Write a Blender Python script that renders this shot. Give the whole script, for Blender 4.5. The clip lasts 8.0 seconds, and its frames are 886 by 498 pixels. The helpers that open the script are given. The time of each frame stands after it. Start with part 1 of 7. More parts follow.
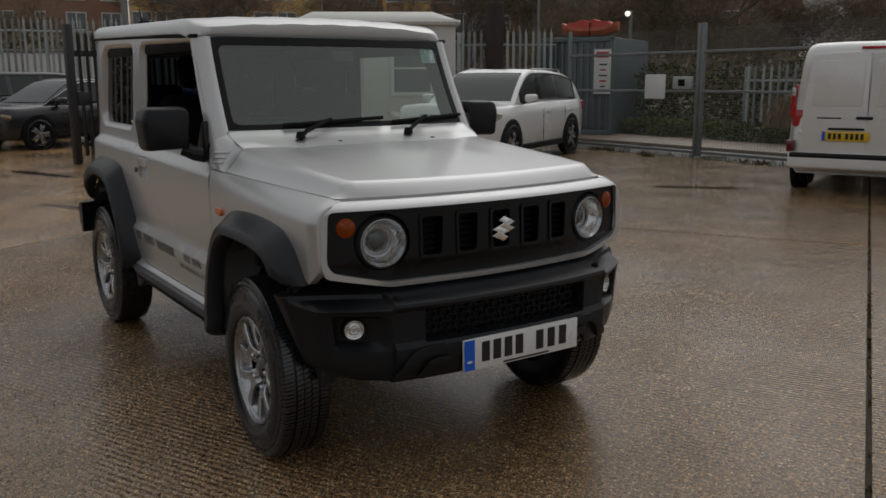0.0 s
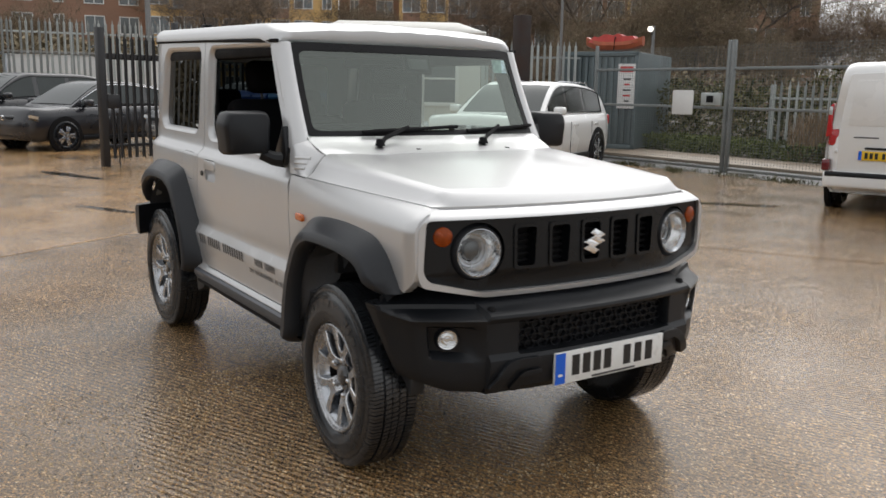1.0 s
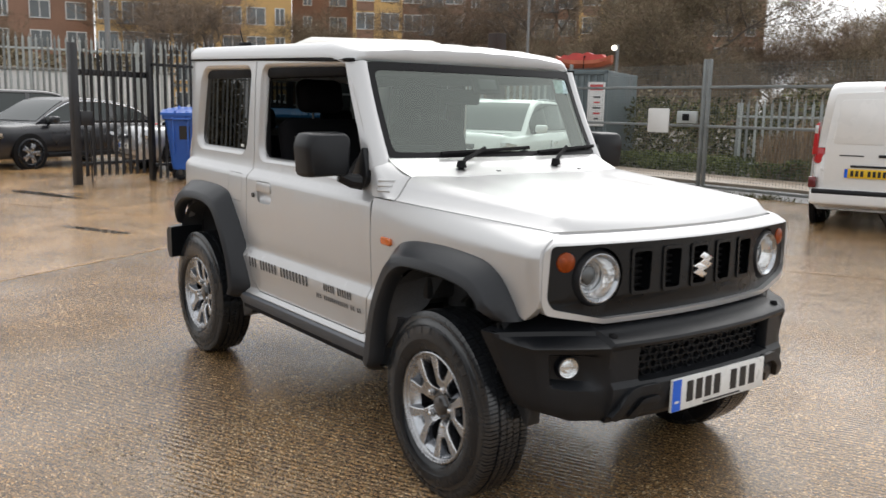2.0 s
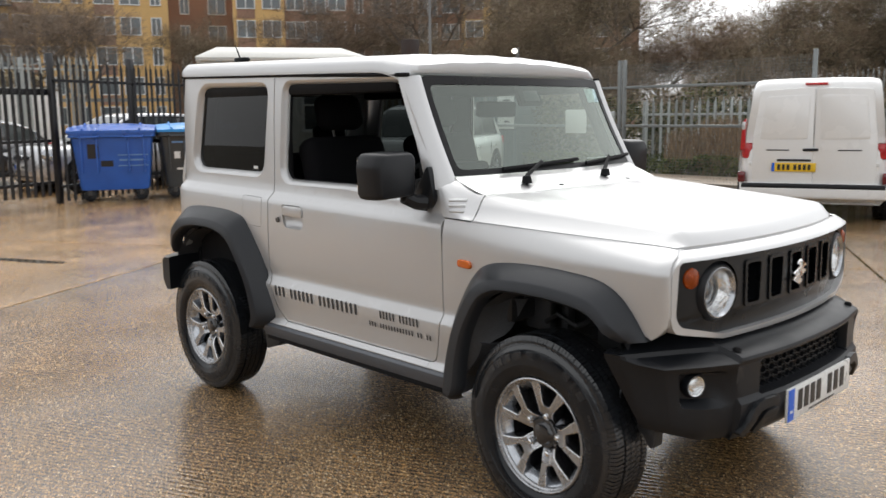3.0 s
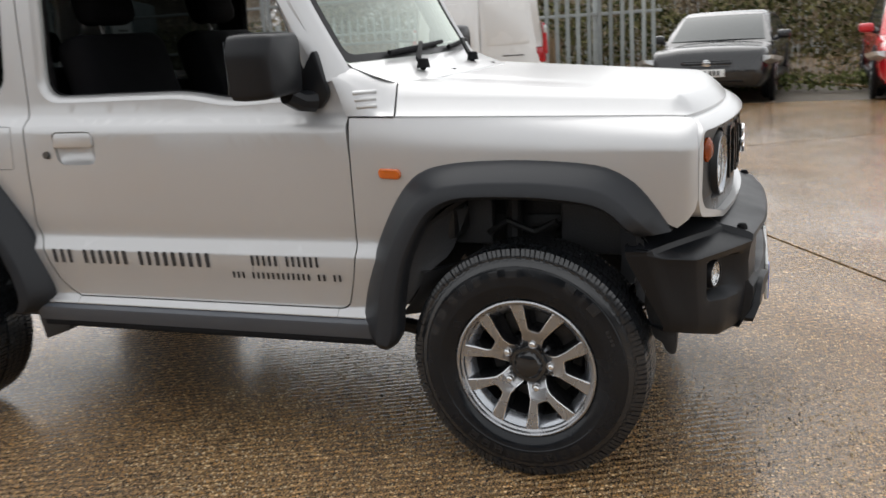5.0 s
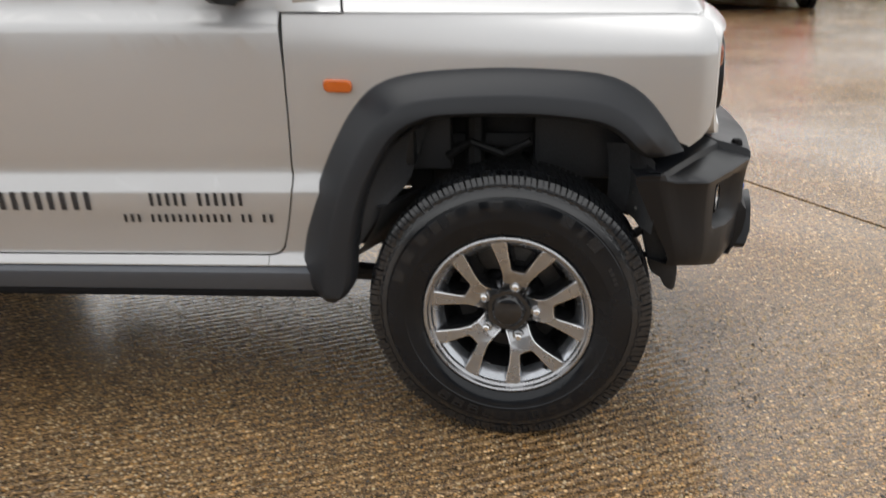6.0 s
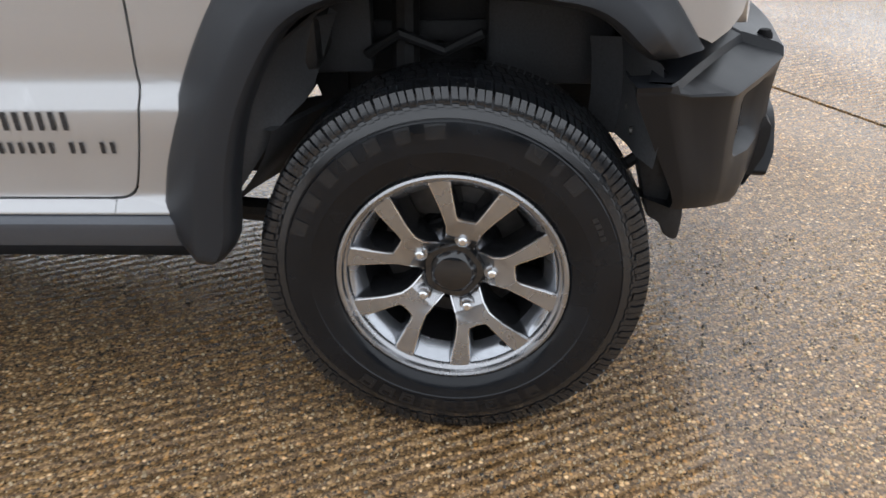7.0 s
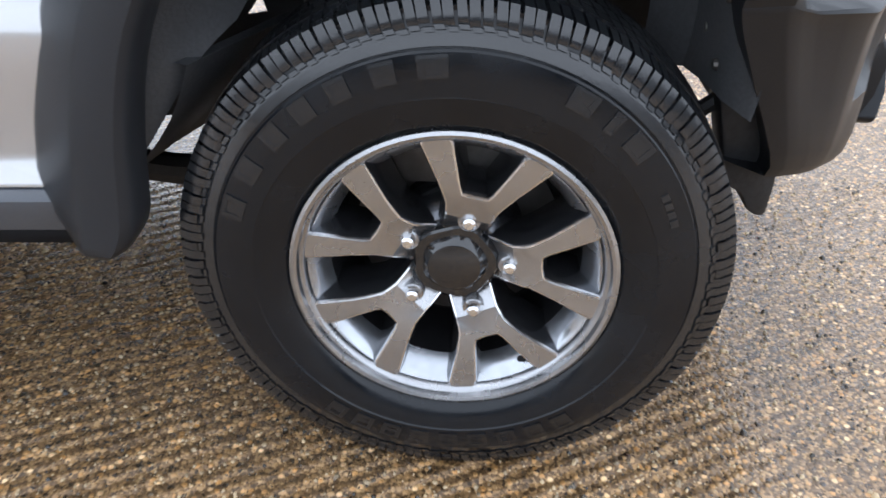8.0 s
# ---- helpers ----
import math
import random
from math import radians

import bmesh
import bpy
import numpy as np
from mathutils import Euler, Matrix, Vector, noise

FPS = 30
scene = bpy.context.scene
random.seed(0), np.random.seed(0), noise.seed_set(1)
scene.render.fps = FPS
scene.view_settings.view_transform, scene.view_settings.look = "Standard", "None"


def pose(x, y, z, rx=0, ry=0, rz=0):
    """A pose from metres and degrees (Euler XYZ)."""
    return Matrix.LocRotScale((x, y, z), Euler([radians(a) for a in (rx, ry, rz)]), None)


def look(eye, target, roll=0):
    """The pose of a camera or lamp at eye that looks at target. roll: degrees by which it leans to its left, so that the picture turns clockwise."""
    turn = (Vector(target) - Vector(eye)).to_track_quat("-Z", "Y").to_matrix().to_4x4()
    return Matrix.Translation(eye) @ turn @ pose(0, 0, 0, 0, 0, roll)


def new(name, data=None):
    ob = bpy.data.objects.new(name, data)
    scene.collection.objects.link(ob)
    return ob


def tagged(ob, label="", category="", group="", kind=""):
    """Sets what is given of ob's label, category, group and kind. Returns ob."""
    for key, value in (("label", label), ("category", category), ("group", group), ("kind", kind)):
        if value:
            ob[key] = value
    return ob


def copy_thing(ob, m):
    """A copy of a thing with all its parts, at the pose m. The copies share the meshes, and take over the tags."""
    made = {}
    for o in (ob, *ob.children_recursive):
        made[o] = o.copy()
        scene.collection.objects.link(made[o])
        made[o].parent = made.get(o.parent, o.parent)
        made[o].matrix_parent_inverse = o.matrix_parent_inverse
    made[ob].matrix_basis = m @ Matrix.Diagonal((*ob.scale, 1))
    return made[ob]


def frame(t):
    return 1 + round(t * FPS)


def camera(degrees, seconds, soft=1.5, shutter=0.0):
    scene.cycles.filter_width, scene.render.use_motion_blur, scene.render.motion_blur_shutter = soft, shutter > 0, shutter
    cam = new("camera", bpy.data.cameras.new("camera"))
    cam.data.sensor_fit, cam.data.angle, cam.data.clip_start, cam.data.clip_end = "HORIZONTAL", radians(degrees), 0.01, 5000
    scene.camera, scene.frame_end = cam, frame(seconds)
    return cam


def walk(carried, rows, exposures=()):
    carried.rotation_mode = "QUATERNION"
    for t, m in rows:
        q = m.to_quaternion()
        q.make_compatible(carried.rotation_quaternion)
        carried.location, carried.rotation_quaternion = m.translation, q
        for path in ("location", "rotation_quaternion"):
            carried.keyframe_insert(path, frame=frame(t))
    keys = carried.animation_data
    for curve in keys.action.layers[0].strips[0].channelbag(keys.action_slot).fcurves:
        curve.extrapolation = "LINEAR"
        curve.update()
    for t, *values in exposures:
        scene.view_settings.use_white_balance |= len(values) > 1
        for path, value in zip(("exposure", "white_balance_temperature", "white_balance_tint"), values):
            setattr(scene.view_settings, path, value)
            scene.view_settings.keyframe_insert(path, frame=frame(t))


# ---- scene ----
cam = camera(54.5, 8.0, shutter=0.4)
PATH = [
    (0, (2.936, -1.87, 1.39), (1.311, -0.771, 1.003), -0.3),
    (0.5, (2.885, -1.919, 1.381), (1.237, -0.857, 0.982), 0.1),
    (1, (2.753, -2.098, 1.382), (1.114, -1.011, 1.019), 1.0),
    (1.5, (2.584, -2.269, 1.376), (0.962, -1.148, 1.043), 1.7),
    (3, (1.79, -2.939, 1.426), (0.378, -1.558, 1.114), -0.7),
    (3.5, (1.451, -3.037, 1.415), (0.154, -1.542, 1.13), -0.7),
    (4, (1.152, -3.101, 1.397), (0.066, -1.453, 1.068), -1.7),
    (4.5, (0.828, -3.096, 1.362), (0.003, -1.328, 0.924), -3.4),
    (4.7, (0.737, -3.034, 1.301), (-0.038, -1.248, 0.841), -3.6),
    (5.8, (0.103, -2.695, 1.22), (-0.162, -0.817, 0.583), -2.4),
    (6, (0.059, -2.615, 1.201), (-0.152, -0.752, 0.503), -1.9),
    (6.5, (0.049, -2.303, 1.093), (-0.097, -0.478, 0.289), -2.7),
    (7, (0.043, -2.029, 1.089), (-0.041, -0.272, 0.136), -1.1),
    (7.5, (0.012, -1.825, 0.99), (-0.038, -0.095, -0.012), -0.3),
    (8, (-0.008, -1.602, 0.945), (-0.025, 0.063, -0.164), -0.3),
]
# exposure and white balance along the walk, and light levels
EXPOSURES = [(0.0, -0.66, 6490, 10), (0.5, -0.05, 6490, 10), (1.0, 0.58, 6490, 10), (1.3, 0.80, 6490, 10), (1.5, 0.87, 6490, 10), (3.0, 0.90, 6480, 10),
             (4.5, 0.83, 6430, 10), (6.0, 1.04, 6600, 10), (6.5, 1.19, 6300, 10), (7.5, 1.49, 5920, 10), (8.0, 1.79, 5700, 10)]
SKY, SUN = 0.15, 0.7
walk(cam, [(t, look(eye, target, roll)) for t, eye, target, roll in PATH], EXPOSURES)

# ---- light ----
scene.view_settings.exposure = 0.0
world = bpy.data.worlds.new("overcast")
scene.world = world
world.use_nodes = True
wt = world.node_tree
wt.nodes.clear()
sky = wt.nodes.new("ShaderNodeTexSky")
sky.sky_type = 'NISHITA'
sky.sun_disc = False
sky.sun_elevation = radians(48)
sky.sun_rotation = radians(325)
sky.air_density, sky.dust_density, sky.ozone_density = 1.0, 4.0, 1.0
grey = wt.nodes.new("ShaderNodeHueSaturation")
grey.inputs["Saturation"].default_value = 0.10
bgn = wt.nodes.new("ShaderNodeBackground")
bgn.inputs["Strength"].default_value = SKY
wout = wt.nodes.new("ShaderNodeOutputWorld")
cloud = wt.nodes.new("ShaderNodeMix")
cloud.data_type = 'RGBA'
cloud.inputs["Factor"].default_value = 0.65
cloud.inputs["B"].default_value = (4.2, 4.25, 4.3, 1)
wt.links.new(sky.outputs[0], grey.inputs["Color"])
wt.links.new(grey.outputs[0], cloud.inputs["A"])
wt.links.new(cloud.outputs["Result"], bgn.inputs["Color"])
wt.links.new(bgn.outputs[0], wout.inputs["Surface"])
sun = new("sun", bpy.data.lights.new("sun", 'SUN'))
sun.data.energy, sun.data.angle, sun.data.color = SUN, radians(75), (1.0, 0.97, 0.93)
sun.matrix_world = look((-4.5, 6, 11), (0, 0, 0))

# ---- materials ----


def surf(name, col, rough=0.5, metal=0.0, var=0.12, scale=3.0, fine=60.0, bump=0.05, coat=0.0, rvar=0.1, random_by="", spec=0.5, tint=None):
    """Principled surface with colour variation at two scales, uneven gloss and fine relief."""
    m = bpy.data.materials.new(name)
    m.use_nodes = True
    nt = m.node_tree
    p = nt.nodes["Principled BSDF"]
    p.inputs["Metallic"].default_value = metal
    p.inputs["Specular IOR Level"].default_value = spec
    p.inputs["Coat Weight"].default_value = coat
    p.inputs["Coat Roughness"].default_value = 0.06
    tc = nt.nodes.new("ShaderNodeTexCoord")
    n1, n2 = nt.nodes.new("ShaderNodeTexNoise"), nt.nodes.new("ShaderNodeTexNoise")
    n1.inputs["Scale"].default_value, n2.inputs["Scale"].default_value = scale, fine
    n1.inputs["Detail"].default_value, n2.inputs["Detail"].default_value = 4, 3
    for n in (n1, n2):
        nt.links.new(tc.outputs["Object"], n.inputs["Vector"])
    mixn = nt.nodes.new("ShaderNodeMath")
    mixn.operation = 'ADD'
    nt.links.new(n1.outputs[0], mixn.inputs[0])
    nt.links.new(n2.outputs[0], mixn.inputs[1])
    last = mixn.outputs[0]
    if random_by:
        if random_by == "object":
            src = nt.nodes.new("ShaderNodeObjectInfo").outputs["Random"]
        else:
            src = nt.nodes.new("ShaderNodeNewGeometry").outputs["Random Per Island"]
        ad = nt.nodes.new("ShaderNodeMath")
        ad.operation = 'MULTIPLY_ADD'
        nt.links.new(src, ad.inputs[0])
        ad.inputs[1].default_value = 1.2
        nt.links.new(last, ad.inputs[2])
        sb = nt.nodes.new("ShaderNodeMath")
        sb.operation = 'SUBTRACT'
        nt.links.new(ad.outputs[0], sb.inputs[0])
        sb.inputs[1].default_value = 0.6
        last = sb.outputs[0]
    ramp = nt.nodes.new("ShaderNodeMapRange")
    ramp.inputs["From Min"].default_value, ramp.inputs["From Max"].default_value = 0.6, 1.4
    nt.links.new(last, ramp.inputs["Value"])
    mc = nt.nodes.new("ShaderNodeMix")
    mc.data_type = 'RGBA'
    lo = tuple(c * (1 - var) for c in col)
    hi = tint if tint else tuple(min(1, c * (1 + var)) for c in col)
    mc.inputs["A"].default_value, mc.inputs["B"].default_value = (*lo, 1), (*hi, 1)
    nt.links.new(ramp.outputs[0], mc.inputs["Factor"])
    nt.links.new(mc.outputs["Result"], p.inputs["Base Color"])
    rr = nt.nodes.new("ShaderNodeMapRange")
    rr.inputs["To Min"].default_value, rr.inputs["To Max"].default_value = max(0.02, rough - rvar), min(1, rough + rvar)
    rr.inputs["From Min"].default_value, rr.inputs["From Max"].default_value = 0.3, 0.7
    nt.links.new(n1.outputs[0], rr.inputs["Value"])
    nt.links.new(rr.outputs[0], p.inputs["Roughness"])
    if bump:
        b = nt.nodes.new("ShaderNodeBump")
        b.inputs["Strength"].default_value, b.inputs["Distance"].default_value = bump, 0.004
        nt.links.new(n2.outputs[0], b.inputs["Height"])
        nt.links.new(b.outputs[0], p.inputs["Normal"])
    return m


def thin_glass(name, tint, gloss=1.0, rough=0.0, sheen=(0.8, 0.8, 0.8)):
    """Thin pane: clear tint with a Fresnel gloss."""
    m = bpy.data.materials.new(name)
    m.use_nodes = True
    nt = m.node_tree
    nt.nodes.clear()
    o, mx = nt.nodes.new("ShaderNodeOutputMaterial"), nt.nodes.new("ShaderNodeMixShader")
    tr, gl, lw = nt.nodes.new("ShaderNodeBsdfTransparent"), nt.nodes.new("ShaderNodeBsdfGlossy"), nt.nodes.new("ShaderNodeLayerWeight")
    lw.inputs["Blend"].default_value = 0.5
    pw, fr = nt.nodes.new("ShaderNodeMath"), nt.nodes.new("ShaderNodeMath")
    pw.operation, fr.operation = 'POWER', 'MULTIPLY_ADD'
    pw.inputs[1].default_value, fr.inputs[1].default_value, fr.inputs[2].default_value = 4.0, 0.9, 0.05 * gloss
    nt.links.new(lw.outputs["Facing"], pw.inputs[0])
    nt.links.new(pw.outputs[0], fr.inputs[0])
    tr.inputs["Color"].default_value = (*tint, 1)
    gl.inputs["Roughness"].default_value = rough
    gl.inputs["Color"].default_value = (*sheen, 1)
    nt.links.new(fr.outputs[0], mx.inputs[0])
    nt.links.new(tr.outputs[0], mx.inputs[1])
    nt.links.new(gl.outputs[0], mx.inputs[2])
    nt.links.new(mx.outputs[0], o.inputs["Surface"])
    return m


def lamp_glow(name, col, strength):
    m = surf(name, col, 0.4, var=0.05)
    p = m.node_tree.nodes["Principled BSDF"]
    p.inputs["Emission Color"].default_value = (*col, 1)
    p.inputs["Emission Strength"].default_value = strength
    return m


def concrete(name, gain=(1.0, 1.0, 1.0)):
    """Wet exposed-aggregate concrete with tamped ridges and gravel of many tints."""
    m = bpy.data.materials.new(name)
    m.use_nodes = True
    nt = m.node_tree
    N, L = nt.nodes.new, nt.links.new
    p = nt.nodes["Principled BSDF"]
    geo = N("ShaderNodeNewGeometry")
    pos = geo.outputs["Position"]

    def noise_tex(scale, detail=4):
        n = N("ShaderNodeTexNoise")
        n.inputs["Scale"].default_value, n.inputs["Detail"].default_value = scale, detail
        L(pos, n.inputs["Vector"])
        return n.outputs[0]

    def ramp(src, a, b, lo=0.0, hi=1.0):
        r = N("ShaderNodeMapRange")
        r.inputs["From Min"].default_value, r.inputs["From Max"].default_value = a, b
        r.inputs["To Min"].default_value, r.inputs["To Max"].default_value = lo, hi
        L(src, r.inputs["Value"])
        return r.outputs[0]

    def mix(f, a, b, kind='MIX'):
        x = N("ShaderNodeMix")
        x.data_type, x.blend_type = 'RGBA', kind
        for key, v in (("Factor", f), ("A", a), ("B", b)):
            if isinstance(v, (tuple, float)):
                x.inputs[key].default_value = (*v, 1) if isinstance(v, tuple) else v
            else:
                L(v, x.inputs[key])
        return x.outputs["Result"]

    def math_node(op, a, b):
        x = N("ShaderNodeMath")
        x.operation = op
        for i, v in enumerate((a, b)):
            if isinstance(v, (int, float)):
                x.inputs[i].default_value = v
            else:
                L(v, x.inputs[i])
        return x.outputs[0]

    vor = N("ShaderNodeTexVoronoi")
    vor.inputs["Scale"].default_value = 105
    L(pos, vor.inputs["Vector"])
    sep = N("ShaderNodeSeparateColor")
    L(vor.outputs["Color"], sep.inputs[0])
    stone = N("ShaderNodeValToRGB")
    cr = stone.color_ramp
    cr.elements[0].color, cr.elements[1].color = (0.030, 0.023, 0.016, 1), (0.76, 0.66, 0.50, 1)
    for at, c in ((0.3, (0.125, 0.092, 0.058)), (0.55, (0.245, 0.178, 0.108)), (0.78, (0.40, 0.305, 0.19)), (0.90, (0.44, 0.27, 0.11))):
        e = cr.elements.new(at)
        e.color = (*c, 1)
    L(sep.outputs[0], stone.inputs[0])
    cement = mix(noise_tex(30), (0.045, 0.034, 0.023), (0.125, 0.092, 0.060))
    edge = ramp(vor.outputs["Distance"], 0.34, 0.60)
    vor2 = N("ShaderNodeTexVoronoi")
    vor2.inputs["Scale"].default_value = 235
    L(pos, vor2.inputs["Vector"])
    sep2, grit = N("ShaderNodeSeparateColor"), N("ShaderNodeValToRGB")
    L(vor2.outputs["Color"], sep2.inputs[0])
    L(sep2.outputs[1], grit.inputs[0])
    gr = grit.color_ramp
    gr.elements[0].color, gr.elements[1].color = (0.035, 0.027, 0.02, 1), (0.55, 0.42, 0.26, 1)
    ge = gr.elements.new(0.6)
    ge.color = (0.19, 0.135, 0.08, 1)
    cement = mix(0.6, cement, grit.outputs[0])
    base = mix(edge, stone.outputs[0], cement)
    blot = ramp(noise_tex(0.55, 6), 0.35, 0.68)
    base = mix(blot, base, mix(1.0, base, (1.5, 1.42, 1.30), 'MULTIPLY'))
    stain = ramp(noise_tex(2.3, 5), 0.5, 0.72)
    base = mix(1.0, base, (1.00 * gain[0], 0.85 * gain[1], 0.65 * gain[2]), 'MULTIPLY')
    base = mix(math_node('MULTIPLY', stain, 0.45), base, mix(1.0, base, (0.5, 0.47, 0.42), 'MULTIPLY'))
    L(base, p.inputs["Base Color"])
    wet = ramp(noise_tex(0.9, 6), 0.34, 0.66, 0.09, 0.27)
    L(wet, p.inputs["Roughness"])
    p.inputs["Specular IOR Level"].default_value = 0.42
    # film of rain water lying over the stone, thicker in places
    L(ramp(noise_tex(0.42, 5), 0.38, 0.62, 0.30, 1.0), p.inputs["Coat Weight"])
    L(ramp(noise_tex(1.6, 4), 0.35, 0.65, 0.08, 0.20), p.inputs["Coat Roughness"])
    p.inputs["Coat IOR"].default_value = 1.42
    mp = N("ShaderNodeMapping")
    mp.inputs["Rotation"].default_value = (0, 0, radians(-25))
    L(pos, mp.inputs["Vector"])
    wave = N("ShaderNodeTexWave")
    wave.bands_direction = 'Y'
    wave.inputs["Scale"].default_value, wave.inputs["Distortion"].default_value = 10.0, 2.2
    wave.inputs["Detail"].default_value, wave.inputs["Detail Scale"].default_value = 3, 1.4
    L(mp.outputs[0], wave.inputs["Vector"])
    h = math_node('ADD', math_node('MULTIPLY', wave.outputs[0], math_node('MULTIPLY', ramp(noise_tex(0.6, 3), 0.4, 0.6, 0.25, 1.0), 1.9)), math_node('MULTIPLY', math_node('SUBTRACT', 0.6, vor.outputs["Distance"]), 0.8))
    h = math_node('ADD', h, math_node('MULTIPLY', noise_tex(6, 4), 0.6))
    h = math_node('ADD', h, math_node('MULTIPLY', math_node('SUBTRACT', 0.6, vor2.outputs["Distance"]), 0.35))
    b = N("ShaderNodeBump")
    b.inputs["Strength"].default_value, b.inputs["Distance"].default_value = 0.85, 0.005
    L(h, b.inputs["Height"])
    L(b.outputs[0], p.inputs["Normal"])
    film = N("ShaderNodeBump")
    film.inputs["Strength"].default_value, film.inputs["Distance"].default_value = 0.12, 0.005
    L(h, film.inputs["Height"])
    L(film.outputs[0], p.inputs["Coat Normal"])
    return m


PAINT = surf("silver_paint", (0.565, 0.568, 0.573), 0.41, 0.60, var=0.05, scale=2, fine=900, bump=0.03, coat=0.85, rvar=0.04)
PAINT.node_tree.nodes["Principled BSDF"].inputs["Coat Roughness"].default_value = 0.16
GRILLE = surf("smooth_black_plastic", (0.0046, 0.0054, 0.0068), 0.30, var=0.3, scale=5, fine=500, bump=0.02, rvar=0.06, spec=0.32)
PLASTIC = surf("black_plastic", (0.0098, 0.0110, 0.0134), 0.38, var=0.3, scale=5, fine=500, bump=0.03, rvar=0.08, spec=0.30)
FLARE = surf("grey_black_plastic", (0.024, 0.0262, 0.0305), 0.36, spec=0.3, var=0.15, scale=3, fine=600, bump=0.05, rvar=0.08)
SILL = surf("sill_grey_plastic", (0.088, 0.097, 0.113), 0.35, var=0.12, scale=4, fine=400, bump=0.08)
GLOSSBLACK = surf("gloss_black", (0.007, 0.008, 0.010), 0.09, var=0.2, scale=4, bump=0.0, coat=1.0, rvar=0.03)
RUBBER = surf("tyre_rubber", (0.0064, 0.0082, 0.0112), 0.22, spec=0.40, var=0.45, scale=11, fine=220, bump=0.04, rvar=0.14)
TREAD = surf("tread_rubber", (0.0130, 0.0148, 0.0174), 0.21, spec=0.8, var=0.3, scale=9, fine=220, bump=0.03, rvar=0.08)
LETTER = surf("raised_rubber", (0.0125, 0.0140, 0.0165), 0.28, spec=0.6, var=0.1, bump=0.05)
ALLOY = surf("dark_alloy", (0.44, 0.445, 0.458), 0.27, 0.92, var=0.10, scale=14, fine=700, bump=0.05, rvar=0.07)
EDGE = surf("machined_edge_highlight", (0.74, 0.74, 0.75), 0.20, 1.0, var=0.06, scale=30, bump=0.02, rvar=0.05)
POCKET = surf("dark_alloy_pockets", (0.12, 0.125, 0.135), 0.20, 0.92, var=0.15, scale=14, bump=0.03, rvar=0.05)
BARREL = surf("bright_alloy", (0.48, 0.50, 0.53), 0.24, 0.9, var=0.1, scale=12, bump=0.02)
STEEL = surf("cast_steel", (0.11, 0.105, 0.10), 0.5, 0.8, var=0.3, scale=20, bump=0.2)
CHROME = surf("chrome", (0.82, 0.83, 0.84), 0.08, 1.0, var=0.03, bump=0.0, rvar=0.03)
UNDER = surf("road_dirty_black", (0.024, 0.025, 0.027), 0.5, spec=0.4, var=0.4, scale=8, fine=120, bump=0.2)
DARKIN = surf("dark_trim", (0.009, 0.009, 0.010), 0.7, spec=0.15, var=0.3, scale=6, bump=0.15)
LINER = surf("arch_liner_felt", (0.050, 0.052, 0.056), 0.50, spec=0.4, var=0.3, scale=7, fine=200, bump=0.2)
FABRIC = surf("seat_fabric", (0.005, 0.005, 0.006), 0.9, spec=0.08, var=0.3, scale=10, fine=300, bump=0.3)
AMBER = surf("amber_lens", (0.62, 0.13, 0.01), 0.15, var=0.1, scale=30, bump=0.05, coat=0.6)
AMBER_DARK = surf("smoked_amber_lens", (0.26, 0.045, 0.004), 0.2, var=0.2, scale=60, bump=0.1, spec=0.3)
REDLENS = surf("red_lens", (0.45, 0.015, 0.02), 0.15, var=0.2, scale=20, bump=0.05, coat=0.5)
WHITEPLATE = surf("white_plate", (0.78, 0.79, 0.78), 0.3, var=0.03, bump=0.02)
YELLOWPLATE = surf("yellow_plate", (0.75, 0.48, 0.02), 0.3, var=0.04, bump=0.02)
BLUEBAND = surf("blue_band", (0.008, 0.12, 0.68), 0.3, var=0.05, bump=0.0)
INK = surf("black_ink", (0.012, 0.012, 0.013), 0.4, var=0.1, bump=0.0)
GREYINK = surf("grey_ink", (0.034, 0.034, 0.037), 0.4, var=0.1, bump=0.0)
SCREEN = thin_glass("windscreen_glass", (0.56, 0.66, 0.61), 3.2, 0.03, (0.86, 0.93, 0.86))
FRIT = surf("black_frit", (0.006, 0.006, 0.007), 0.35, var=0.2, scale=6, bump=0.0, spec=0.25)
PRIVACY = thin_glass("privacy_glass", (0.045, 0.052, 0.052), 0.6)
CLEAR = thin_glass("lamp_glass", (0.92, 0.93, 0.93))
CARGLASS = surf("parked_car_glass", (0.05, 0.058, 0.058), 0.08, 0.10, var=0.2, scale=1.5, bump=0.0, rvar=0.02, spec=0.35)
CONCRETE = concrete("wet_concrete")
# same concrete, base lightened to stand for sky reflected at a low angle
CONCRETE_SHEEN = concrete("wet_concrete_sky_sheen", (1.75, 1.74, 1.76))
GALV = surf("galvanised_steel", (0.38, 0.405, 0.40), 0.5, 0.35, var=0.25, scale=4, fine=60, bump=0.1, random_by="object")
GALV_JOINED = surf("galvanised_steel_far", (0.34, 0.365, 0.36), 0.5, 0.35, var=0.3, scale=4, fine=60, bump=0.1, random_by="island")
BLACKSTEEL = surf("black_painted_steel", (0.011, 0.011, 0.013), 0.38, 0.0, var=0.3, scale=6, bump=0.1)


# ---- mesh helpers ----


def part(name, bm, material, parent=None, label="", smooth=32):
    """Links a bmesh as one mesh object under a thing or a part."""
    me = bpy.data.meshes.new(name)
    bm.to_mesh(me)
    bm.free()
    for f in me.polygons:
        f.use_smooth = True
    me.set_sharp_from_angle(angle=radians(smooth))
    me.materials.append(material)
    ob = new(name, me)
    ob.parent = parent
    if label:
        ob["label"] = label
    return ob


def thing(name, label, category, group="", kind="", at=None):
    e = new(name)
    e.empty_display_size = 0.2
    tagged(e, label, category, group, kind)
    if at is not None:
        e.matrix_basis = at
    return e


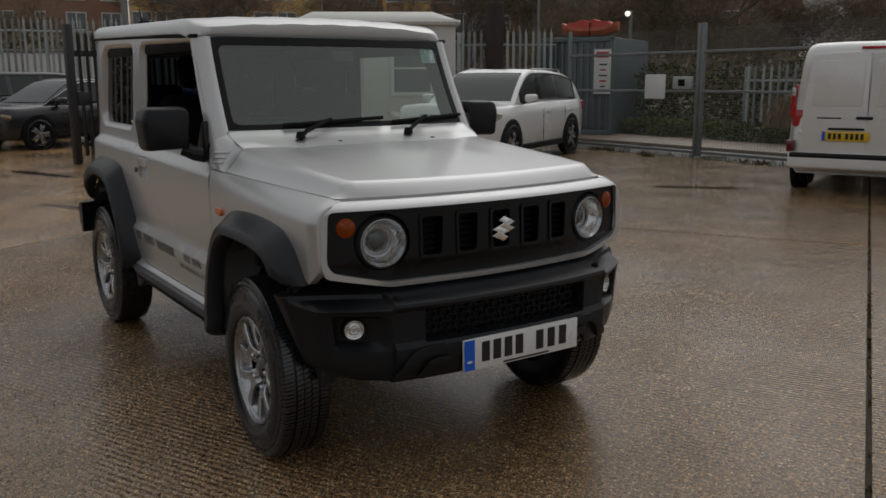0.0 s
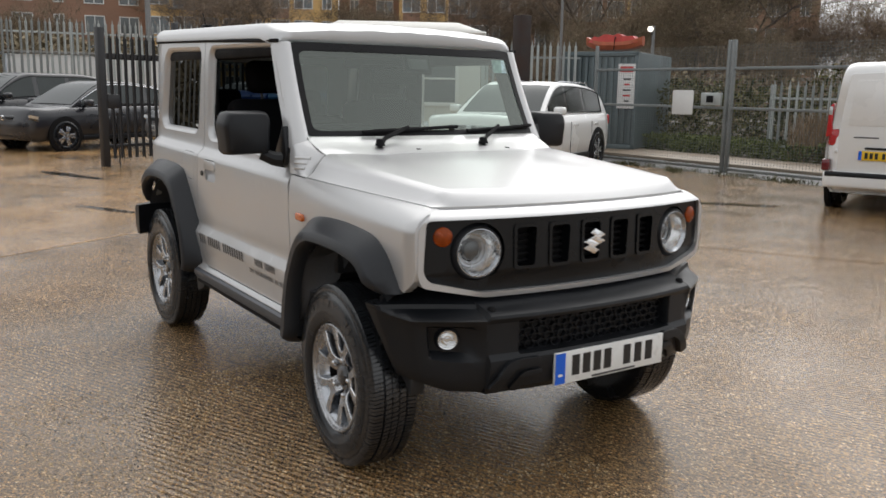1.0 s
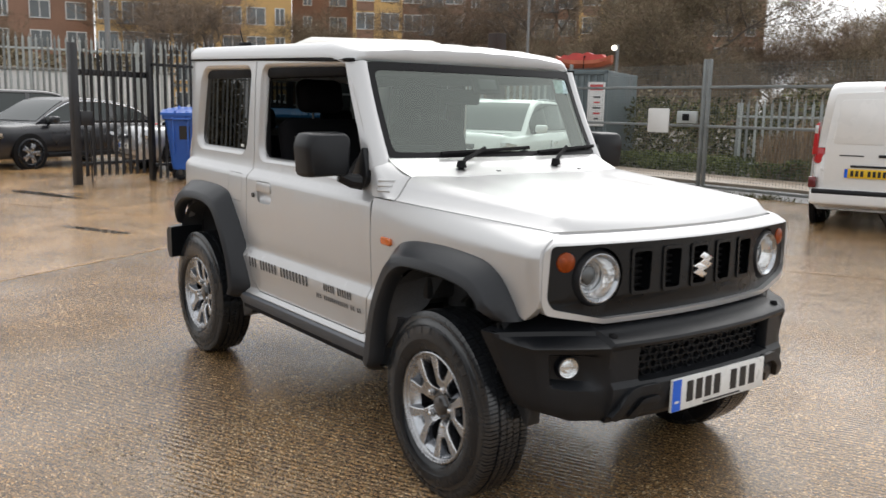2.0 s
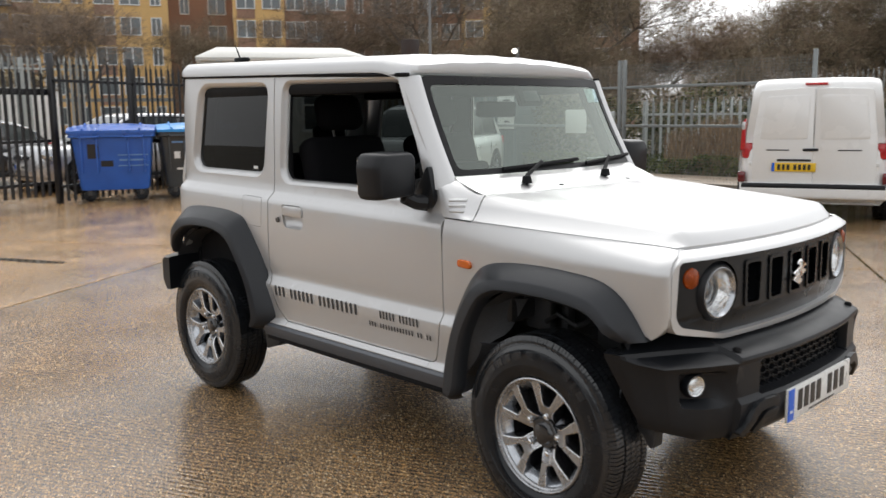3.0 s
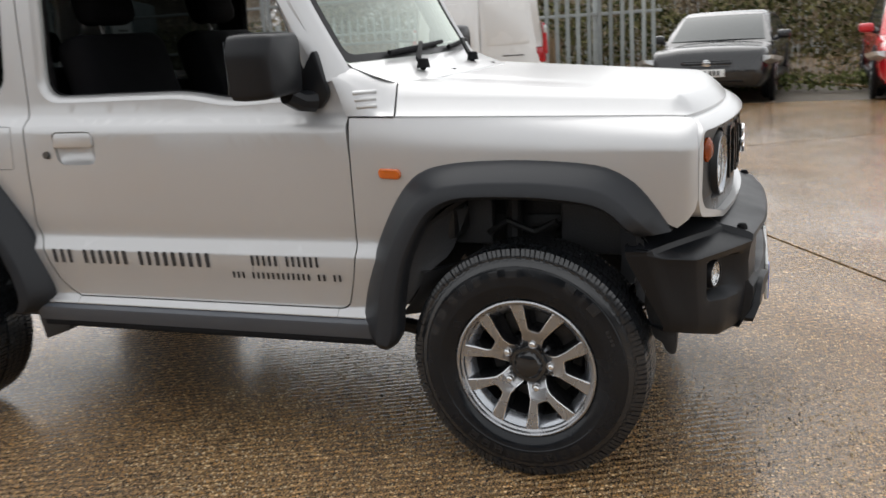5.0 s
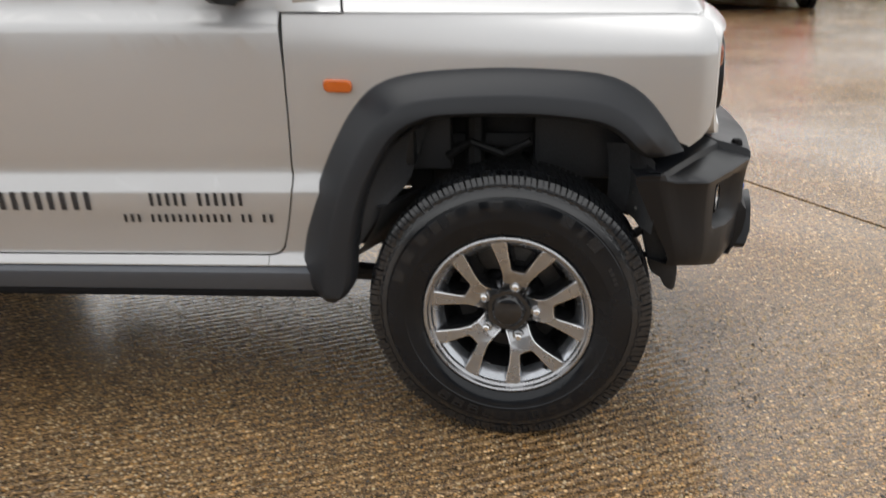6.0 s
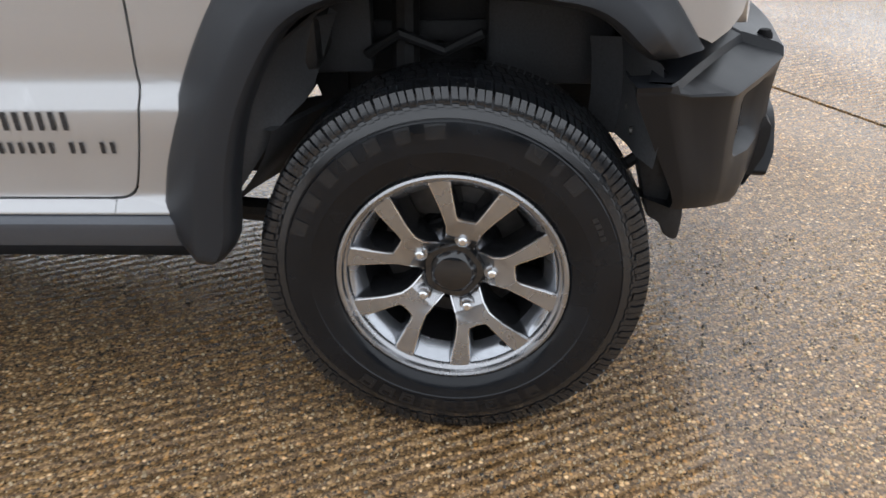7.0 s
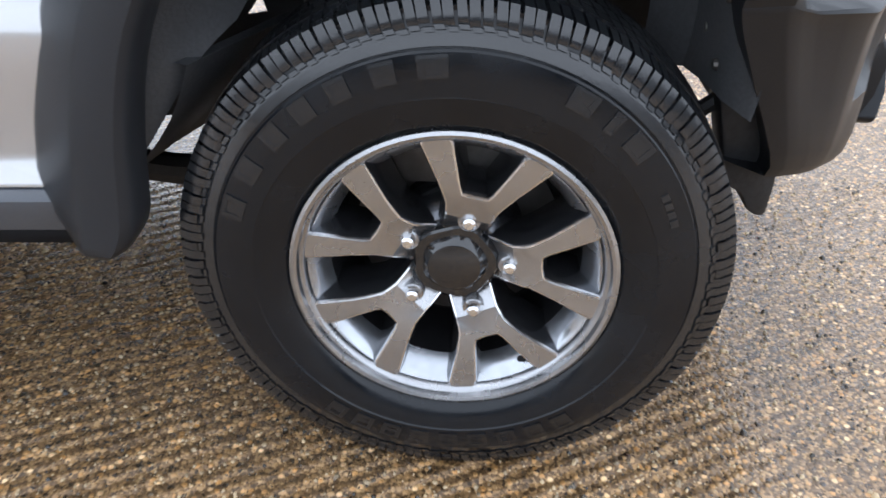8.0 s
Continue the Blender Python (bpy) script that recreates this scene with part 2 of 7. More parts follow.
def mesh_of(verts, faces):
    bm = bmesh.new()
    vs = [bm.verts.new(v) for v in verts]
    for f in faces:
        try:
            bm.faces.new([vs[i] for i in f])
        except ValueError:
            pass
    return bm


def flip_out(bm):
    bmesh.ops.recalc_face_normals(bm, faces=bm.faces[:])
    return bm


def bevelled(bm, width, segments=2, angle=30):
    es = [e for e in bm.edges if len(e.link_faces) == 2 and e.calc_face_angle(0) > radians(angle)]
    if es and width:
        bmesh.ops.bevel(bm, geom=es, offset=width, segments=segments, affect='EDGES', profile=0.5, clamp_overlap=True)
    return bm


def box(x0, x1, y0, y1, z0, z1, bevel=0.0, segments=2):
    vs = [(x, y, z) for x in (x0, x1) for y in (y0, y1) for z in (z0, z1)]
    fs = [(0, 1, 3, 2), (4, 6, 7, 5), (0, 4, 5, 1), (2, 3, 7, 6), (0, 2, 6, 4), (1, 5, 7, 3)]
    return bevelled(flip_out(mesh_of(vs, fs)), bevel, segments)


def merge(*bms):
    out = bmesh.new()
    for b in bms:
        me = bpy.data.meshes.new("tmp")
        b.to_mesh(me)
        b.free()
        out.from_mesh(me)
        bpy.data.meshes.remove(me)
    return out


def moved(bm, m):
    bmesh.ops.transform(bm, matrix=m, verts=bm.verts[:])
    return bm


def grid(rows, closed=False):
    """Quads over rows of points; closed joins the ends of each row."""
    n = len(rows[0])
    vs = [p for r in rows for p in r]
    fs = []
    for i in range(len(rows) - 1):
        for j in range(n if closed else n - 1):
            k = (j + 1) % n
            fs.append((i * n + j, i * n + k, (i + 1) * n + k, (i + 1) * n + j))
    return mesh_of(vs, fs)


def capped(rows):
    bm = grid(rows, True)
    n = len(rows[0])
    bm.verts.ensure_lookup_table()
    bm.faces.new([bm.verts[i] for i in range(n)])
    bm.faces.new([bm.verts[len(bm.verts) - 1 - i] for i in range(n)])
    return flip_out(bm)


def prism(outline, axis, a, b, bevel=0.0, segments=2):
    """Outline in the plane across axis ('x': y,z; 'y': x,z; 'z': x,y), from a to b along it."""
    def at(p, t):
        return {'x': (t, p[0], p[1]), 'y': (p[0], t, p[1]), 'z': (p[0], p[1], t)}[axis]
    return bevelled(capped([[at(p, a) for p in outline], [at(p, b) for p in outline]]), bevel, segments)


def tube(points, r, sides=8, r_end=None):
    """Round bar along points."""
    pts = [Vector(p) for p in points]
    r_end = r if r_end is None else r_end
    rows = []
    up = Vector((0, 0, 1))
    for i, p in enumerate(pts):
        d = (pts[min(i + 1, len(pts) - 1)] - pts[max(i - 1, 0)]).normalized()
        s = d.cross(up if abs(d.z) < 0.9 else Vector((1, 0, 0))).normalized()
        t = d.cross(s)
        rr = r + (r_end - r) * i / max(1, len(pts) - 1)
        rows.append([p + (s * math.cos(2 * math.pi * k / sides) + t * math.sin(2 * math.pi * k / sides)) * rr for k in range(sides)])
    return capped(rows)


def lathe(profile, segments=48, axis='y', closed=False):
    """Turns (radius, along) pairs round the axis."""
    rows = []
    for i in range(segments):
        a = 2 * math.pi * i / segments
        c, s = math.cos(a), math.sin(a)
        rows.append([(r * c, t, r * s) if axis == 'y' else ((t, r * c, r * s) if axis == 'x' else (r * c, r * s, t)) for r, t in profile])
    rows.append(rows[0])
    bm = grid(rows, closed)
    bmesh.ops.remove_doubles(bm, verts=bm.verts[:], dist=1e-5)
    return flip_out(bm)


def rounded(points, r, n=4):
    """Rounds the corners of a closed outline; r is one radius or one for each corner."""
    out = []
    k = len(points)
    for i in range(k):
        p0, p, p1 = Vector(points[i - 1]), Vector(points[i]), Vector(points[(i + 1) % k])
        rad = r[i] if isinstance(r, (list, tuple)) else r
        a, b = p0 - p, p1 - p
        d = min(rad, a.length * 0.45, b.length * 0.45)
        if d < 1e-4:
            out.append(tuple(p))
            continue
        s, e = p + a.normalized() * d, p + b.normalized() * d
        for j in range(n + 1):
            t = j / n
            out.append(tuple(s * (1 - t) ** 2 + p * 2 * t * (1 - t) + e * t * t))
    return out


def sheet(outline, holes, place, rim, cuts_a=(), cuts_b=(), out=None):
    """A skin over a flat outline with holes, laid on a curved surface by place(a, b); its borders turn in by rim(v)."""
    bm = bmesh.new()
    edges = []
    for loop in [outline] + list(holes):
        vs = [bm.verts.new((p[0], p[1], 0)) for p in loop]
        edges += [bm.edges.new((vs[i], vs[(i + 1) % len(vs)])) for i in range(len(vs))]
    bmesh.ops.triangle_fill(bm, use_beauty=True, use_dissolve=False, edges=edges, normal=(0, 0, 1))
    for cuts, nrm in ((cuts_a, (1, 0, 0)), (cuts_b, (0, 1, 0))):
        for c in cuts:
            bmesh.ops.bisect_plane(bm, geom=bm.verts[:] + bm.edges[:] + bm.faces[:], plane_co=Vector(nrm) * c, plane_no=nrm, dist=1e-5)
    for v in bm.verts:
        v.co = Vector(place(v.co.x, v.co.y))
    bmesh.ops.recalc_face_normals(bm, faces=bm.faces[:])
    if out is not None:
        bm.normal_update()
        s = sum((f.normal.dot(Vector(out)) * f.calc_area() for f in bm.faces), 0.0)
        if s < 0:
            bmesh.ops.reverse_faces(bm, faces=bm.faces[:])
    border = [e for e in bm.edges if e.is_boundary]
    if rim is not None:
        ret = bmesh.ops.extrude_edge_only(bm, edges=border)
        for v in ret["geom"]:
            if isinstance(v, bmesh.types.BMVert):
                v.co += Vector(rim(v.co))
    return bm


def interp(table, t):
    """Straight-line reading of a table of (t, value)."""
    if t <= table[0][0]:
        return table[0][1]
    for (a, va), (b, vb) in zip(table, table[1:]):
        if t <= b:
            return va + (vb - va) * (t - a) / (b - a)
    return table[-1][1]

# ---- the silver off-road car: x forward from the front axle, right side at -y ----
SIDE = [(0.30, 0.66), (0.424, 0.690), (0.438, 0.714), (0.446, 0.712), (0.464, 0.694), (0.476, 0.693), (0.58, 0.706), (0.622, 0.7105), (0.632, 0.7090), (0.664, 0.6900), (0.676, 0.6882), (0.687, 0.6872), (0.706, 0.6905),
        (0.88, 0.699), (1.012, 0.6985), (1.028, 0.695), (1.038, 0.689), (1.060, 0.6645), (1.072, 0.6600), (1.112, 0.6565), (1.35, 0.650), (1.50, 0.644), (1.66, 0.632)]
SIDE_CUTS = [z for z, _ in SIDE[1:-1]] + [0.55, 0.76, 0.82, 0.94]


def side_y(x, z):
    y = interp(SIDE, z)
    r, x0 = 0.075, 0.402
    if x > x0:
        d = min(x - x0, r * 0.985)
        y -= r - math.sqrt(r * r - d * d)
    if x < -2.50:
        d = min(-2.50 - x, 0.11)
        y -= 0.13 - math.sqrt(0.0169 - d * d)
    return y


def belt_shift(x, z):
    """The belt and gutter rise gently towards the tail."""
    w = max(0.0, min(1.0, (z - 0.72) / 0.26))
    return (w * w * (3 - 2 * w)) * -0.019 * (max(-2.6, min(x, -0.5)) + 1.55)


def shoulder(x):
    """How far the wing top rolls in to meet the bonnet."""
    return 0.014 + 0.082 * max(0.0, min(1.0, (x + 0.45) / 0.87)) ** 1.4


def wing_y(x, z):
    f = max(0.0, min(1.0, (z - 0.925) / (1.034 - 0.030 * (x + 0.5) - 0.925)))
    return side_y(x, min(z, 1.0)) - shoulder(x) * f ** 2.2


def offset(poly, d):
    """A closed outline moved outwards by d."""
    out = []
    n = len(poly)
    area = sum(poly[i][0] * poly[(i + 1) % n][1] - poly[(i + 1) % n][0] * poly[i][1] for i in range(n))
    sg = 1 if area > 0 else -1
    for i in range(n):
        t = Vector(poly[(i + 1) % n]) - Vector(poly[i - 1])
        t.normalize()
        out.append((poly[i][0] + sg * t.y * d, poly[i][1] - sg * t.x * d))
    return out


def nose_x(y):
    return 0.548 - 0.20 * y * y - (0.9 * max(0, abs(y) - 0.57)) ** 2


def smooth_skin(ob, s, width):
    """Shades the outer faces of a body side by the slope of width(x, z), its distance from the middle."""
    me = ob.data
    out = []
    for f in me.polygons:
        for i in f.loop_indices:
            v = me.vertices[me.loops[i].vertex_index].co
            if f.normal.y * s > 0.35:
                dx = (width(v.x + 0.006, v.z) - width(v.x - 0.006, v.z)) / 0.012
                dz = (width(v.x, v.z + 0.005) - width(v.x, v.z - 0.005)) / 0.010
                out.append(Vector((-dx, s, -dz)).normalized())
            else:
                out.append(f.normal.copy())
    me.normals_split_custom_set(out)


def side_part(name, parent, s, outline, holes=(), label="", depth=0.03, lift=0.0, material=None, cuts=True, xc=()):
    flat = [[(p[0], p[1] - belt_shift(*p)) for p in loop] for loop in [outline, *holes]]
    bm = sheet(flat[0], flat[1:], lambda a, b: (a, s * (side_y(a, b) + lift), b + belt_shift(a, b)), lambda c: (0, -s * depth, 0),
               list(xc), SIDE_CUTS if cuts else [], (0, s, 0))
    ob = part(name, bm, material or PAINT, parent, label, 24)
    smooth_skin(ob, s, lambda x, z: side_y(x, z - belt_shift(x, z)))
    return ob


WIN_Q = rounded([(-2.352, 1.568), (-1.744, 1.556), (-1.792, 1.154), (-2.436, 1.160)], [0.07, 0.05, 0.06, 0.08], 5)
WIN_D = rounded([(-1.585, 1.562), (-0.795, 1.548), (-0.640, 1.110), (-0.915, 1.098), (-1.070, 1.128), (-1.612, 1.129)], [0.04, 0.05, 0.03, 0.06, 0.08, 0.06], 5)


def closer(loop, step=0.04):
    """The same outline with points no further apart than step."""
    out = []
    for i in range(len(loop)):
        p, q = Vector(loop[i]), Vector(loop[(i + 1) % len(loop)])
        k = max(1, math.ceil((q - p).length / step))
        out += [tuple(p.lerp(q, j / k)) for j in range(k)]
    return out


WIN_Q, WIN_D = closer(WIN_Q), closer(WIN_D)
CUP = rounded([(-1.570, 1.018), (-1.402, 1.018), (-1.402, 0.910), (-1.556, 0.910)], [0.024, 0.034, 0.034, 0.034], 6)


def car_side(car, s):
    door = [(-1.668, 1.604), (-1.676, 1.10), (-1.682, 0.95), (-1.691, 0.80), (-1.699, 0.71), (-1.674, 0.648), (-1.655, 0.584), (-1.632, 0.528), (-1.599, 0.492), (-1.575, 0.475), (-1.555, 0.466), (-0.600, 0.466), (-0.575, 0.467), (-0.564, 0.4705), (-0.5555, 0.477), (-0.549, 0.486), (-0.5405, 0.512),
            (-0.527, 0.565), (-0.5155, 0.620), (-0.5125, 0.645), (-0.5125, 0.668), (-0.5150, 0.682), (-0.5130, 0.72), (-0.5105, 0.80), (-0.5085, 0.90), (-0.514, 1.045), (-0.655, 1.33), (-0.790, 1.574)]
    d = side_part("door", car, s, door, [offset(WIN_D, 0.022), CUP], "silver painted front door with a lowered window", xc=[-1.55 + 0.05 * k for k in range(20)])
    # handle flap over a scooped recess, and the lock
    def dish(p, q):
        u, w = (p + 1.486) / 0.086, (q - 0.964) / 0.054
        return 0.026 * max(0, 1 - u ** 4) * max(0, 1 - w ** 4)
    bm = sheet(CUP, [], lambda p, q: (p, s * (side_y(p, q) - 0.0015 - dish(p, q)), q), None, [-1.566, -1.558, -1.545, -1.52, -1.486, -1.45, -1.43, -1.418, -1.408], [0.914, 0.919, 0.926, 0.935, 0.948, 0.964, 0.98, 0.995, 1.008], (0, s, 0))
    h = part("door_handle", bm, PAINT, d, "silver door handle flap over a scooped recess", 60)
    bar = rounded([(-1.560, 1.0145), (-1.405, 1.0135), (-1.405, 0.966), (-1.563, 0.967)], [0.020, 0.030, 0.012, 0.012], 5)
    part("pull_flap", prism(bar, 'y', s * 0.690, s * 0.7045, 0.005), PAINT, h)
    part("lock", moved(lathe([(0, -0.008), (0.011, -0.008), (0.013, 0)], 16), pose(-1.597, s * 0.700, 0.944, 0, 0, 0 if s < 0 else 180)), STEEL, d)
    # rubber round the door window
    inner = [(p[0] * 0.985 - 0.017, p[1] * 0.985 + 0.02) for p in WIN_D]
    bm = sheet(WIN_D, [inner], lambda a, b: (a, s * (side_y(a, b) - 0.034), b), lambda c: (0, -s * 0.01, 0), (), (), (0, s, 0))
    part("window_seal", bm, DARKIN, d, "black rubber window seal")
    part("door_card", box(-1.60, -0.62, s * 0.60 - 0.02, s * 0.60 + 0.02, 0.46, 1.10, 0.015), DARKIN, d, "dark inner door trim")
    flap = rounded([(-1.903, 1.041), (-1.737, 1.037), (-1.749, 0.898), (-1.853, 0.900), (-1.905, 0.936)], [0.012, 0.012, 0.012, 0.008, 0.008], 3)
    q = [(-1.6735, 1.604), (-2.525, 1.630), (-2.565, 1.36), (-2.600, 1.10), (-2.605, 0.80), (-2.59, 0.69), (-2.50, 0.74), (-2.42, 0.83), (-2.28, 0.89), (-2.03, 0.89),
         (-1.90, 0.82), (-1.80, 0.68), (-1.72, 0.50), (-1.700, 0.441), (-1.5600, 0.441), (-1.5600, 0.4620), (-1.580, 0.472), (-1.603, 0.489), (-1.6365, 0.526), (-1.660, 0.582), (-1.679, 0.646), (-1.7045, 0.709), (-1.6965, 0.80), (-1.6875, 0.95), (-1.6815, 1.10)]
    qp = side_part("rear_quarter", car, s, q, [offset(WIN_Q, 0.026)] + ([offset(flap, 0.0022)] if s < 0 else []), "silver rear quarter panel", xc=[-2.58, -2.56, -2.54, -2.52] + [-2.45 + 0.09 * k for k in range(10)])
    bm = sheet(WIN_Q, [], lambda a, b: (a, s * (0.626 - 0.030 * (b - 1.15)), b), None, (), (), (0, s, 0))
    part("quarter_window", bm, PRIVACY, qp, "dark privacy glass rear side window")
    part("window_mark", prism([(-1.90, 1.168), (-1.865, 1.166), (-1.864, 1.180), (-1.899, 1.182)], 'y', s * 0.6285, s * 0.6265), WHITEPLATE, qp)
    for owner, win, dd in ((d, WIN_D, 0.0215), (qp, WIN_Q, 0.0255)):
        o2 = offset(win, dd)
        n = len(win)
        rows = []
        for f, dep in ((0.0, 0.0), (0.35, 0.004), (0.8, 0.016), (1.0, 0.026), (1.0, 0.040)):
            row = []
            for i in range(n):
                a = o2[i][0] + (win[i][0] - o2[i][0]) * f
                b = o2[i][1] + (win[i][1] - o2[i][1]) * f
                row.append((a, s * (side_y(a, b - belt_shift(a, b)) - dep), b))
            rows.append(row)
        part("window_surround", flip_out(grid(rows, True)), PAINT, owner, "bevelled silver window surround", 50)
    rk = [(-1.5580, 0.441), (-0.5875, 0.441), (-0.5875, 0.4620), (-1.5580, 0.4620)]
    side_part("rocker", car, s, rk, (), "silver rocker panel under the door")
    if s < 0:
        side_part("fuel_flap", qp, s, flap, (), "flush fuel flap", 0.006)
    wing = [(-0.504, 1.034), (0.10, 1.0165), (0.40, 1.0055), (0.432, 1.001), (0.446, 0.988), (0.452, 0.93), (0.452, 0.800), (0.446, 0.772), (0.428, 0.748), (0.402, 0.728), (0.335, 0.760), (0.27, 0.82),
            (0.18, 0.86), (0.0, 0.868), (-0.18, 0.86), (-0.30, 0.80), (-0.38, 0.66), (-0.42, 0.50), (-0.43, 0.441), (-0.5858, 0.441), (-0.5858, 0.4620), (-0.573, 0.4628), (-0.561, 0.4662), (-0.552, 0.473), (-0.5450, 0.484), (-0.5365, 0.511), (-0.5228, 0.565), (-0.5112, 0.620), (-0.5082, 0.645), (-0.5082, 0.668), (-0.5106, 0.682), (-0.5086, 0.72), (-0.5060, 0.80), (-0.5040, 0.90)]
    bm = sheet(wing, [], lambda a, b: (a, s * wing_y(a, b), b), lambda c: (0, -s * 0.03, 0), (-0.48, -0.44, -0.2, 0.0, 0.2, 0.40, 0.41, 0.42, 0.43, 0.44), [z for z in SIDE_CUTS if z < 0.9] + [0.925, 0.945, 0.96, 0.975, 0.985, 0.995, 1.005, 1.015, 1.025], (0, s, 0))
    w = part("front_wing", bm, PAINT, car, "silver front wing", 24)
    smooth_skin(w, s, wing_y)
    # side repeater
    rep = rounded([(-0.418, 0.893), (-0.352, 0.889), (-0.350, 0.860), (-0.416, 0.863)], 0.014, 4)
    part("side_repeater", prism(rep, 'y', s * 0.69, s * 0.712, 0.006, 3), AMBER, w, "orange side indicator lens")
    # cowl corner with three louvres, from the bonnet's rear corner to the pillar foot
    rear = [(0.686, 1.039), (0.682, 1.08), (0.674, 1.115), (0.664, 1.142), (0.651, 1.160), (0.634, 1.171), (0.618, 1.177), (0.602, 1.180), (0.585, 1.182)]

    def cowl_pt(f, i):
        k = min(7, int(i))
        u = i - k
        yr, zr = rear[k][0] + (rear[k + 1][0] - rear[k][0]) * u, rear[k][1] + (rear[k + 1][1] - rear[k][1]) * u
        yf = 0.686 - 0.115 * (i / 8) ** 1.1
        zf = hood_z(-0.375, yf) + 0.001
        xf, xr = -0.3695 - 0.022 * i / 8, -0.512 - 0.060 * min(1.0, i / 4)
        g = f * f * (3 - 2 * f)
        return (xf + (xr - xf) * f, s * (yf + (yr - yf) * g), zf + (zr - zf) * g)
    rows = [[cowl_pt(j / 10, i / 2) for i in range(17)] for j in range(11)]
    rows = [[(r[0][0], r[0][1] - s * 0.03, r[0][2] - 0.004)] + r for r in [[(p[0] + 0.001, p[1] - s * 0.012, p[2] - 0.02) for p in rows[0]]] + rows + [[(p[0] - 0.001, p[1] - s * 0.025, p[2] - 0.005) for p in rows[-1]]]]
    bm = flip_out(grid(rows))
    c = part("cowl_side", bm, PAINT, car, "silver cowl corner with louvres", 45)
    for z0 in (1.064, 1.083, 1.102):
        pts = []
        for f in (0.30, 0.36, 0.45, 0.55, 0.64, 0.70):
            lo, hi = 0.0, 8.0
            for _ in range(14):
                mid = (lo + hi) / 2
                lo, hi = (mid, hi) if cowl_pt(f, mid)[2] < z0 else (lo, mid)
            pts.append(cowl_pt(f, lo))
        part("louvre", tube(pts, 0.0062, 8), PAINT, c)
    # sill cladding
    n = 14
    rows = []
    for i in range(n + 1):
        x = -1.74 + 1.31 * i / n
        rows.append([(x, s * y, z) for y, z in ((0.70, 0.441), (0.714, 0.437), (0.724, 0.427), (0.723, 0.416), (0.702, 0.374), (0.66, 0.363), (0.60, 0.37), (0.60, 0.440))])
    sl = part("sill", capped(rows), SILL, car, "grey plastic sill cladding", 30)
    part("sill_lip", box(-1.73, -0.45, min(s * 0.62, s * 0.701), max(s * 0.62, s * 0.701), 0.352, 0.3735, 0.005), DARKIN, sl, "black lower lip")


def flare(name, car, s, outer, lip, label, y_out=0.694, y_lip=0.782):
    """Wheel-arch extension between the line on the body and the lip round the opening."""
    def smooth(pts, n):
        out = []
        k = len(pts)
        for i in range(n + 1):
            t = i / n * (k - 1)
            j = min(int(t), k - 2)
            u = t - j
            p0, p1, p2, p3 = (Vector(pts[max(0, min(k - 1, j + d))]) for d in (-1, 0, 1, 2))
            out.append(0.5 * (2 * p1 + (p2 - p0) * u + (2 * p0 - 5 * p1 + 4 * p2 - p3) * u * u + (3 * p1 - p0 - 3 * p2 + p3) * u ** 3))
        return out
    n = 44
    o, l = smooth(outer, n), smooth(lip, n)
    cx = sum(p.x for p in l) / len(l)
    rows = []
    for i, (a, b) in enumerate(zip(o, l)):
        t = i / n
        end = min(1.0, min(t, 1 - t) * 9 + 0.45)
        inward = (Vector((cx, 0.35)) - b).normalized()
        yo = y_out
        yl = y_out + (y_lip - y_out) * end
        def at(f, y):
            p = a.lerp(b, f)
            return (p.x, s * y, p.y)
        rows.append([at(-0.02, yo - 0.02), at(0, yo + 0.004), at(0.06, yo + 0.014), at(0.52, yo + (yl - yo) * 0.86), at(0.60, yo + (yl - yo) * 0.93), at(0.94, yl - 0.001), at(1.0, yl - 0.008),
                     (b.x + inward.x * 0.005, s * (yl - 0.016), b.y + inward.y * 0.005), (b.x + inward.x * 0.009, s * (yl - 0.034), b.y + inward.y * 0.009), (b.x + inward.x * 0.011, s * (yl - 0.058), b.y + inward.y * 0.011)])
    bm = grid(rows)
    bm.verts.ensure_lookup_table()
    k = len(rows[0])
    bm.faces.new([bm.verts[j] for j in range(k)])
    bm.faces.new([bm.verts[len(bm.verts) - 1 - j] for j in range(k)])
    return part(name, flip_out(bm), FLARE, car, label, 40)


def hood_z(x, y, t=0.0):
    u = (x + 0.45) / 0.95
    line = 1.0380 - 0.033 * u
    top = 1.128 - 0.080 * u + 0.010 * (1 - (y / 0.6) ** 2) * (1 - u)
    a = abs(y)
    e = 0.688 - shoulder(x)
    bev = 0.086 - 0.030 * max(0, u)
    f = max(0.0, min(1.0, (e - a) / bev))
    f = f * f * (3 - 2 * f) * 0.30 + f * 0.70
    valley = 0.004 * max(0, 1 - abs(a - 0.36) / 0.10) * max(0, 1 - abs(u - 0.15) / 0.5)
    z = line + max(0.0, top - line) * f - valley
    d = max(0.0, (t - 0.935) / 0.065) ** 1.7
    return z * (1 - d) + (1.0070 if z > 1.0070 else z) * d


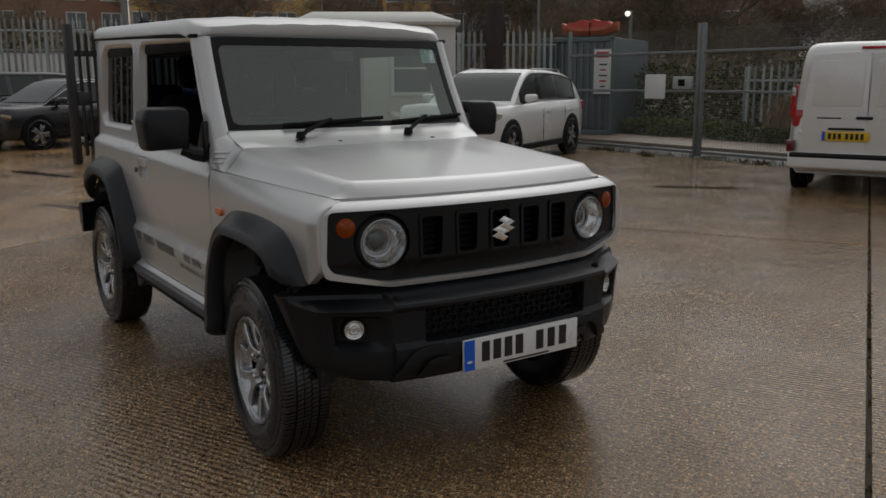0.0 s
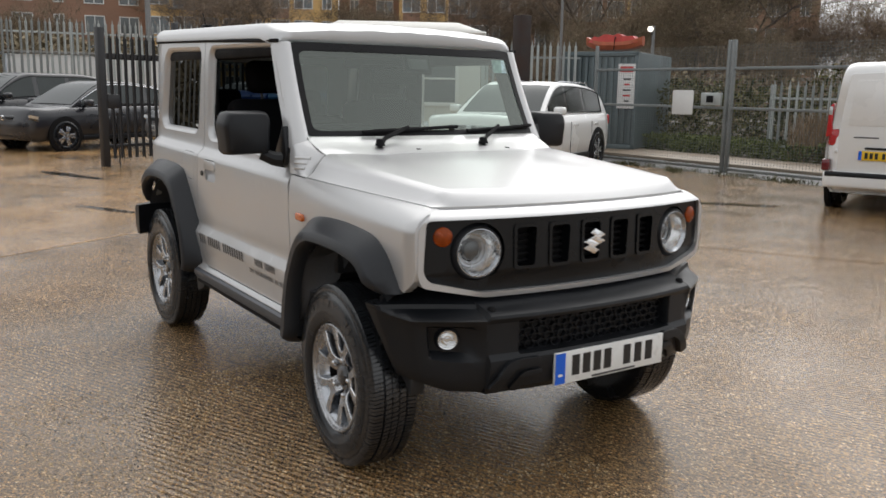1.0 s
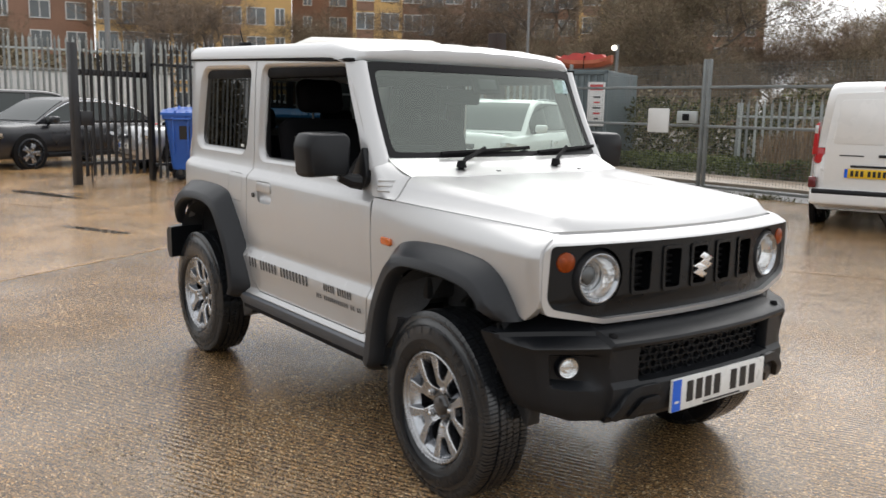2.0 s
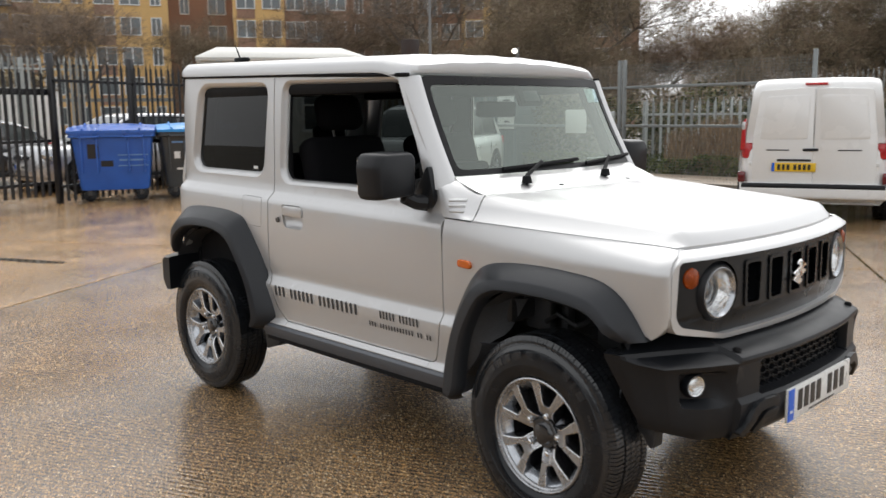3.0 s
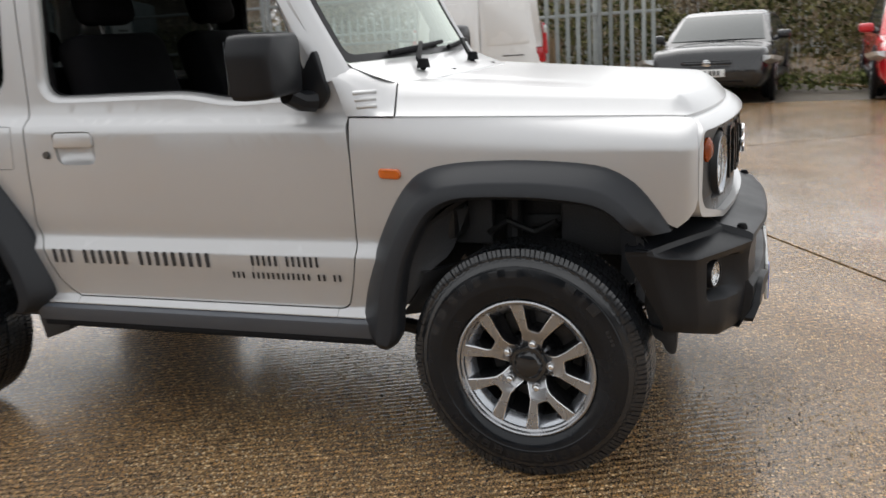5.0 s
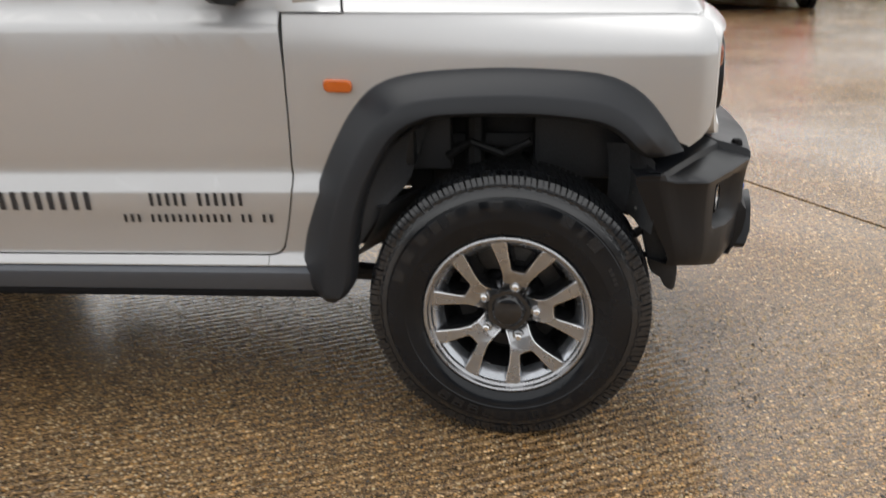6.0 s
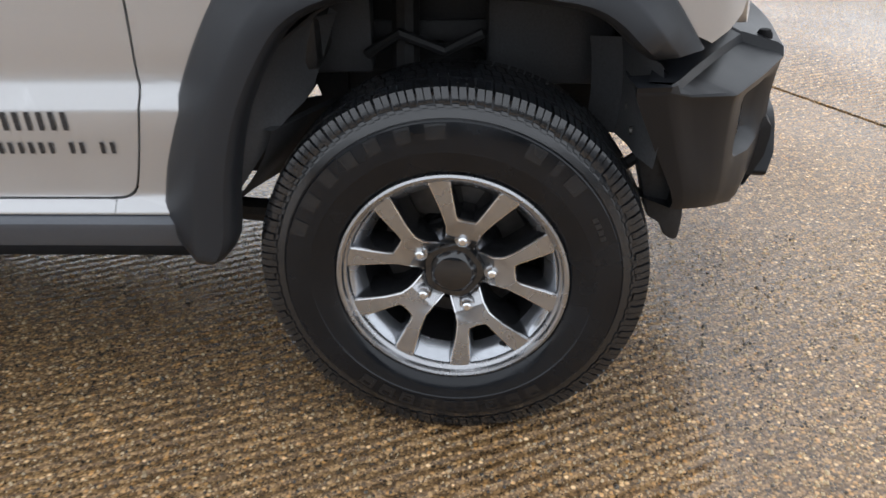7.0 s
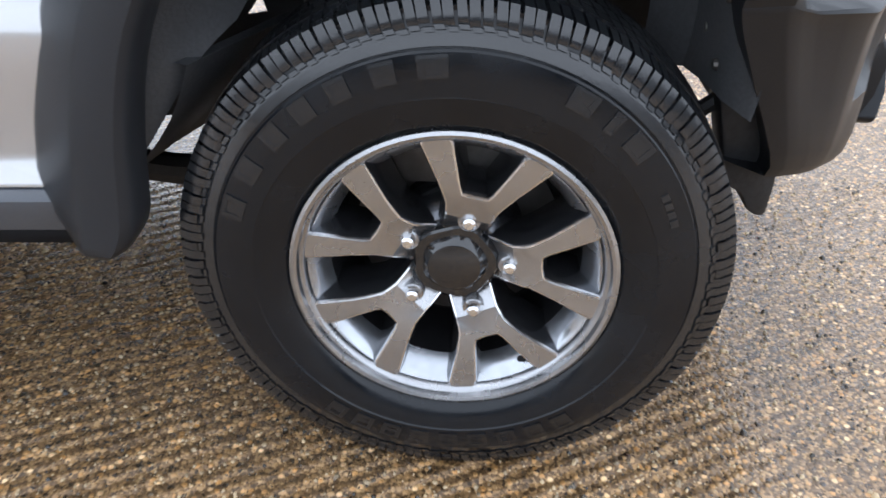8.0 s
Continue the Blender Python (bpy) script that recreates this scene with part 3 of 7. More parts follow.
def hood(car):
    nx, ny = 48, 44
    rows = []
    for i in range(nx + 1):
        t = 1 - (1 - i / nx) ** 1.7
        row = []
        for j in range(ny + 1):
            w = -1 + 2 * j / ny
            w = math.copysign(abs(w) ** 0.8, w)
            xe = -0.37 + 0.80 * t
            half = side_y(min(xe, 0.40), 1.0) - shoulder(xe) - 0.006
            y = w * half
            x0 = -0.395 + 0.03 * abs(w) - 0.06 * (1 - w * w)
            x1 = 0.500 - 0.20 * y * y - 0.012 * abs(w) ** 8
            x = x0 + (x1 - x0) * t
            row.append((x, y, hood_z(x, y, t)))
        rows.append(row)
    rim0 = [(p[0] - 0.004, p[1] * 0.985, p[2] - 0.03) for p in rows[0]]
    rim1 = [(p[0] - 0.002, p[1] * 0.998, p[2] - 0.012) for p in rows[-1]]
    rim2 = [(p[0] - 0.03, p[1] * 0.985, p[2] - 0.03) for p in rows[-1]]
    side0 = [[(r[0][0], r[0][1] * 0.985, r[0][2] - 0.02)] + r + [(r[-1][0], r[-1][1] * 0.985, r[-1][2] - 0.02)] for r in [rim0] + rows + [rim1, rim2]]
    bm = grid(side0)
    h = part("bonnet", flip_out(bm), PAINT, car, "wet silver clamshell bonnet", 40)
    for y in (-0.17, 0.30):
        part("washer_jet", moved(box(-0.012, 0.014, -0.010, 0.010, 0, 0.010, 0.003), pose(-0.36, y, hood_z(-0.36, y) - 0.001)), DARKIN, h)
    return h


def nose(car):
    outer = rounded([(-0.669, 0.935), (-0.655, 0.964), (-0.625, 0.985), (-0.59, 0.998), (0.59, 0.998), (0.625, 0.985), (0.655, 0.964), (0.669, 0.935), (0.669, 0.790), (0.655, 0.750), (0.44, 0.706), (-0.44, 0.706), (-0.655, 0.750), (-0.669, 0.790)], 0.015, 3)
    hole = rounded([(-0.645, 0.970), (0.645, 0.970), (0.653, 0.80), (0.634, 0.768), (0.45, 0.724), (-0.45, 0.724), (-0.634, 0.768), (-0.653, 0.80)], 0.02, 3)
    ys = [-0.65, -0.63, -0.61, -0.58, 0.58, 0.61, 0.63, 0.65, -0.5, -0.4, -0.3, -0.2, -0.1, 0, 0.1, 0.2, 0.3, 0.4, 0.5]
    bm = sheet(outer, [hole], lambda y, z: (nose_x(y) + 0.004 - 0.052 * max(0, (z - 0.966) / 0.036) ** 1.7 - 2.0 * max(0, 0.722 - z) ** 1.5, y, z), lambda c: (-0.03, 0, 0), ys, (0.972, 0.979, 0.986, 0.993), (1, 0, 0))
    part("nose_surround", bm, PAINT, car, "silver surround of the grille")
    slots = []
    for y in (-0.283, -0.1415, 0.0, 0.1415, 0.283):
        slots.append(rounded([(y - 0.039, 0.935), (y + 0.039, 0.935), (y + 0.035, 0.803), (y - 0.035, 0.803)], 0.012, 3))
    lamps = [[(yc + 0.098 * math.cos(a), 0.860 + 0.098 * math.sin(a)) for a in [2 * math.pi * i / 36 for i in range(36)]] for yc in (-0.462, 0.462)]
    gp = rounded([(-0.649, 0.972), (0.649, 0.972), (0.656, 0.80), (0.637, 0.765), (0.452, 0.721), (-0.452, 0.721), (-0.637, 0.765), (-0.656, 0.80)], 0.02, 3)

    def gx(y, z):
        # flat-bottomed panel with a lower step under the slots
        return (nose_x(y) - 0.010 - 0.010 * max(0, min(1, (0.79 - z) / 0.02)), y, z)
    bm = sheet(gp, slots + lamps, gx, lambda c: (-0.045, 0, 0), ys, (0.775, 0.79), (1, 0, 0))
    g = part("grille", bm, GRILLE, car, "black plastic grille with five slots")
    # near-black sheet closes the slots; their depth of shade is its colour
    part("grille_back", sheet(gp, [offset(l, 0.002) for l in lamps], lambda y, z: (nose_x(y) - 0.058, y, z), None, ys, (), (1, 0, 0)), DARKIN, g, "near-black sheet standing for the shade behind the slots")
    for sl in slots:
        yc = sum(p[0] for p in sl) / len(sl)
        for k in range(6):
            z = 0.815 + 0.022 * k
            part("slot_bar", moved(box(-0.008, 0.008, -0.036, 0.036, -0.004, 0.004, 0.002), pose(nose_x(yc) - 0.046, yc, z)), DARKIN, g)
        fr = rounded([(yc - 0.050, 0.946), (yc + 0.050, 0.946), (yc + 0.046, 0.792), (yc - 0.046, 0.792)], 0.014, 3)
        part("slot_frame", sheet(fr, [sl], lambda y, z: (nose_x(y) - 0.004, y, z), lambda c: (-0.016, 0, 0), (), (), (1, 0, 0)), GRILLE, g)
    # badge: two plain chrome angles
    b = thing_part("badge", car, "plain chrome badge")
    for k in (1, -1):
        pts = [(0.0, 0.048), (0.040, 0.020), (0.020, 0.006), (0.040, -0.006), (0.018, -0.020), (-0.004, -0.006), (-0.022, 0.006), (0.0, 0.018), (-0.018, 0.030)]
        bm = prism([(p[0] * k * 1.30, 0.868 + p[1] * k * 0.86 + 0.005 * k) for p in pts], 'x', 0.542, 0.560, 0.003)
        part("chrome_stroke", bm, CHROME, b)
    for s in (-1, 1):
        headlamp(car, s)
        part("front_indicator", moved(lathe([(0, 0.012), (0.020, 0.010), (0.032, 0.002), (0.034, -0.006), (0.034, -0.03)], 28, 'x'), pose(nose_x(0.585) - 0.008, s * 0.585, 0.915, 0, 0, s * 13)), AMBER_DARK, car, "smoked amber front indicator")


def thing_part(name, parent, label=""):
    e = new(name)
    e.empty_display_size = 0.05
    e.parent = parent
    if label:
        e["label"] = label
    return e


def headlamp(car, s):
    hl = thing_part("headlamp", car, "round headlamp with a clear lens in a black housing")
    yc, zc = s * 0.462, 0.858
    m = pose(nose_x(0.462) - 0.014, yc, zc, 0, 0, s * 7)
    part("bowl", moved(lathe([(0, -0.060), (0.028, -0.056), (0.040, -0.046), (0.046, -0.050), (0.060, -0.036), (0.072, -0.018), (0.077, -0.002)], 36, 'x'), m), REFLECT, hl)
    part("ring", moved(lathe([(0.074, 0.004), (0.078, 0.012), (0.086, 0.013), (0.092, 0.004), (0.099, -0.02), (0.099, -0.05), (0.074, -0.03)], 48, 'x'), m), PLASTIC, hl, "black lamp housing ring")
    part("rim_ring", moved(lathe([(0.070, 0.002), (0.074, 0.0075), (0.0785, 0.0145), (0.081, 0.0140), (0.0815, 0.010)], 48, 'x'), m), BARREL, hl, "thin bright metal lamp rim")
    part("projector", moved(lathe([(0, -0.026), (0.018, -0.028), (0.032, -0.036), (0.036, -0.05), (0.042, -0.062)], 28, 'x'), m), CLEARBALL, hl, "projector lens")
    part("daytime_bar", moved(lathe([(0.046, -0.050), (0.050, -0.038), (0.058, -0.036), (0.062, -0.046)], 36, 'x'), m), BARREL, hl)
    lens = part("lens", moved(lathe([(0, 0.020), (0.03, 0.018), (0.055, 0.012), (0.075, 0.002)], 36, 'x'), m), CLEAR, hl, "clear domed lens")
    lens.visible_shadow = False


FOGBOWL = surf("fog_bowl_metal", (0.80, 0.81, 0.82), 0.14, 0.9, var=0.1, scale=60, fine=90, bump=0.9)
REFLECT = surf("lamp_reflector", (0.90, 0.90, 0.91), 0.12, 1.0, var=0.12, scale=45, fine=55, bump=0.9, rvar=0.04)
CLEARBALL = surf("projector_glass", (0.05, 0.055, 0.06), 0.04, 0.2, var=0.1, bump=0.0, coat=1.0)

BUMP_PLAN = [(0.0, 0.634), (0.20, 0.629), (0.30, 0.619), (0.36, 0.609), (0.43, 0.598), (0.475, 0.591), (0.575, 0.530), (0.69, 0.450), (0.73, 0.370), (0.76, 0.330)]


def bumper_point(v, dx, z):
    """v: the way across; dx: out from the plan line."""
    x = interp(BUMP_PLAN, abs(v))
    d = 0.01
    sl = (interp(BUMP_PLAN, min(0.755, abs(v) + d)) - interp(BUMP_PLAN, abs(v) - d if abs(v) > d else 0.0)) / (2 * d)
    n = Vector((1, -sl)).normalized()
    return (x + n.x * dx, v + math.copysign(n.y * dx, v), z)


# the corner of the bumper, by the way u round it: ridge of the shelf, brow over the lamp, bottom edge
RIDGE = [(0.0, Vector((0.508, 0.476, 0.686))), (1.0, Vector((0.440, 0.580, 0.685))), (2.0, Vector((0.385, 0.672, 0.684))), (3.0, Vector((0.348, 0.737, 0.683))), (4.0, Vector((0.332, 0.757, 0.682))), (5.0, Vector((0.279, 0.762, 0.682)))]
BROW = [(0.0, Vector((0.588, 0.484, 0.647))), (1.0, Vector((0.530, 0.578, 0.645))), (2.0, Vector((0.452, 0.692, 0.643))), (3.0, Vector((0.372, 0.731, 0.654))), (4.0, Vector((0.331, 0.7590, 0.670))), (5.0, Vector((0.280, 0.7635, 0.669)))]
FOOT = [(0.0, Vector((0.562, 0.470, 0.392))), (1.0, Vector((0.516, 0.580, 0.400))), (2.0, Vector((0.458, 0.652, 0.424))), (3.0, Vector((0.428, 0.680, 0.435))), (4.0, Vector((0.396, 0.699, 0.442))), (5.0, Vector((0.380, 0.704, 0.446)))]


def bumper_centre(y):
    """Section of the middle of the bumper, back of the shelf first."""
    c = max(0.0, min(1.0, (0.357 - y) / 0.008))
    q = max(0.0, min(1.0, (y - 0.43) / 0.045))
    prof = [(-0.150, 0.722), (-0.083, 0.690), (-0.060, 0.684), (-0.012, 0.669), (-0.002, 0.662), (0.001, 0.652), (-0.006, 0.640), (-0.010 - 0.062 * c, 0.634), (-0.012 - 0.060 * c, 0.585), (-0.012 - 0.060 * c, 0.530),
            (-0.008, 0.522), (0.001, 0.510), (0.002, 0.490), (-0.004, 0.450), (-0.014 - 0.010 * q, 0.410), (-0.034, 0.388), (-0.11, 0.396)]
    x = interp(BUMP_PLAN, y)
    return [(x + dx, y, z) for dx, z in prof]


def bumper_corner(u):
    """Section of the corner: a shelf, a step down to the sloping plate, the brow and the hollow round the fog lamp."""
    r, d, f = interp(RIDGE, u), interp(BROW, u), interp(FOOT, u)
    out = Vector((d.x - r.x, d.y - r.y, 0))
    out = out.normalized() if out.length > 0.004 else Vector((0.2, 1, 0)).normalized()
    step = max(0.0, min(1.0, (3.6 - u) / 0.5))
    hollow = max(0.0, min(1.0, (u - 0.10) / 0.55)) * max(0.0, min(1.0, (1.62 - u) / 0.12))
    inward = Vector((-0.83, -0.56, 0))
    back = r - out * (0.075 - 0.035 * min(1, u / 4)) + Vector((0, 0, 0.004 + 0.034 * (1 - max(0, min(1, (u - 0.8) / 2.2)))))

    def face(t, inset=0.0, scoop=0.0):
        return d.lerp(f, t) + inward * inset + Vector((-1.0, -0.12, 0)) * scoop * hollow
    rows = [back, r, r + out * 0.005 + Vector((0, 0, -0.002 - 0.012 * step)), d.lerp(r, 0.10) + Vector((0, 0, 0.001)), d, face(0.035, 0.002), face(0.075, 0.003, 0.004), face(0.13, 0.004, 0.038), face(0.28, 0.004, 0.046),
            face(0.47, 0.004, 0.042), face(0.53, 0.003, 0.016), face(0.57, 0.003), face(0.66, 0.002), face(0.82, 0.002), face(0.93, 0.006), f + inward * 0.016, f + inward * 0.09 + Vector((0, 0, 0.01))]
    return [tuple(p) for p in rows]


def front_bumper(car):
    side = [bumper_centre(y) for y in (0.0, 0.06, 0.12, 0.18, 0.24, 0.30, 0.344, 0.350, 0.356, 0.36, 0.40, 0.44, 0.470)]
    side += [bumper_corner(u) for u in (0.0, 0.15, 0.35, 0.6, 0.8, 1.0, 1.2, 1.4, 1.5, 1.58, 1.66, 1.8, 1.95, 2.05, 2.5, 2.95, 3.05, 3.5, 3.95, 4.1, 4.6, 5.0)]
    side.append([(p[0] + 0.004, p[1] - 0.05, p[2] - 0.004) for p in side[-1]])
    rows = [[(x, -y, z) for x, y, z in r] for r in reversed(side[1:])] + side
    bp = part("front_bumper", flip_out(grid(rows)), PLASTIC, car, "textured black plastic front bumper", 26)
    # honeycomb of the lower opening
    cells = []
    for r in range(5):
        for c in range(14):
            y = -0.348 + 0.0535 * c + (0.02675 if r % 2 else 0)
            z = 0.540 + 0.0225 * r
            if abs(y) > 0.345:
                continue
            hexo = [(y + a * 0.0232, z + b * 0.0140) for a, b in ((1, 0), (0.42, 1), (-0.42, 1), (-1, 0), (-0.42, -1), (0.42, -1))]
            hexi = [(y + a * 0.0204, z + b * 0.0114) for a, b in ((1, 0), (0.42, 1), (-0.42, 1), (-1, 0), (-0.42, -1), (0.42, -1))]
            cells.append(sheet(hexo, [hexi], lambda a, b: (interp(BUMP_PLAN, abs(a)) - 0.044, a, b), lambda q: (-0.016, 0, 0), (), (), (1, 0, 0)))
    tagged(part("honeycomb", merge(*cells), PLASTIC, bp, "black honeycomb mesh"), kind="stuff")
    for s in (-1, 1):
        f = thing_part("fog_lamp", bp, "small round fog lamp")
        m = pose(0.490, s * 0.574, 0.575, 0, 0, s * 20)
        part("fog_reflector", moved(lathe([(0, -0.02), (0.014, -0.018), (0.027, -0.004), (0.030, 0.004), (0.033, 0.005), (0.036, 0.0), (0.040, -0.012)], 28, 'x'), m), REFLECT, f)
        part("fog_bezel", moved(lathe([(0.0315, 0.002), (0.033, 0.008), (0.037, 0.008), (0.041, -0.004), (0.042, -0.016)], 28, 'x'), m), PLASTIC, f, "black bezel")
        part("fog_bowl", moved(lathe([(0, 0.0), (0.010, -0.003), (0.014, -0.001), (0.022, -0.004), (0.029, 0.0)], 20, 'x'), m), FOGBOWL, f, "bright faceted bowl", 10)
        ln = part("lens", moved(lathe([(0, 0.008), (0.02, 0.006), (0.031, 0.0)], 28, 'x'), m), CLEAR, f)
        ln.visible_shadow = False
        part("stud", moved(lathe([(0, 0.016), (0.010, 0.015), (0.014, 0.008), (0.015, 0)], 16, 'z'), pose(0.560, s * 0.448, 0.672)), DARKIN, bp, "rubber bonnet stud")
        # stepped tusks beside the plate
        for nm, o, lift in (("tusk", [(0.29, 0.514), (0.380, 0.512), (0.412, 0.500), (0.478, 0.414), (0.446, 0.396), (0.402, 0.462), (0.378, 0.480), (0.29, 0.484)], 0.017),
                            ("lower_tusk", [(0.28, 0.470), (0.342, 0.467), (0.362, 0.456), (0.398, 0.404), (0.366, 0.392), (0.340, 0.436), (0.28, 0.444)], 0.010)):
            bm = sheet(rounded([(s * p[0], p[1]) for p in o], 0.012, 3), [], lambda v, z: bumper_point(v, lift - 0.35 * max(0, 0.45 - z), z), lambda c: (-0.035, -s * 0.008, 0), [s * k for k in (0.32, 0.36, 0.40, 0.44)], (0.42, 0.45, 0.48), (1, 0, 0))
            part(nm, bevelled(bm, 0.007, 3, 50), PLASTIC, bp, "", 50)
    # plate with its characters as plain bars
    pl = thing_part("number_plate", bp, "white front plate with blue band and dark bars")
    part("backing", box(0.628, 0.638, -0.232, 0.292, 0.398, 0.512, 0.003), WHITEPLATE, pl)
    part("band", box(0.6382, 0.6400, -0.230, -0.186, 0.401, 0.509), BLUEBAND, pl)
    part("band_mark", box(0.6402, 0.6410, -0.218, -0.198, 0.428, 0.436), WHITEPLATE, pl)
    for y in (-0.155, -0.105, -0.055, -0.005, 0.090, 0.145, 0.200):
        part("bar", box(0.6382, 0.6400, y, y + 0.034, 0.424, 0.496), INK, pl)
    part("maker_bar", box(0.6382, 0.6395, -0.06, 0.15, 0.4035, 0.410), GREYINK, pl)
    return bp


def roof_pt(x, y):
    t = (x + 2.55) / 1.76
    crown = 1.722 - 0.046 * t - 0.040 * max(0, (t - 0.90) / 0.10) ** 2 - 0.020 * max(0, (0.03 - t) / 0.03) ** 2
    a = abs(y) / 0.648
    z = crown - 0.024 * a ** 2 - 0.034 * max(0, (a - 0.93) / 0.07) ** 2
    if abs(y) < 0.52:
        z += 0.004 * (0.5 + 0.5 * math.cos(y * 2 * math.pi / 0.2))
    return z


def roof(car):
    rows = []
    ts = [0, 0.01, 0.025, 0.04, 0.08] + [0.12 + 0.08 * k for k in range(10)] + [0.90, 0.93, 0.955, 0.975, 0.99, 1.0]
    js = [-1, -0.985, -0.965, -0.94, -0.90] + [-0.86 + 0.086 * k for k in range(21)] + [0.90, 0.94, 0.965, 0.985, 1]
    for t in ts:
        row = []
        for w in js:
            x = -2.565 + 1.79 * t + 0.045 * (1 - w * w) * (1 if t > 0.9 else 0) * (t - 0.9) / 0.1
            half = 0.650 - 0.03 * max(0, (t - 0.965) / 0.035) ** 2 - 0.02 * max(0, (0.03 - t) / 0.03) ** 2
            row.append((x, w * half, roof_pt(-2.55 + 1.76 * t, w * 0.648)))
        rows.append(row)
    def rim(row, dx, dz):
        return [(p[0] + dx, p[1], p[2] + dz) for p in row]
    front = [(p[0] + 0.003, p[1], min(p[2] - 0.010, 1.588)) for p in rows[-1]]
    lip = [(p[0] - 0.003, p[1], 1.577) for p in rows[-1]]
    under = [(p[0] - 0.05, p[1], 1.574) for p in rows[-1]]
    full = [rim(rows[0], 0.0, -0.030)] + rows + [front, lip, under]
    full = [[(r[0][0], r[0][1] * 0.998, r[0][2] - 0.030)] + r + [(r[-1][0], r[-1][1] * 0.998, r[-1][2] - 0.030)] for r in full]
    rf = part("roof", flip_out(grid(full)), ROOFPAINT, car, "silver roof with a drip rail", 40)
    for s in (-1, 1):
        part("drip_seal", tube([(-2.54, s * 0.640, 1.631), (-1.6, s * 0.641, 1.606), (-0.80, s * 0.640, 1.577)], 0.0085, 6), DARKIN, rf, "black gutter seal")
        part("corner_trim", moved(box(-0.06, 0.05, -0.010, 0.010, -0.008, 0.008, 0.004), pose(-0.80, s * 0.634, 1.578, 0, 1.5)), DARKIN, rf, "black trim at the pillar top")
    part("aerial_base", moved(box(-0.045, 0.05, -0.022, 0.022, 0, 0.022, 0.008), pose(-2.30, -0.42, roof_pt(-2.30, -0.42))), DARKIN, rf)
    part("aerial", tube([(-2.30, -0.42, 1.70), (-2.36, -0.42, 1.80)], 0.005, 6, 0.003), DARKIN, rf, "short black roof aerial")
    return rf


ROOFPAINT = PAINT


def windscreen(car):
    def pt(u, v):
        """u across (-1..1), v up (0..1)."""
        x = -0.545 - 0.195 * v - 0.020 * v * (1 - v) * 2 + 0.060 * (1 - u * u)
        y = u * (0.597 - 0.012 * v)
        return (x, y, 1.185 + 0.388 * v)
    us = [-1 + 2 * k / 16 for k in range(17)]
    vs = [k / 8 for k in range(9)]
    g = part("windscreen", flip_out(grid([[pt(u, v) for u in us] for v in vs])), SCREEN, car, "laminated windscreen with a dark border")
    outer = [(u, v) for u, v in ((-1, 0), (1, 0), (1, 1), (-1, 1))]
    ro = rounded(outer, 0.06, 4)
    ri = rounded([(-0.945, 0.055), (0.945, 0.055), (0.945, 0.915), (-0.945, 0.915)], 0.07, 4)
    bm = sheet(ro, [ri], lambda u, v: (pt(u, v)[0] + 0.003, pt(u, v)[1], pt(u, v)[2]), None, us[1:-1], vs[1:-1], (1, 0, 0))
    part("dark_border", bm, FRIT, g, "black printed border")
    # sensor housing and mirror behind the glass
    part("sensor_box", moved(box(-0.03, 0.0, -0.075, 0.075, -0.05, 0.05, 0.012), pose(-0.678, 0.02, 1.505, 0, -27)), DARKIN, g)
    part("sensor_face", moved(box(0.0, 0.003, -0.050, 0.050, -0.035, 0.015, 0.002), pose(-0.678, 0.02, 1.505, 0, -27)), GREYINK, g)
    part("mirror_glass", moved(box(-0.02, 0.02, -0.12, 0.12, -0.035, 0.035, 0.012), pose(-0.86, 0.0, 1.44, 0, 8)), DARKIN, g, "interior mirror")
    st = moved(box(-0.001, 0.001, -0.035, 0.035, -0.035, 0.035), pose(pt(0.86, 0.82)[0] - 0.003, 0.50, 1.50, 0, -27, -8))
    part("sticker", st, STICKER, g, "pale blue sticker on the glass")
    sh = moved(box(-0.001, 0.001, -0.09, 0.09, 0, 0.004), pose(pt(0.55, 0.08)[0] - 0.01, 0.34, pt(0, 0.08)[2]))
    part("paper", sh, WHITEPLATE, g)
    for s in (-1, 1):
        rows = []
        for v in (-0.10, -0.05, 0, 0.15, 0.3, 0.45, 0.6, 0.75, 0.9, 1.0):
            gx, gy, gz = pt(1, v)
            rows.append([(gx + 0.004, s * (gy - 0.006), gz), (gx + 0.010, s * (gy + 0.012), gz + 0.002), (gx + 0.002, s * (gy + 0.034), gz), (gx - 0.020, s * (gy + 0.050 + 0.008 * (1 - v)), gz - 0.004),
                         (gx - 0.060, s * (gy + 0.058 + 0.008 * (1 - v)), gz - 0.01), (gx - 0.075, s * (gy + 0.02), gz), (gx - 0.03, s * (gy - 0.008), gz)])
        part("windscreen_pillar", capped(rows), PAINT, car, "silver windscreen pillar", 45)
    # cowl below the glass
    rows = []
    for k in range(17):
        u = us[k]
        gx, gy, gz = pt(u, 0)
        rows.append([(gx - 0.02, gy, gz + 0.004), (gx + 0.012, gy, gz - 0.004), (gx + 0.03, gy, gz - 0.016), (gx + 0.09, gy, gz - 0.040), (gx + 0.18, gy * 0.98, gz - 0.058 - 0.015 * abs(u) ** 3), (gx + 0.2, gy * 0.98, gz - 0.10)])
    cw = part("cowl", flip_out(grid(rows)), PAINT, car, "silver cowl panel with vent slots", 40)
    for k in range(5):
        y = -0.06 + 0.026 * k
        part("vent_slot", moved(box(-0.025, 0.025, -0.004, 0.004, -0.003, 0.002), pose(-0.425, y, 1.148, 0, 19)), DARKIN, cw)
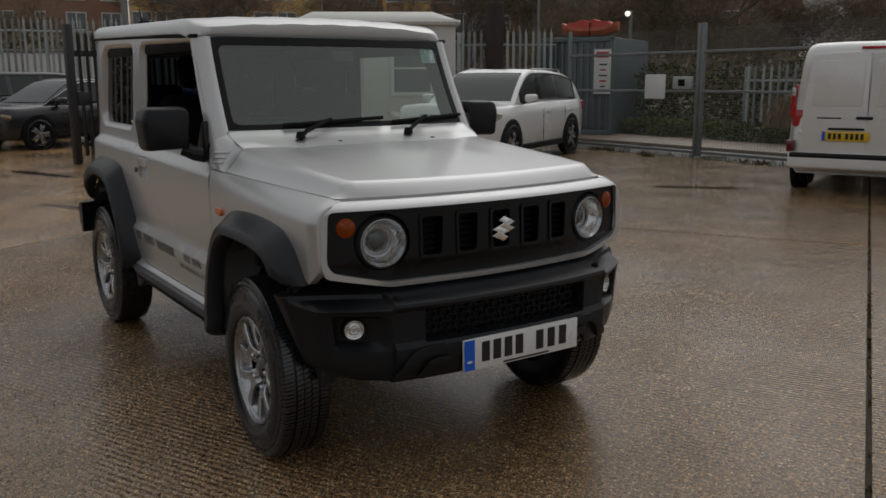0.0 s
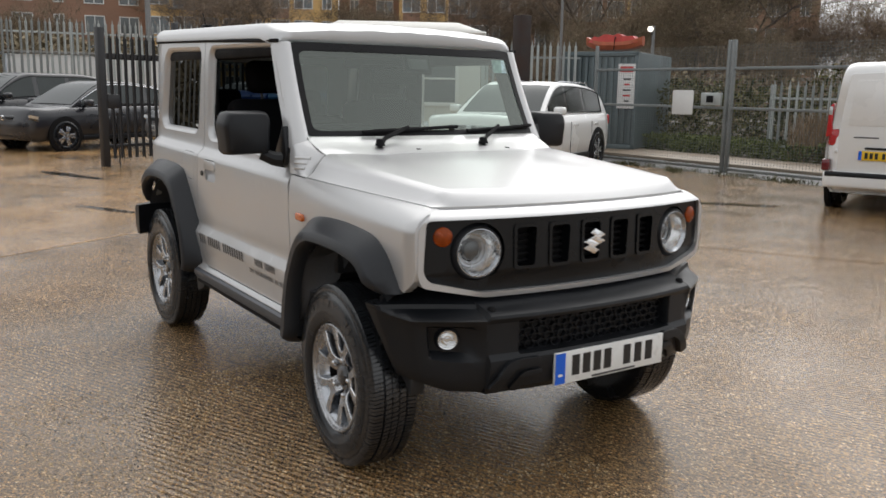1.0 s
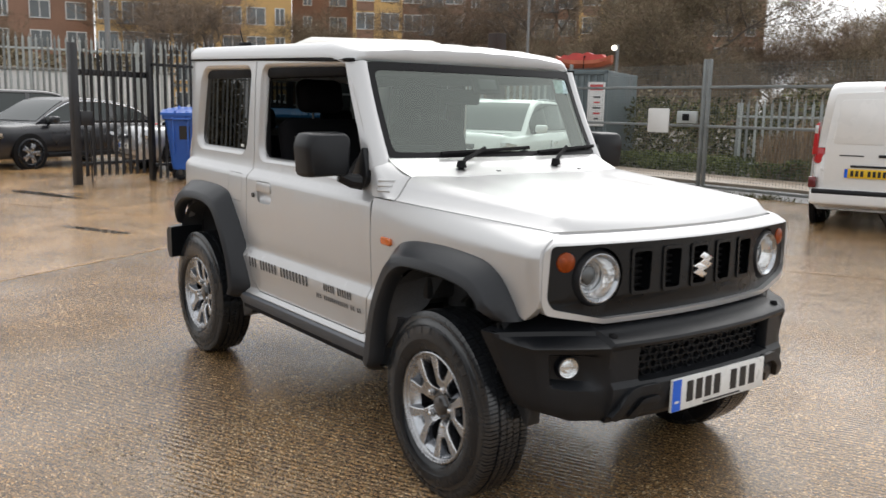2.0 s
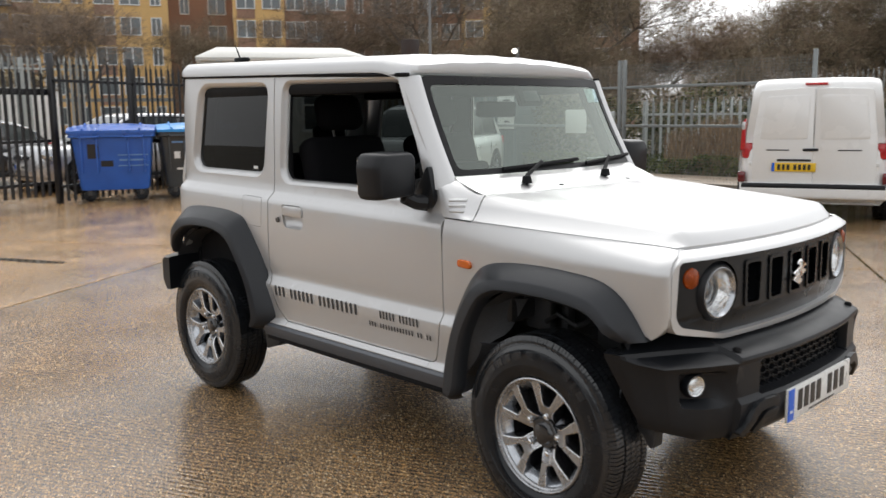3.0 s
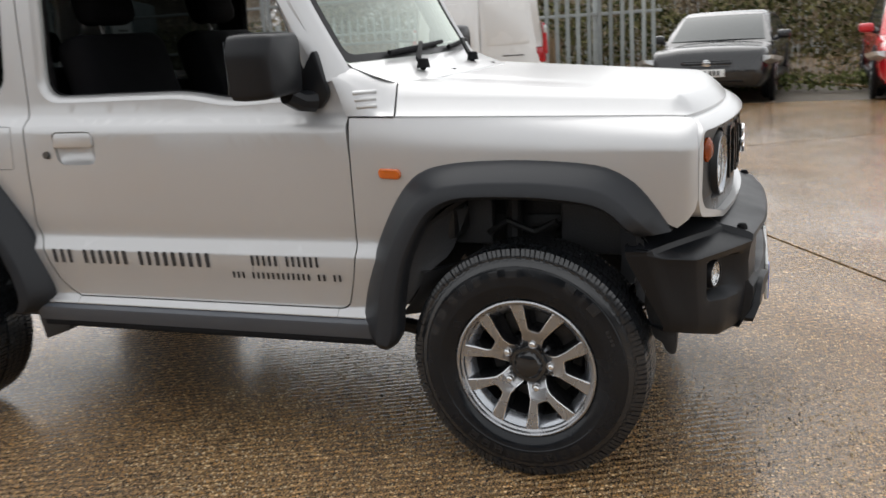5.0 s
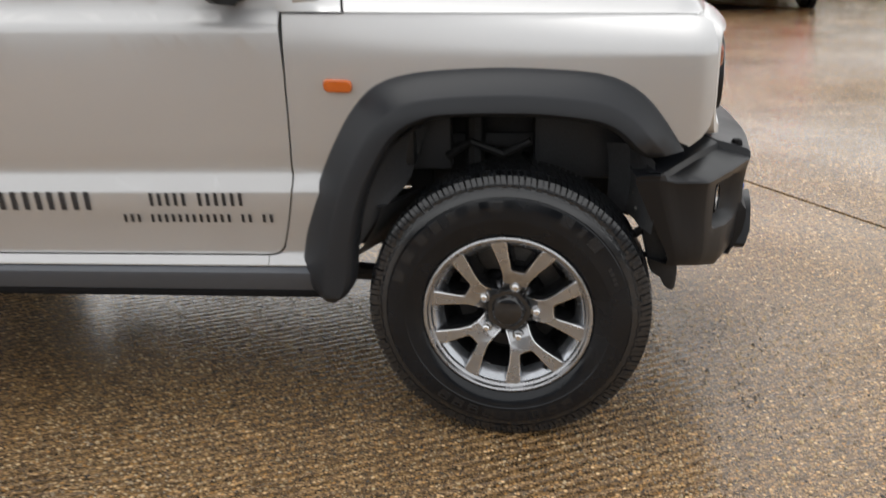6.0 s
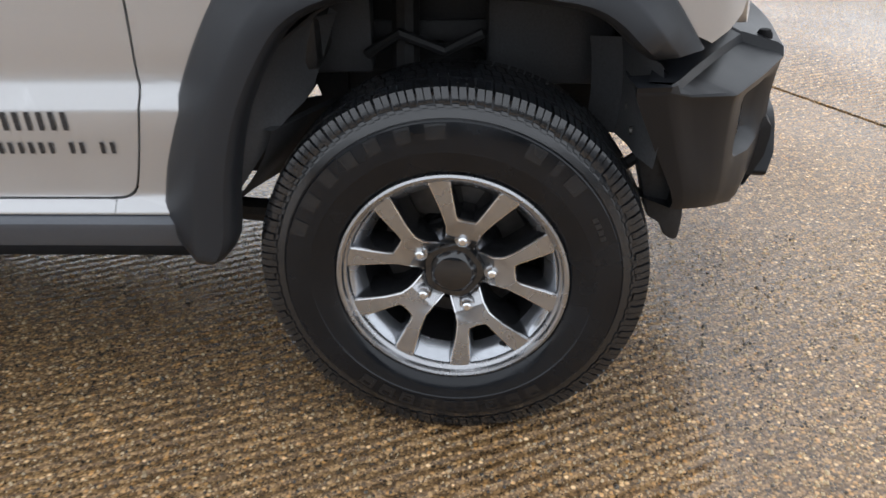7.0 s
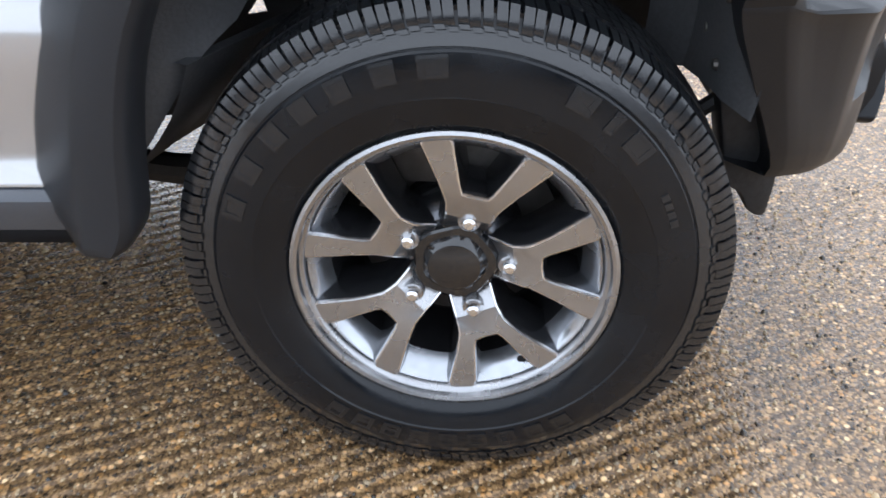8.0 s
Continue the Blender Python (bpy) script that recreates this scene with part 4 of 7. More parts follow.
    for y0, y1 in ((-0.33, 0.03), (0.20, 0.50)):
        w = thing_part("wiper", car, "black windscreen wiper")
        g0 = (-0.40, y0, 1.150)
        p1 = pt((y0 + y1) / 2 / 0.597, 0.055)
        part("arm", tube([g0, (-0.43, y0 + 0.04, 1.178), (p1[0] + 0.03, p1[1], p1[2] + 0.018)], 0.011, 6, 0.008), DARKIN, w)
        blade = [pt((y0 - 0.03 + (y1 - y0 + 0.12) * t) / 0.597, 0.03 + 0.05 * t) for t in (0, 0.25, 0.5, 0.75, 1)]
        part("blade", tube([(b[0] + 0.014, b[1], b[2] + 0.006) for b in blade], 0.0085, 6), DARKIN, w)
        part("pivot", moved(lathe([(0, 0.03), (0.016, 0.028), (0.022, 0.0)], 14, 'z'), pose(*g0)), DARKIN, w)


STICKER = surf("pale_sticker", (0.45, 0.60, 0.62), 0.5, var=0.3, scale=60, bump=0.0)


def door_mirror(car, s):
    m = thing_part("door_mirror", car, "black door mirror with a ribless cap")
    ym = 0.818 if s < 0 else 0.786
    secs = []
    for k, (t, sy, sz) in enumerate(((0, 0.84, 0.80), (0.06, 0.93, 0.93), (0.3, 0.95, 0.96), (0.75, 0.92, 0.94), (0.95, 0.85, 0.88), (1.0, 0.76, 0.80))):
        x = -0.745 + 0.13 * t
        o = rounded([(-0.103 * sy, -0.088 * sz), (0.090 * sy, -0.094 * sz), (0.104 * sy, 0.040 * sz), (0.082 * sy, 0.092 * sz), (-0.09 * sy, 0.094 * sz), (-0.108 * sy, 0.07 * sz)], 0.020, 4)
        secs.append([(x + 0.16 * (p[0]) * -s * -0.25, s * ym + p[0] * s, 1.195 + p[1]) for p in o])
    part("housing", capped(secs), PLASTIC, m, "", 45)
    part("mirror_pane", box(-0.748, -0.746, s * ym - 0.085, s * ym + 0.085, 1.125, 1.265, 0.0), CHROME, m, "mirror glass")
    part("foot", tube([(-0.62, s * 0.665, 1.085), (-0.645, s * 0.70, 1.088), (-0.66, s * 0.75, 1.11)], 0.034, 10, 0.026), PLASTIC, m)
    part("foot_plate", prism(rounded([(-0.69, 1.10), (-0.60, 1.235), (-0.565, 1.10), (-0.60, 1.055)], 0.02, 3), 'y', s * 0.655, s * 0.68, 0.006), PLASTIC, m)
    return m


def wheel(name="wheel"):
    """A road wheel lying round the y axis, outer face towards -y."""
    w = new(name)
    w.empty_display_size = 0.1
    prof = [(0.196, -0.070), (0.202, -0.082), (0.212, -0.091), (0.228, -0.0970), (0.243, -0.0995), (0.245, -0.1010), (0.260, -0.1008), (0.275, -0.0990), (0.288, -0.0958), (0.290, -0.0935), (0.302, -0.0900), (0.314, -0.0845), (0.3235, -0.080), (0.3290, -0.080),
            (0.3305, -0.062), (0.332, -0.03), (0.3325, 0.0), (0.332, 0.03), (0.3305, 0.062), (0.329, 0.080), (0.320, 0.092), (0.29, 0.101), (0.25, 0.100), (0.21, 0.092), (0.200, 0.08)]
    tb = lathe(prof, 96)
    for v in tb.verts:
        # the sidewall sags under load, so the rim sits low in the tyre
        v.co.z -= 0.011 * max(0, min(1, (0.315 - math.hypot(v.co.x, v.co.z)) / 0.10))
    t = part("tyre", tb, RUBBER, w, "black road tyre with open shoulder tread", 22)
    lugs = []
    n = 150
    for i in range(n):
        for sd in (-1, 1):
            a = 2 * math.pi * (i + (0.5 if sd > 0 else 0) + 0.06 * math.sin(i * 2.7)) / n
            wd = 0.0050 if i % 2 else 0.0055
            low = (0.3120, 0.3165, 0.3135)[i % 3]
            vs = []
            for (y, r0, r1, sk, wide) in ((-0.0872, low - 0.003, low - 0.001, -0.003, 1.16), (-0.0862, low + 0.004, 0.3215, -0.002, 1.08), (-0.0785, 0.326, 0.3365, 0.0, 1.0), (-0.0460, 0.329, 0.3395, 0.004, 0.96)):
                for r in (r0, r1):
                    for e in (-1, 1):
                        aa = a + (e * wd * wide + sk) / 0.34
                        vs.append((r * math.cos(aa), sd * -y if sd > 0 else y, r * math.sin(aa)))
            fs = [(0, 1, 3, 2), (12, 14, 15, 13)]
            for k in (0, 4, 8):
                fs += [(k + 2, k + 3, k + 7, k + 6), (k, k + 2, k + 6, k + 4), (k + 1, k + 5, k + 7, k + 3)]
            lugs.append((vs, fs))
            # stepped chevron under each pair of shoulder blocks
            for q, (e0, e1) in enumerate(((-0.011, 0.000), (0.001, 0.011)) if i % 2 else ()):
                ra, rb = (0.3050, 0.3095) if q else (0.3072, 0.3118)
                yo = sd * 0.0900
                vs = [(r * math.cos(a + (e + (r - ra) * 0.5) / 0.31), yo + (sd * 0.0012 if top else -sd * 0.004) - sd * (r - 0.305) * 0.42, r * math.sin(a + (e + (r - ra) * 0.5) / 0.31)) for top in (0, 1) for r in (ra, rb) for e in (e0, e1)]
                lugs.append((vs, [(4, 5, 7, 6), (0, 4, 6, 2), (1, 3, 7, 5), (0, 1, 5, 4), (2, 6, 7, 3)]))
    for i in range(120):
        for yc in (-0.027, 0.0, 0.027):
            a = 2 * math.pi * (i + 0.3 * (yc > 0) + 0.15 * (yc < 0)) / 120
            vs = [(r * math.cos(a + (e * 0.0072 + y * 0.25) / 0.34), y, r * math.sin(a + (e * 0.0072 + y * 0.25) / 0.34)) for y in (yc - 0.0115, yc + 0.0115) for r in (0.330, 0.3405) for e in (-1, 1)]
            lugs.append((vs, [(2, 3, 7, 6), (0, 2, 6, 4), (1, 5, 7, 3), (0, 1, 3, 2), (4, 6, 7, 5)]))
    V, F = [], []
    for vs, fs in lugs:
        k = len(V)
        V += vs
        F += [tuple(i + k for i in f) for f in fs]
    tagged(part("tread", flip_out(mesh_of(V, F)), TREAD, t, "tread blocks", 44), kind="stuff")
    # added ring of lighter, glossier rubber: the sky's sheen on the shoulder
    part("shoulder_sheen", lathe([(0.2905, -0.0936), (0.2912, -0.0944), (0.302, -0.0907), (0.3085, -0.0878), (0.3090, -0.0868)], 96), TREAD, t, "paler, glossier ring for the sky sheen on the tyre shoulder", 40)
    # raised lettering as plain blocks, each a thin raised border round a sunk middle
    def wall_y(r):
        return interp([(0.245, -0.1010), (0.260, -0.1008), (0.275, -0.0990), (0.288, -0.0958)], r)

    def block(a0, a1, r0, r1, h):
        rows = []
        for k in range(5):
            a = radians(a0 + (a1 - a0) * k / 4)
            rows.append([(r * math.cos(a), y, r * math.sin(a)) for r, y in ((r0, wall_y(r0) + 0.001), (r0, wall_y(r0) - h), ((r0 + r1) / 2, wall_y((r0 + r1) / 2) - h), (r1, wall_y(r1) - h), (r1, wall_y(r1) + 0.001))])
        return flip_out(grid([[(p[0], wall_y(0.27) + 0.004, p[2]) for p in rows[0]]] + rows + [[(p[0], wall_y(0.27) + 0.004, p[2]) for p in rows[-1]]]))

    def framed(a0, a1, r0, r1):
        da, dr = (a1 - a0) * 0.22, (r1 - r0) * 0.16
        return merge(block(a0, a1, r1 - dr, r1, 0.0016), block(a0, a1, r0, r0 + dr, 0.0016), block(a0, a0 + da, r0, r1, 0.0016), block(a1 - da, a1, r0, r1, 0.0016), block(a0, a1, r0, r1, 0.0007))
    for a0, wd in ((163, 6.0), (151.5, 6.0), (139.5, 5.2), (129.5, 5.2), (119.5, 5.2), (108.5, 5.6), (98.0, 7.0), (63, 6.5), (52.0, 2.6), (45.5, 6.5), (232, 5.6), (240.5, 5.6), (249, 5.6), (257.5, 5.6), (266, 5.6), (274.5, 5.6), (283, 5.6), (291.5, 5.6), (300, 5.6)):
        part("letter_block", framed(a0, a0 - wd if a0 < 200 else a0 + wd, 0.2585, 0.2840), LETTER, t)
    for k in range(4):
        part("size_mark", block(28 - 2.6 * k, 26.2 - 2.6 * k, 0.262, 0.271, 0.0012), LETTER, t)
    r = thing_part("rim", w, "dark grey alloy rim with five forked spokes")
    r.location = (0, -0.008, -0.011)
    lip = [(0.209, -0.066), (0.2105, -0.074), (0.2095, -0.0785), (0.205, -0.0805), (0.2005, -0.0785), (0.199, -0.075), (0.198, -0.071), (0.195, -0.0695), (0.1925, -0.067), (0.1900, -0.060), (0.188, -0.036), (0.180, -0.026), (0.172, 0.05), (0.170, 0.09), (0.2, 0.095)]
    part("barrel", lathe([(p * 0.965, q) for p, q in lip], 96), ALLOY, r, "", 30)
    part("inner_band", lathe([(0.1830, -0.0605), (0.180, -0.0585), (0.1685, -0.0440), (0.1600, -0.026)], 72), BARREL, r, "", 20)

    def face_y(rad):
        return interp([(0.045, -0.020), (0.058, -0.032), (0.068, -0.0425), (0.078, -0.0505), (0.090, -0.0560), (0.105, -0.0595), (0.122, -0.0618), (0.145, -0.0640), (0.19, -0.0668)], rad)
    for k in range(5):
        th = 77 - 72 * k
        half = [(0, 0.1110), (7.2, 0.1130), (8.8, 0.121), (12.6, 0.175), (13.2, 0.1840), (14.8, 0.1885), (19.5, 0.1895), (23.8, 0.1885), (25.4, 0.1845), (25.0, 0.176), (21.8, 0.130), (20.4, 0.110), (19.6, 0.098), (22.0, 0.080), (28, 0.064), (36, 0.051), (18, 0.047)]
        pol = half + [(-p, q) for p, q in reversed(half[1:])]
        flat = [(q * math.cos(radians(th + p)), q * math.sin(radians(th + p))) for p, q in pol]
        dense = []
        for i in range(len(flat)):
            p, q = Vector(flat[i]), Vector(flat[(i + 1) % len(flat)])
            n = max(1, int((q - p).length / 0.006))
            dense += [tuple(p.lerp(q, j / n)) for j in range(n)]
        inner = offset(dense, -0.0034)
        bm = sheet(inner, [], lambda x, z: (x, face_y(math.hypot(x, z)), z), None, (), (), (0, -1, 0))
        rows = [[(x, face_y(math.hypot(x, z)), z) for x, z in inner],
                [(x, face_y(math.hypot(x, z)) + 0.0009, z) for x, z in offset(dense, -0.0011)],
                [(x, face_y(math.hypot(x, z)) + 0.0034, z) for x, z in dense],
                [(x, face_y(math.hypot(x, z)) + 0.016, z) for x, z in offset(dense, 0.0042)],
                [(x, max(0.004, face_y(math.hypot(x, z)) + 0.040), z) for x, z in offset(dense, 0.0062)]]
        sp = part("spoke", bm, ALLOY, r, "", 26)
        # paler metal on the bevel also carries the bright edge highlight
        part("spoke_edge", flip_out(grid(rows[:3], True)), EDGE, sp, "machined edge with the highlight put into its colour", 40)
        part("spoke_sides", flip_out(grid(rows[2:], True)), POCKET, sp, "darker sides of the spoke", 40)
        a = radians(th - 2)
        m = pose(0.069 * math.cos(a), -0.041, 0.069 * math.sin(a))
        part("wheel_nut", moved(lathe([(0, -0.0175), (0.0055, -0.0170), (0.0085, -0.0145), (0.0098, -0.0100), (0.0100, -0.004), (0.0125, -0.0025), (0.0130, 0.006)], 12), m), CHROME, r, "bright wheel nut", 20)
        part("nut_seat", moved(lathe([(0.0095, -0.004), (0.014, -0.006), (0.0155, -0.001), (0.0155, 0.008)], 18), m), ALLOY, r)
    rows = []
    for rad, y, lobe in ((0.004, -0.0545, 0), (0.020, -0.0540, 0), (0.033, -0.0500, 0), (0.039, -0.0440, 0.2), (0.0415, -0.0400, 0.5), (0.0510, -0.0400, 1), (0.0535, -0.0370, 1), (0.0550, -0.0300, 1), (0.0555, 0.0, 1)):
        rows.append([((rad + 0.0020 * lobe * math.cos(5 * q)) * math.cos(q), y, (rad + 0.0020 * lobe * math.cos(5 * q)) * math.sin(q)) for q in [2 * math.pi * k / 60 for k in range(60)]])
    part("hub_cap", capped(rows), GLOSSBLACK, r, "gloss black lobed hub cap", 24)
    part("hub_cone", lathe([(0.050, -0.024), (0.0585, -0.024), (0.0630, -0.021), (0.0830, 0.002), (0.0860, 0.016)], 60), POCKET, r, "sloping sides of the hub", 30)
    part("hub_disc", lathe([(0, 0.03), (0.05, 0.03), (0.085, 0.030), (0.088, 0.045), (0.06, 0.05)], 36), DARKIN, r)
    # near-black sheet puts the shade behind the spokes into colour
    part("inner_well", lathe([(0.1602, -0.0262), (0.157, 0.02), (0.150, 0.060), (0.05, 0.066)], 60), DARKIN, r, "near-black lining standing for the shade inside the wheel")
    part("brake_disc", lathe([(0.05, 0.045), (0.135, 0.045), (0.135, 0.062), (0.05, 0.062)], 40), STEEL, r)
    cal = rounded([(-0.07, 0.085), (0.07, 0.085), (0.085, 0.13), (0.05, 0.15), (-0.05, 0.15), (-0.085, 0.13)], 0.012, 3)
    part("brake_caliper", prism(cal, 'y', 0.012, 0.085, 0.006), STEEL, r, "cast brake caliper")
    part("valve", tube([(0.092, -0.05, -0.145), (0.088, -0.062, -0.135)], 0.0045, 8), DARKIN, r)
    for k in range(3):
        part("balance_weight", moved(box(-0.0085, 0.0085, -0.014, 0.014, -0.003, 0.002, 0.001), pose(0.0, -0.012, 0, 0, 90 + 5.6 * (k - 1)) @ pose(0, 0, 0) @ pose(0.1715, 0, 0, 0, 90)), STEEL, r)
    return w


def interior(car):
    c = thing_part("cabin", car, "dark cabin trim")
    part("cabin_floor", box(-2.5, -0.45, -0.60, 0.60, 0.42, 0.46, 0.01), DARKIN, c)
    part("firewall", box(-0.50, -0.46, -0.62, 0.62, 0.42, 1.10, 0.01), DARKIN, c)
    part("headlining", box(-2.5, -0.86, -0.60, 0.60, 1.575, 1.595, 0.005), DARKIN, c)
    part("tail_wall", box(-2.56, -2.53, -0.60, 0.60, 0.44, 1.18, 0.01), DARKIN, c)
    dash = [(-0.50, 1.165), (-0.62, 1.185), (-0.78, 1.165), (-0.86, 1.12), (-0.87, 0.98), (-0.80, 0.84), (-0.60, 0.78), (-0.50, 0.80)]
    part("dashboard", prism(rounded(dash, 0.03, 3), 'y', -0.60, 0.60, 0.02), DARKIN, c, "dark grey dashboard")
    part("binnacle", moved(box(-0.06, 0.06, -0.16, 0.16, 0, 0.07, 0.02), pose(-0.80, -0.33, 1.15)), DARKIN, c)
    sw = thing_part("steering_wheel", c, "black steering wheel")
    m = pose(-0.98, -0.33, 1.07, 0, -62)
    ring = [m @ Vector((0.185 * math.cos(a), 0.185 * math.sin(a), 0)) for a in [2 * math.pi * k / 28 for k in range(29)]]
    part("steering_rim", tube(ring, 0.015, 8), DARKIN, sw)
    part("steering_hub", moved(lathe([(0, 0.03), (0.06, 0.025), (0.07, 0.0), (0.06, -0.03)], 20, 'z'), m), DARKIN, sw)
    for a in (0, 180, 270):
        part("steering_spoke", tube([m @ Vector((0.05 * math.cos(radians(a)), 0.05 * math.sin(radians(a)), 0)), m @ Vector((0.18 * math.cos(radians(a)), 0.18 * math.sin(radians(a)), 0))], 0.014, 6), DARKIN, sw)
    part("steering_column", tube([m @ Vector((0, 0, -0.02)), (-0.70, -0.33, 0.95)], 0.03, 8), DARKIN, sw)
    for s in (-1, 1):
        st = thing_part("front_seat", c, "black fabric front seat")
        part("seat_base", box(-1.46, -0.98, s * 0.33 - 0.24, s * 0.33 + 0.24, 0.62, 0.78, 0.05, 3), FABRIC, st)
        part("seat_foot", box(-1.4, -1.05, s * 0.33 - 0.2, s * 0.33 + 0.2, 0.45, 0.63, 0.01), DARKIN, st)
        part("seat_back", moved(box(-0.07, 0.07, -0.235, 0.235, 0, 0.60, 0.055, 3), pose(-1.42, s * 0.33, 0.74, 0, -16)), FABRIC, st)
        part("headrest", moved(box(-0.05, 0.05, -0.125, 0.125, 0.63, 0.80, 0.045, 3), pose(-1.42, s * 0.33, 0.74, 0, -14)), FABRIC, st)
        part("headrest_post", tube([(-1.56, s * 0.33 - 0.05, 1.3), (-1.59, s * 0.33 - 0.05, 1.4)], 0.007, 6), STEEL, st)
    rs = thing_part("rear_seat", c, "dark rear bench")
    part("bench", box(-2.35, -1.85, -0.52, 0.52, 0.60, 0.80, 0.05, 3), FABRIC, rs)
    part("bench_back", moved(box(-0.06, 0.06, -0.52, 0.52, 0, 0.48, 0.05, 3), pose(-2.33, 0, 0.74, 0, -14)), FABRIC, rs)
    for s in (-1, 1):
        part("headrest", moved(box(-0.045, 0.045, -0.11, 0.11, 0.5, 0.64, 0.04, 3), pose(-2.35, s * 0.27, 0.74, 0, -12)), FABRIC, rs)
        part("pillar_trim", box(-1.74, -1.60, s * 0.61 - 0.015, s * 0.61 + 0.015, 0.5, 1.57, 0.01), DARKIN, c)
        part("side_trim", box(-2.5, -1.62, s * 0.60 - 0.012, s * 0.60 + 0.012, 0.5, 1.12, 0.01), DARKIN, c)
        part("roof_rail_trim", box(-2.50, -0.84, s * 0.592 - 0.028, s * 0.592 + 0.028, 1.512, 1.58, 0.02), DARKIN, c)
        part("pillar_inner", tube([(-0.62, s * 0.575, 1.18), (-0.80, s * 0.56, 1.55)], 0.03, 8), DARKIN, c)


def underside(car):
    u = thing_part("chassis", car, "black frame, axles and suspension")
    for s in (-1, 1):
        # ladder frame, kicked up over the front axle
        rail = [(-2.5, 0.36), (-1.05, 0.36), (-0.80, 0.46), (-0.62, 0.60), (0.16, 0.60), (0.30, 0.47), (0.45, 0.46), (0.45, 0.56), (0.34, 0.57), (0.20, 0.70), (-0.66, 0.70), (-0.86, 0.56), (-1.09, 0.47), (-2.5, 0.47)]
        part("frame_rail", prism(rail, 'y', s * 0.36 - 0.045, s * 0.36 + 0.045, 0.008), UNDER, u)
    part("front_axle", tube([(0, -0.58, 0.34), (0, 0.58, 0.34)], 0.05, 12), UNDER, u)
    part("rear_axle", tube([(-2.25, -0.58, 0.34), (-2.25, 0.58, 0.34)], 0.05, 12), UNDER, u)
    part("differential", moved(lathe([(0, -0.12), (0.08, -0.10), (0.13, 0), (0.08, 0.10), (0, 0.12)], 20, 'x'), pose(0, 0.18, 0.34)), UNDER, u)
    part("gearbox", box(-1.4, -0.46, -0.2, 0.2, 0.34, 0.60, 0.04), UNDER, u)
    part("engine_bay", box(-0.22, 0.40, -0.40, 0.40, 0.50, 0.98, 0.03), UNDER, u)
    part("bulkhead", box(-0.50, -0.225, -0.62, 0.62, 0.66, 1.0, 0.02), UNDER, u)
    part("front_beam", box(0.34, 0.44, -0.56, 0.56, 0.46, 0.66, 0.02), UNDER, u)
    part("fuel_tank", box(-2.1, -1.5, -0.05, 0.5, 0.36, 0.5, 0.04), UNDER, u)
    for x in (0.0, -2.25):
        for s in (-1, 1):
            coil = [(x + 0.05 * math.cos(a), s * 0.44 + 0.05 * math.sin(a), 0.40 + 0.0075 * a) for a in [0.5 * k for k in range(76)]]
            part("coil_spring", tube(coil, 0.008, 6), UNDER, u)
            part("damper", tube([(x - 0.10, s * 0.48, 0.34), (x - 0.09, s * 0.45, 0.80)], 0.026, 10), UNDER, u)
            part("trailing_arm", tube([(x, s * 0.47, 0.31), (x + (0.42 if x < -1 else -0.42), s * 0.455, 0.327), (x + (0.82 if x < -1 else -0.82), s * 0.42, 0.37)], 0.024, 10), UNDER, u)
            # arch liner: an inner skirt over the tyre
            r0 = 0.405
            rows = []
            for k in range(13):
                a = radians(18 + 134 * k / 12) if x < -1 else radians(34 + 118 * k / 12)
                cx, cz = x + 0.01 + r0 * 1.02 * math.cos(a), 0.42 + r0 * math.sin(a) * 1.03
                rows.append([(cx, s * 0.715, cz + 0.012), (cx, s * 0.66, cz), (cx, s * 0.40, cz - 0.005)])
            part("arch_liner", flip_out(grid(rows)), LINER, u, "black wheel-arch liner")
    for s in (-1, 1):
        hole = [(-0.283, 0.562), (-0.276, 0.537), (-0.306, 0.532)]
        guard = sheet([(-0.66, 0.372), (-0.10, 0.372), (-0.10, 0.66), (-0.66, 0.66)], [hole], lambda a, b: (a, s * 0.362, b), lambda c: (0, -s * 0.006, 0), (), (), (0, s, 0))
        part("inner_guard", guard, UNDER, u, "black inner guard with a small hole")
        part("inner_panel", box(-0.27, -0.150, s * 0.47 - 0.02, s * 0.47 + 0.02, 0.62, 0.80, 0.012), LINER, u, "dark inner wing panel")
        part("inner_panel", box(0.055, 0.285, s * 0.47 - 0.02, s * 0.47 + 0.02, 0.595, 0.80, 0.015), LINER, u)
        part("hose", tube([(-0.16, s * 0.50, 0.66), (-0.10, s * 0.51, 0.70), (-0.02, s * 0.50, 0.665), (0.05, s * 0.51, 0.70)], 0.010, 8), UNDER, u)
        part("clip", box(0.02, 0.06, s * 0.51 - 0.006, s * 0.51 + 0.006, 0.615, 0.622, 0.002), STEEL, u)
        # two liner pieces behind the tyre, parted by a slit that widens inwards
        rows = []
        for k in range(13):
            t = k / 12
            xo, zo = -0.400 + 0.130 * t ** 1.5, 0.43 + 0.33 * t
            yi, xi, zi = (interp(c, t) for c in ([(0, 0.705), (0.45, 0.672), (0.62, 0.615), (1, 0.56)], [(0, -0.388), (0.45, -0.290), (0.62, -0.246), (1, -0.20)], [(0, 0.450), (0.45, 0.590), (0.62, 0.622), (1, 0.75)]))
            row = []
            for j in range(6):
                f = j / 5
                row.append((xo + (xi - xo) * f - 0.012 * math.sin(math.pi * f), s * (0.738 + (yi - 0.738) * f), zo + (zi - zo) * f))
            rows.append(row + [(row[-1][0] - 0.012, row[-1][1], row[-1][2] + 0.008)])
        part("rear_skirt", flip_out(grid(rows)), LINER, u, "grey-black liner behind the tyre")
        rows = []
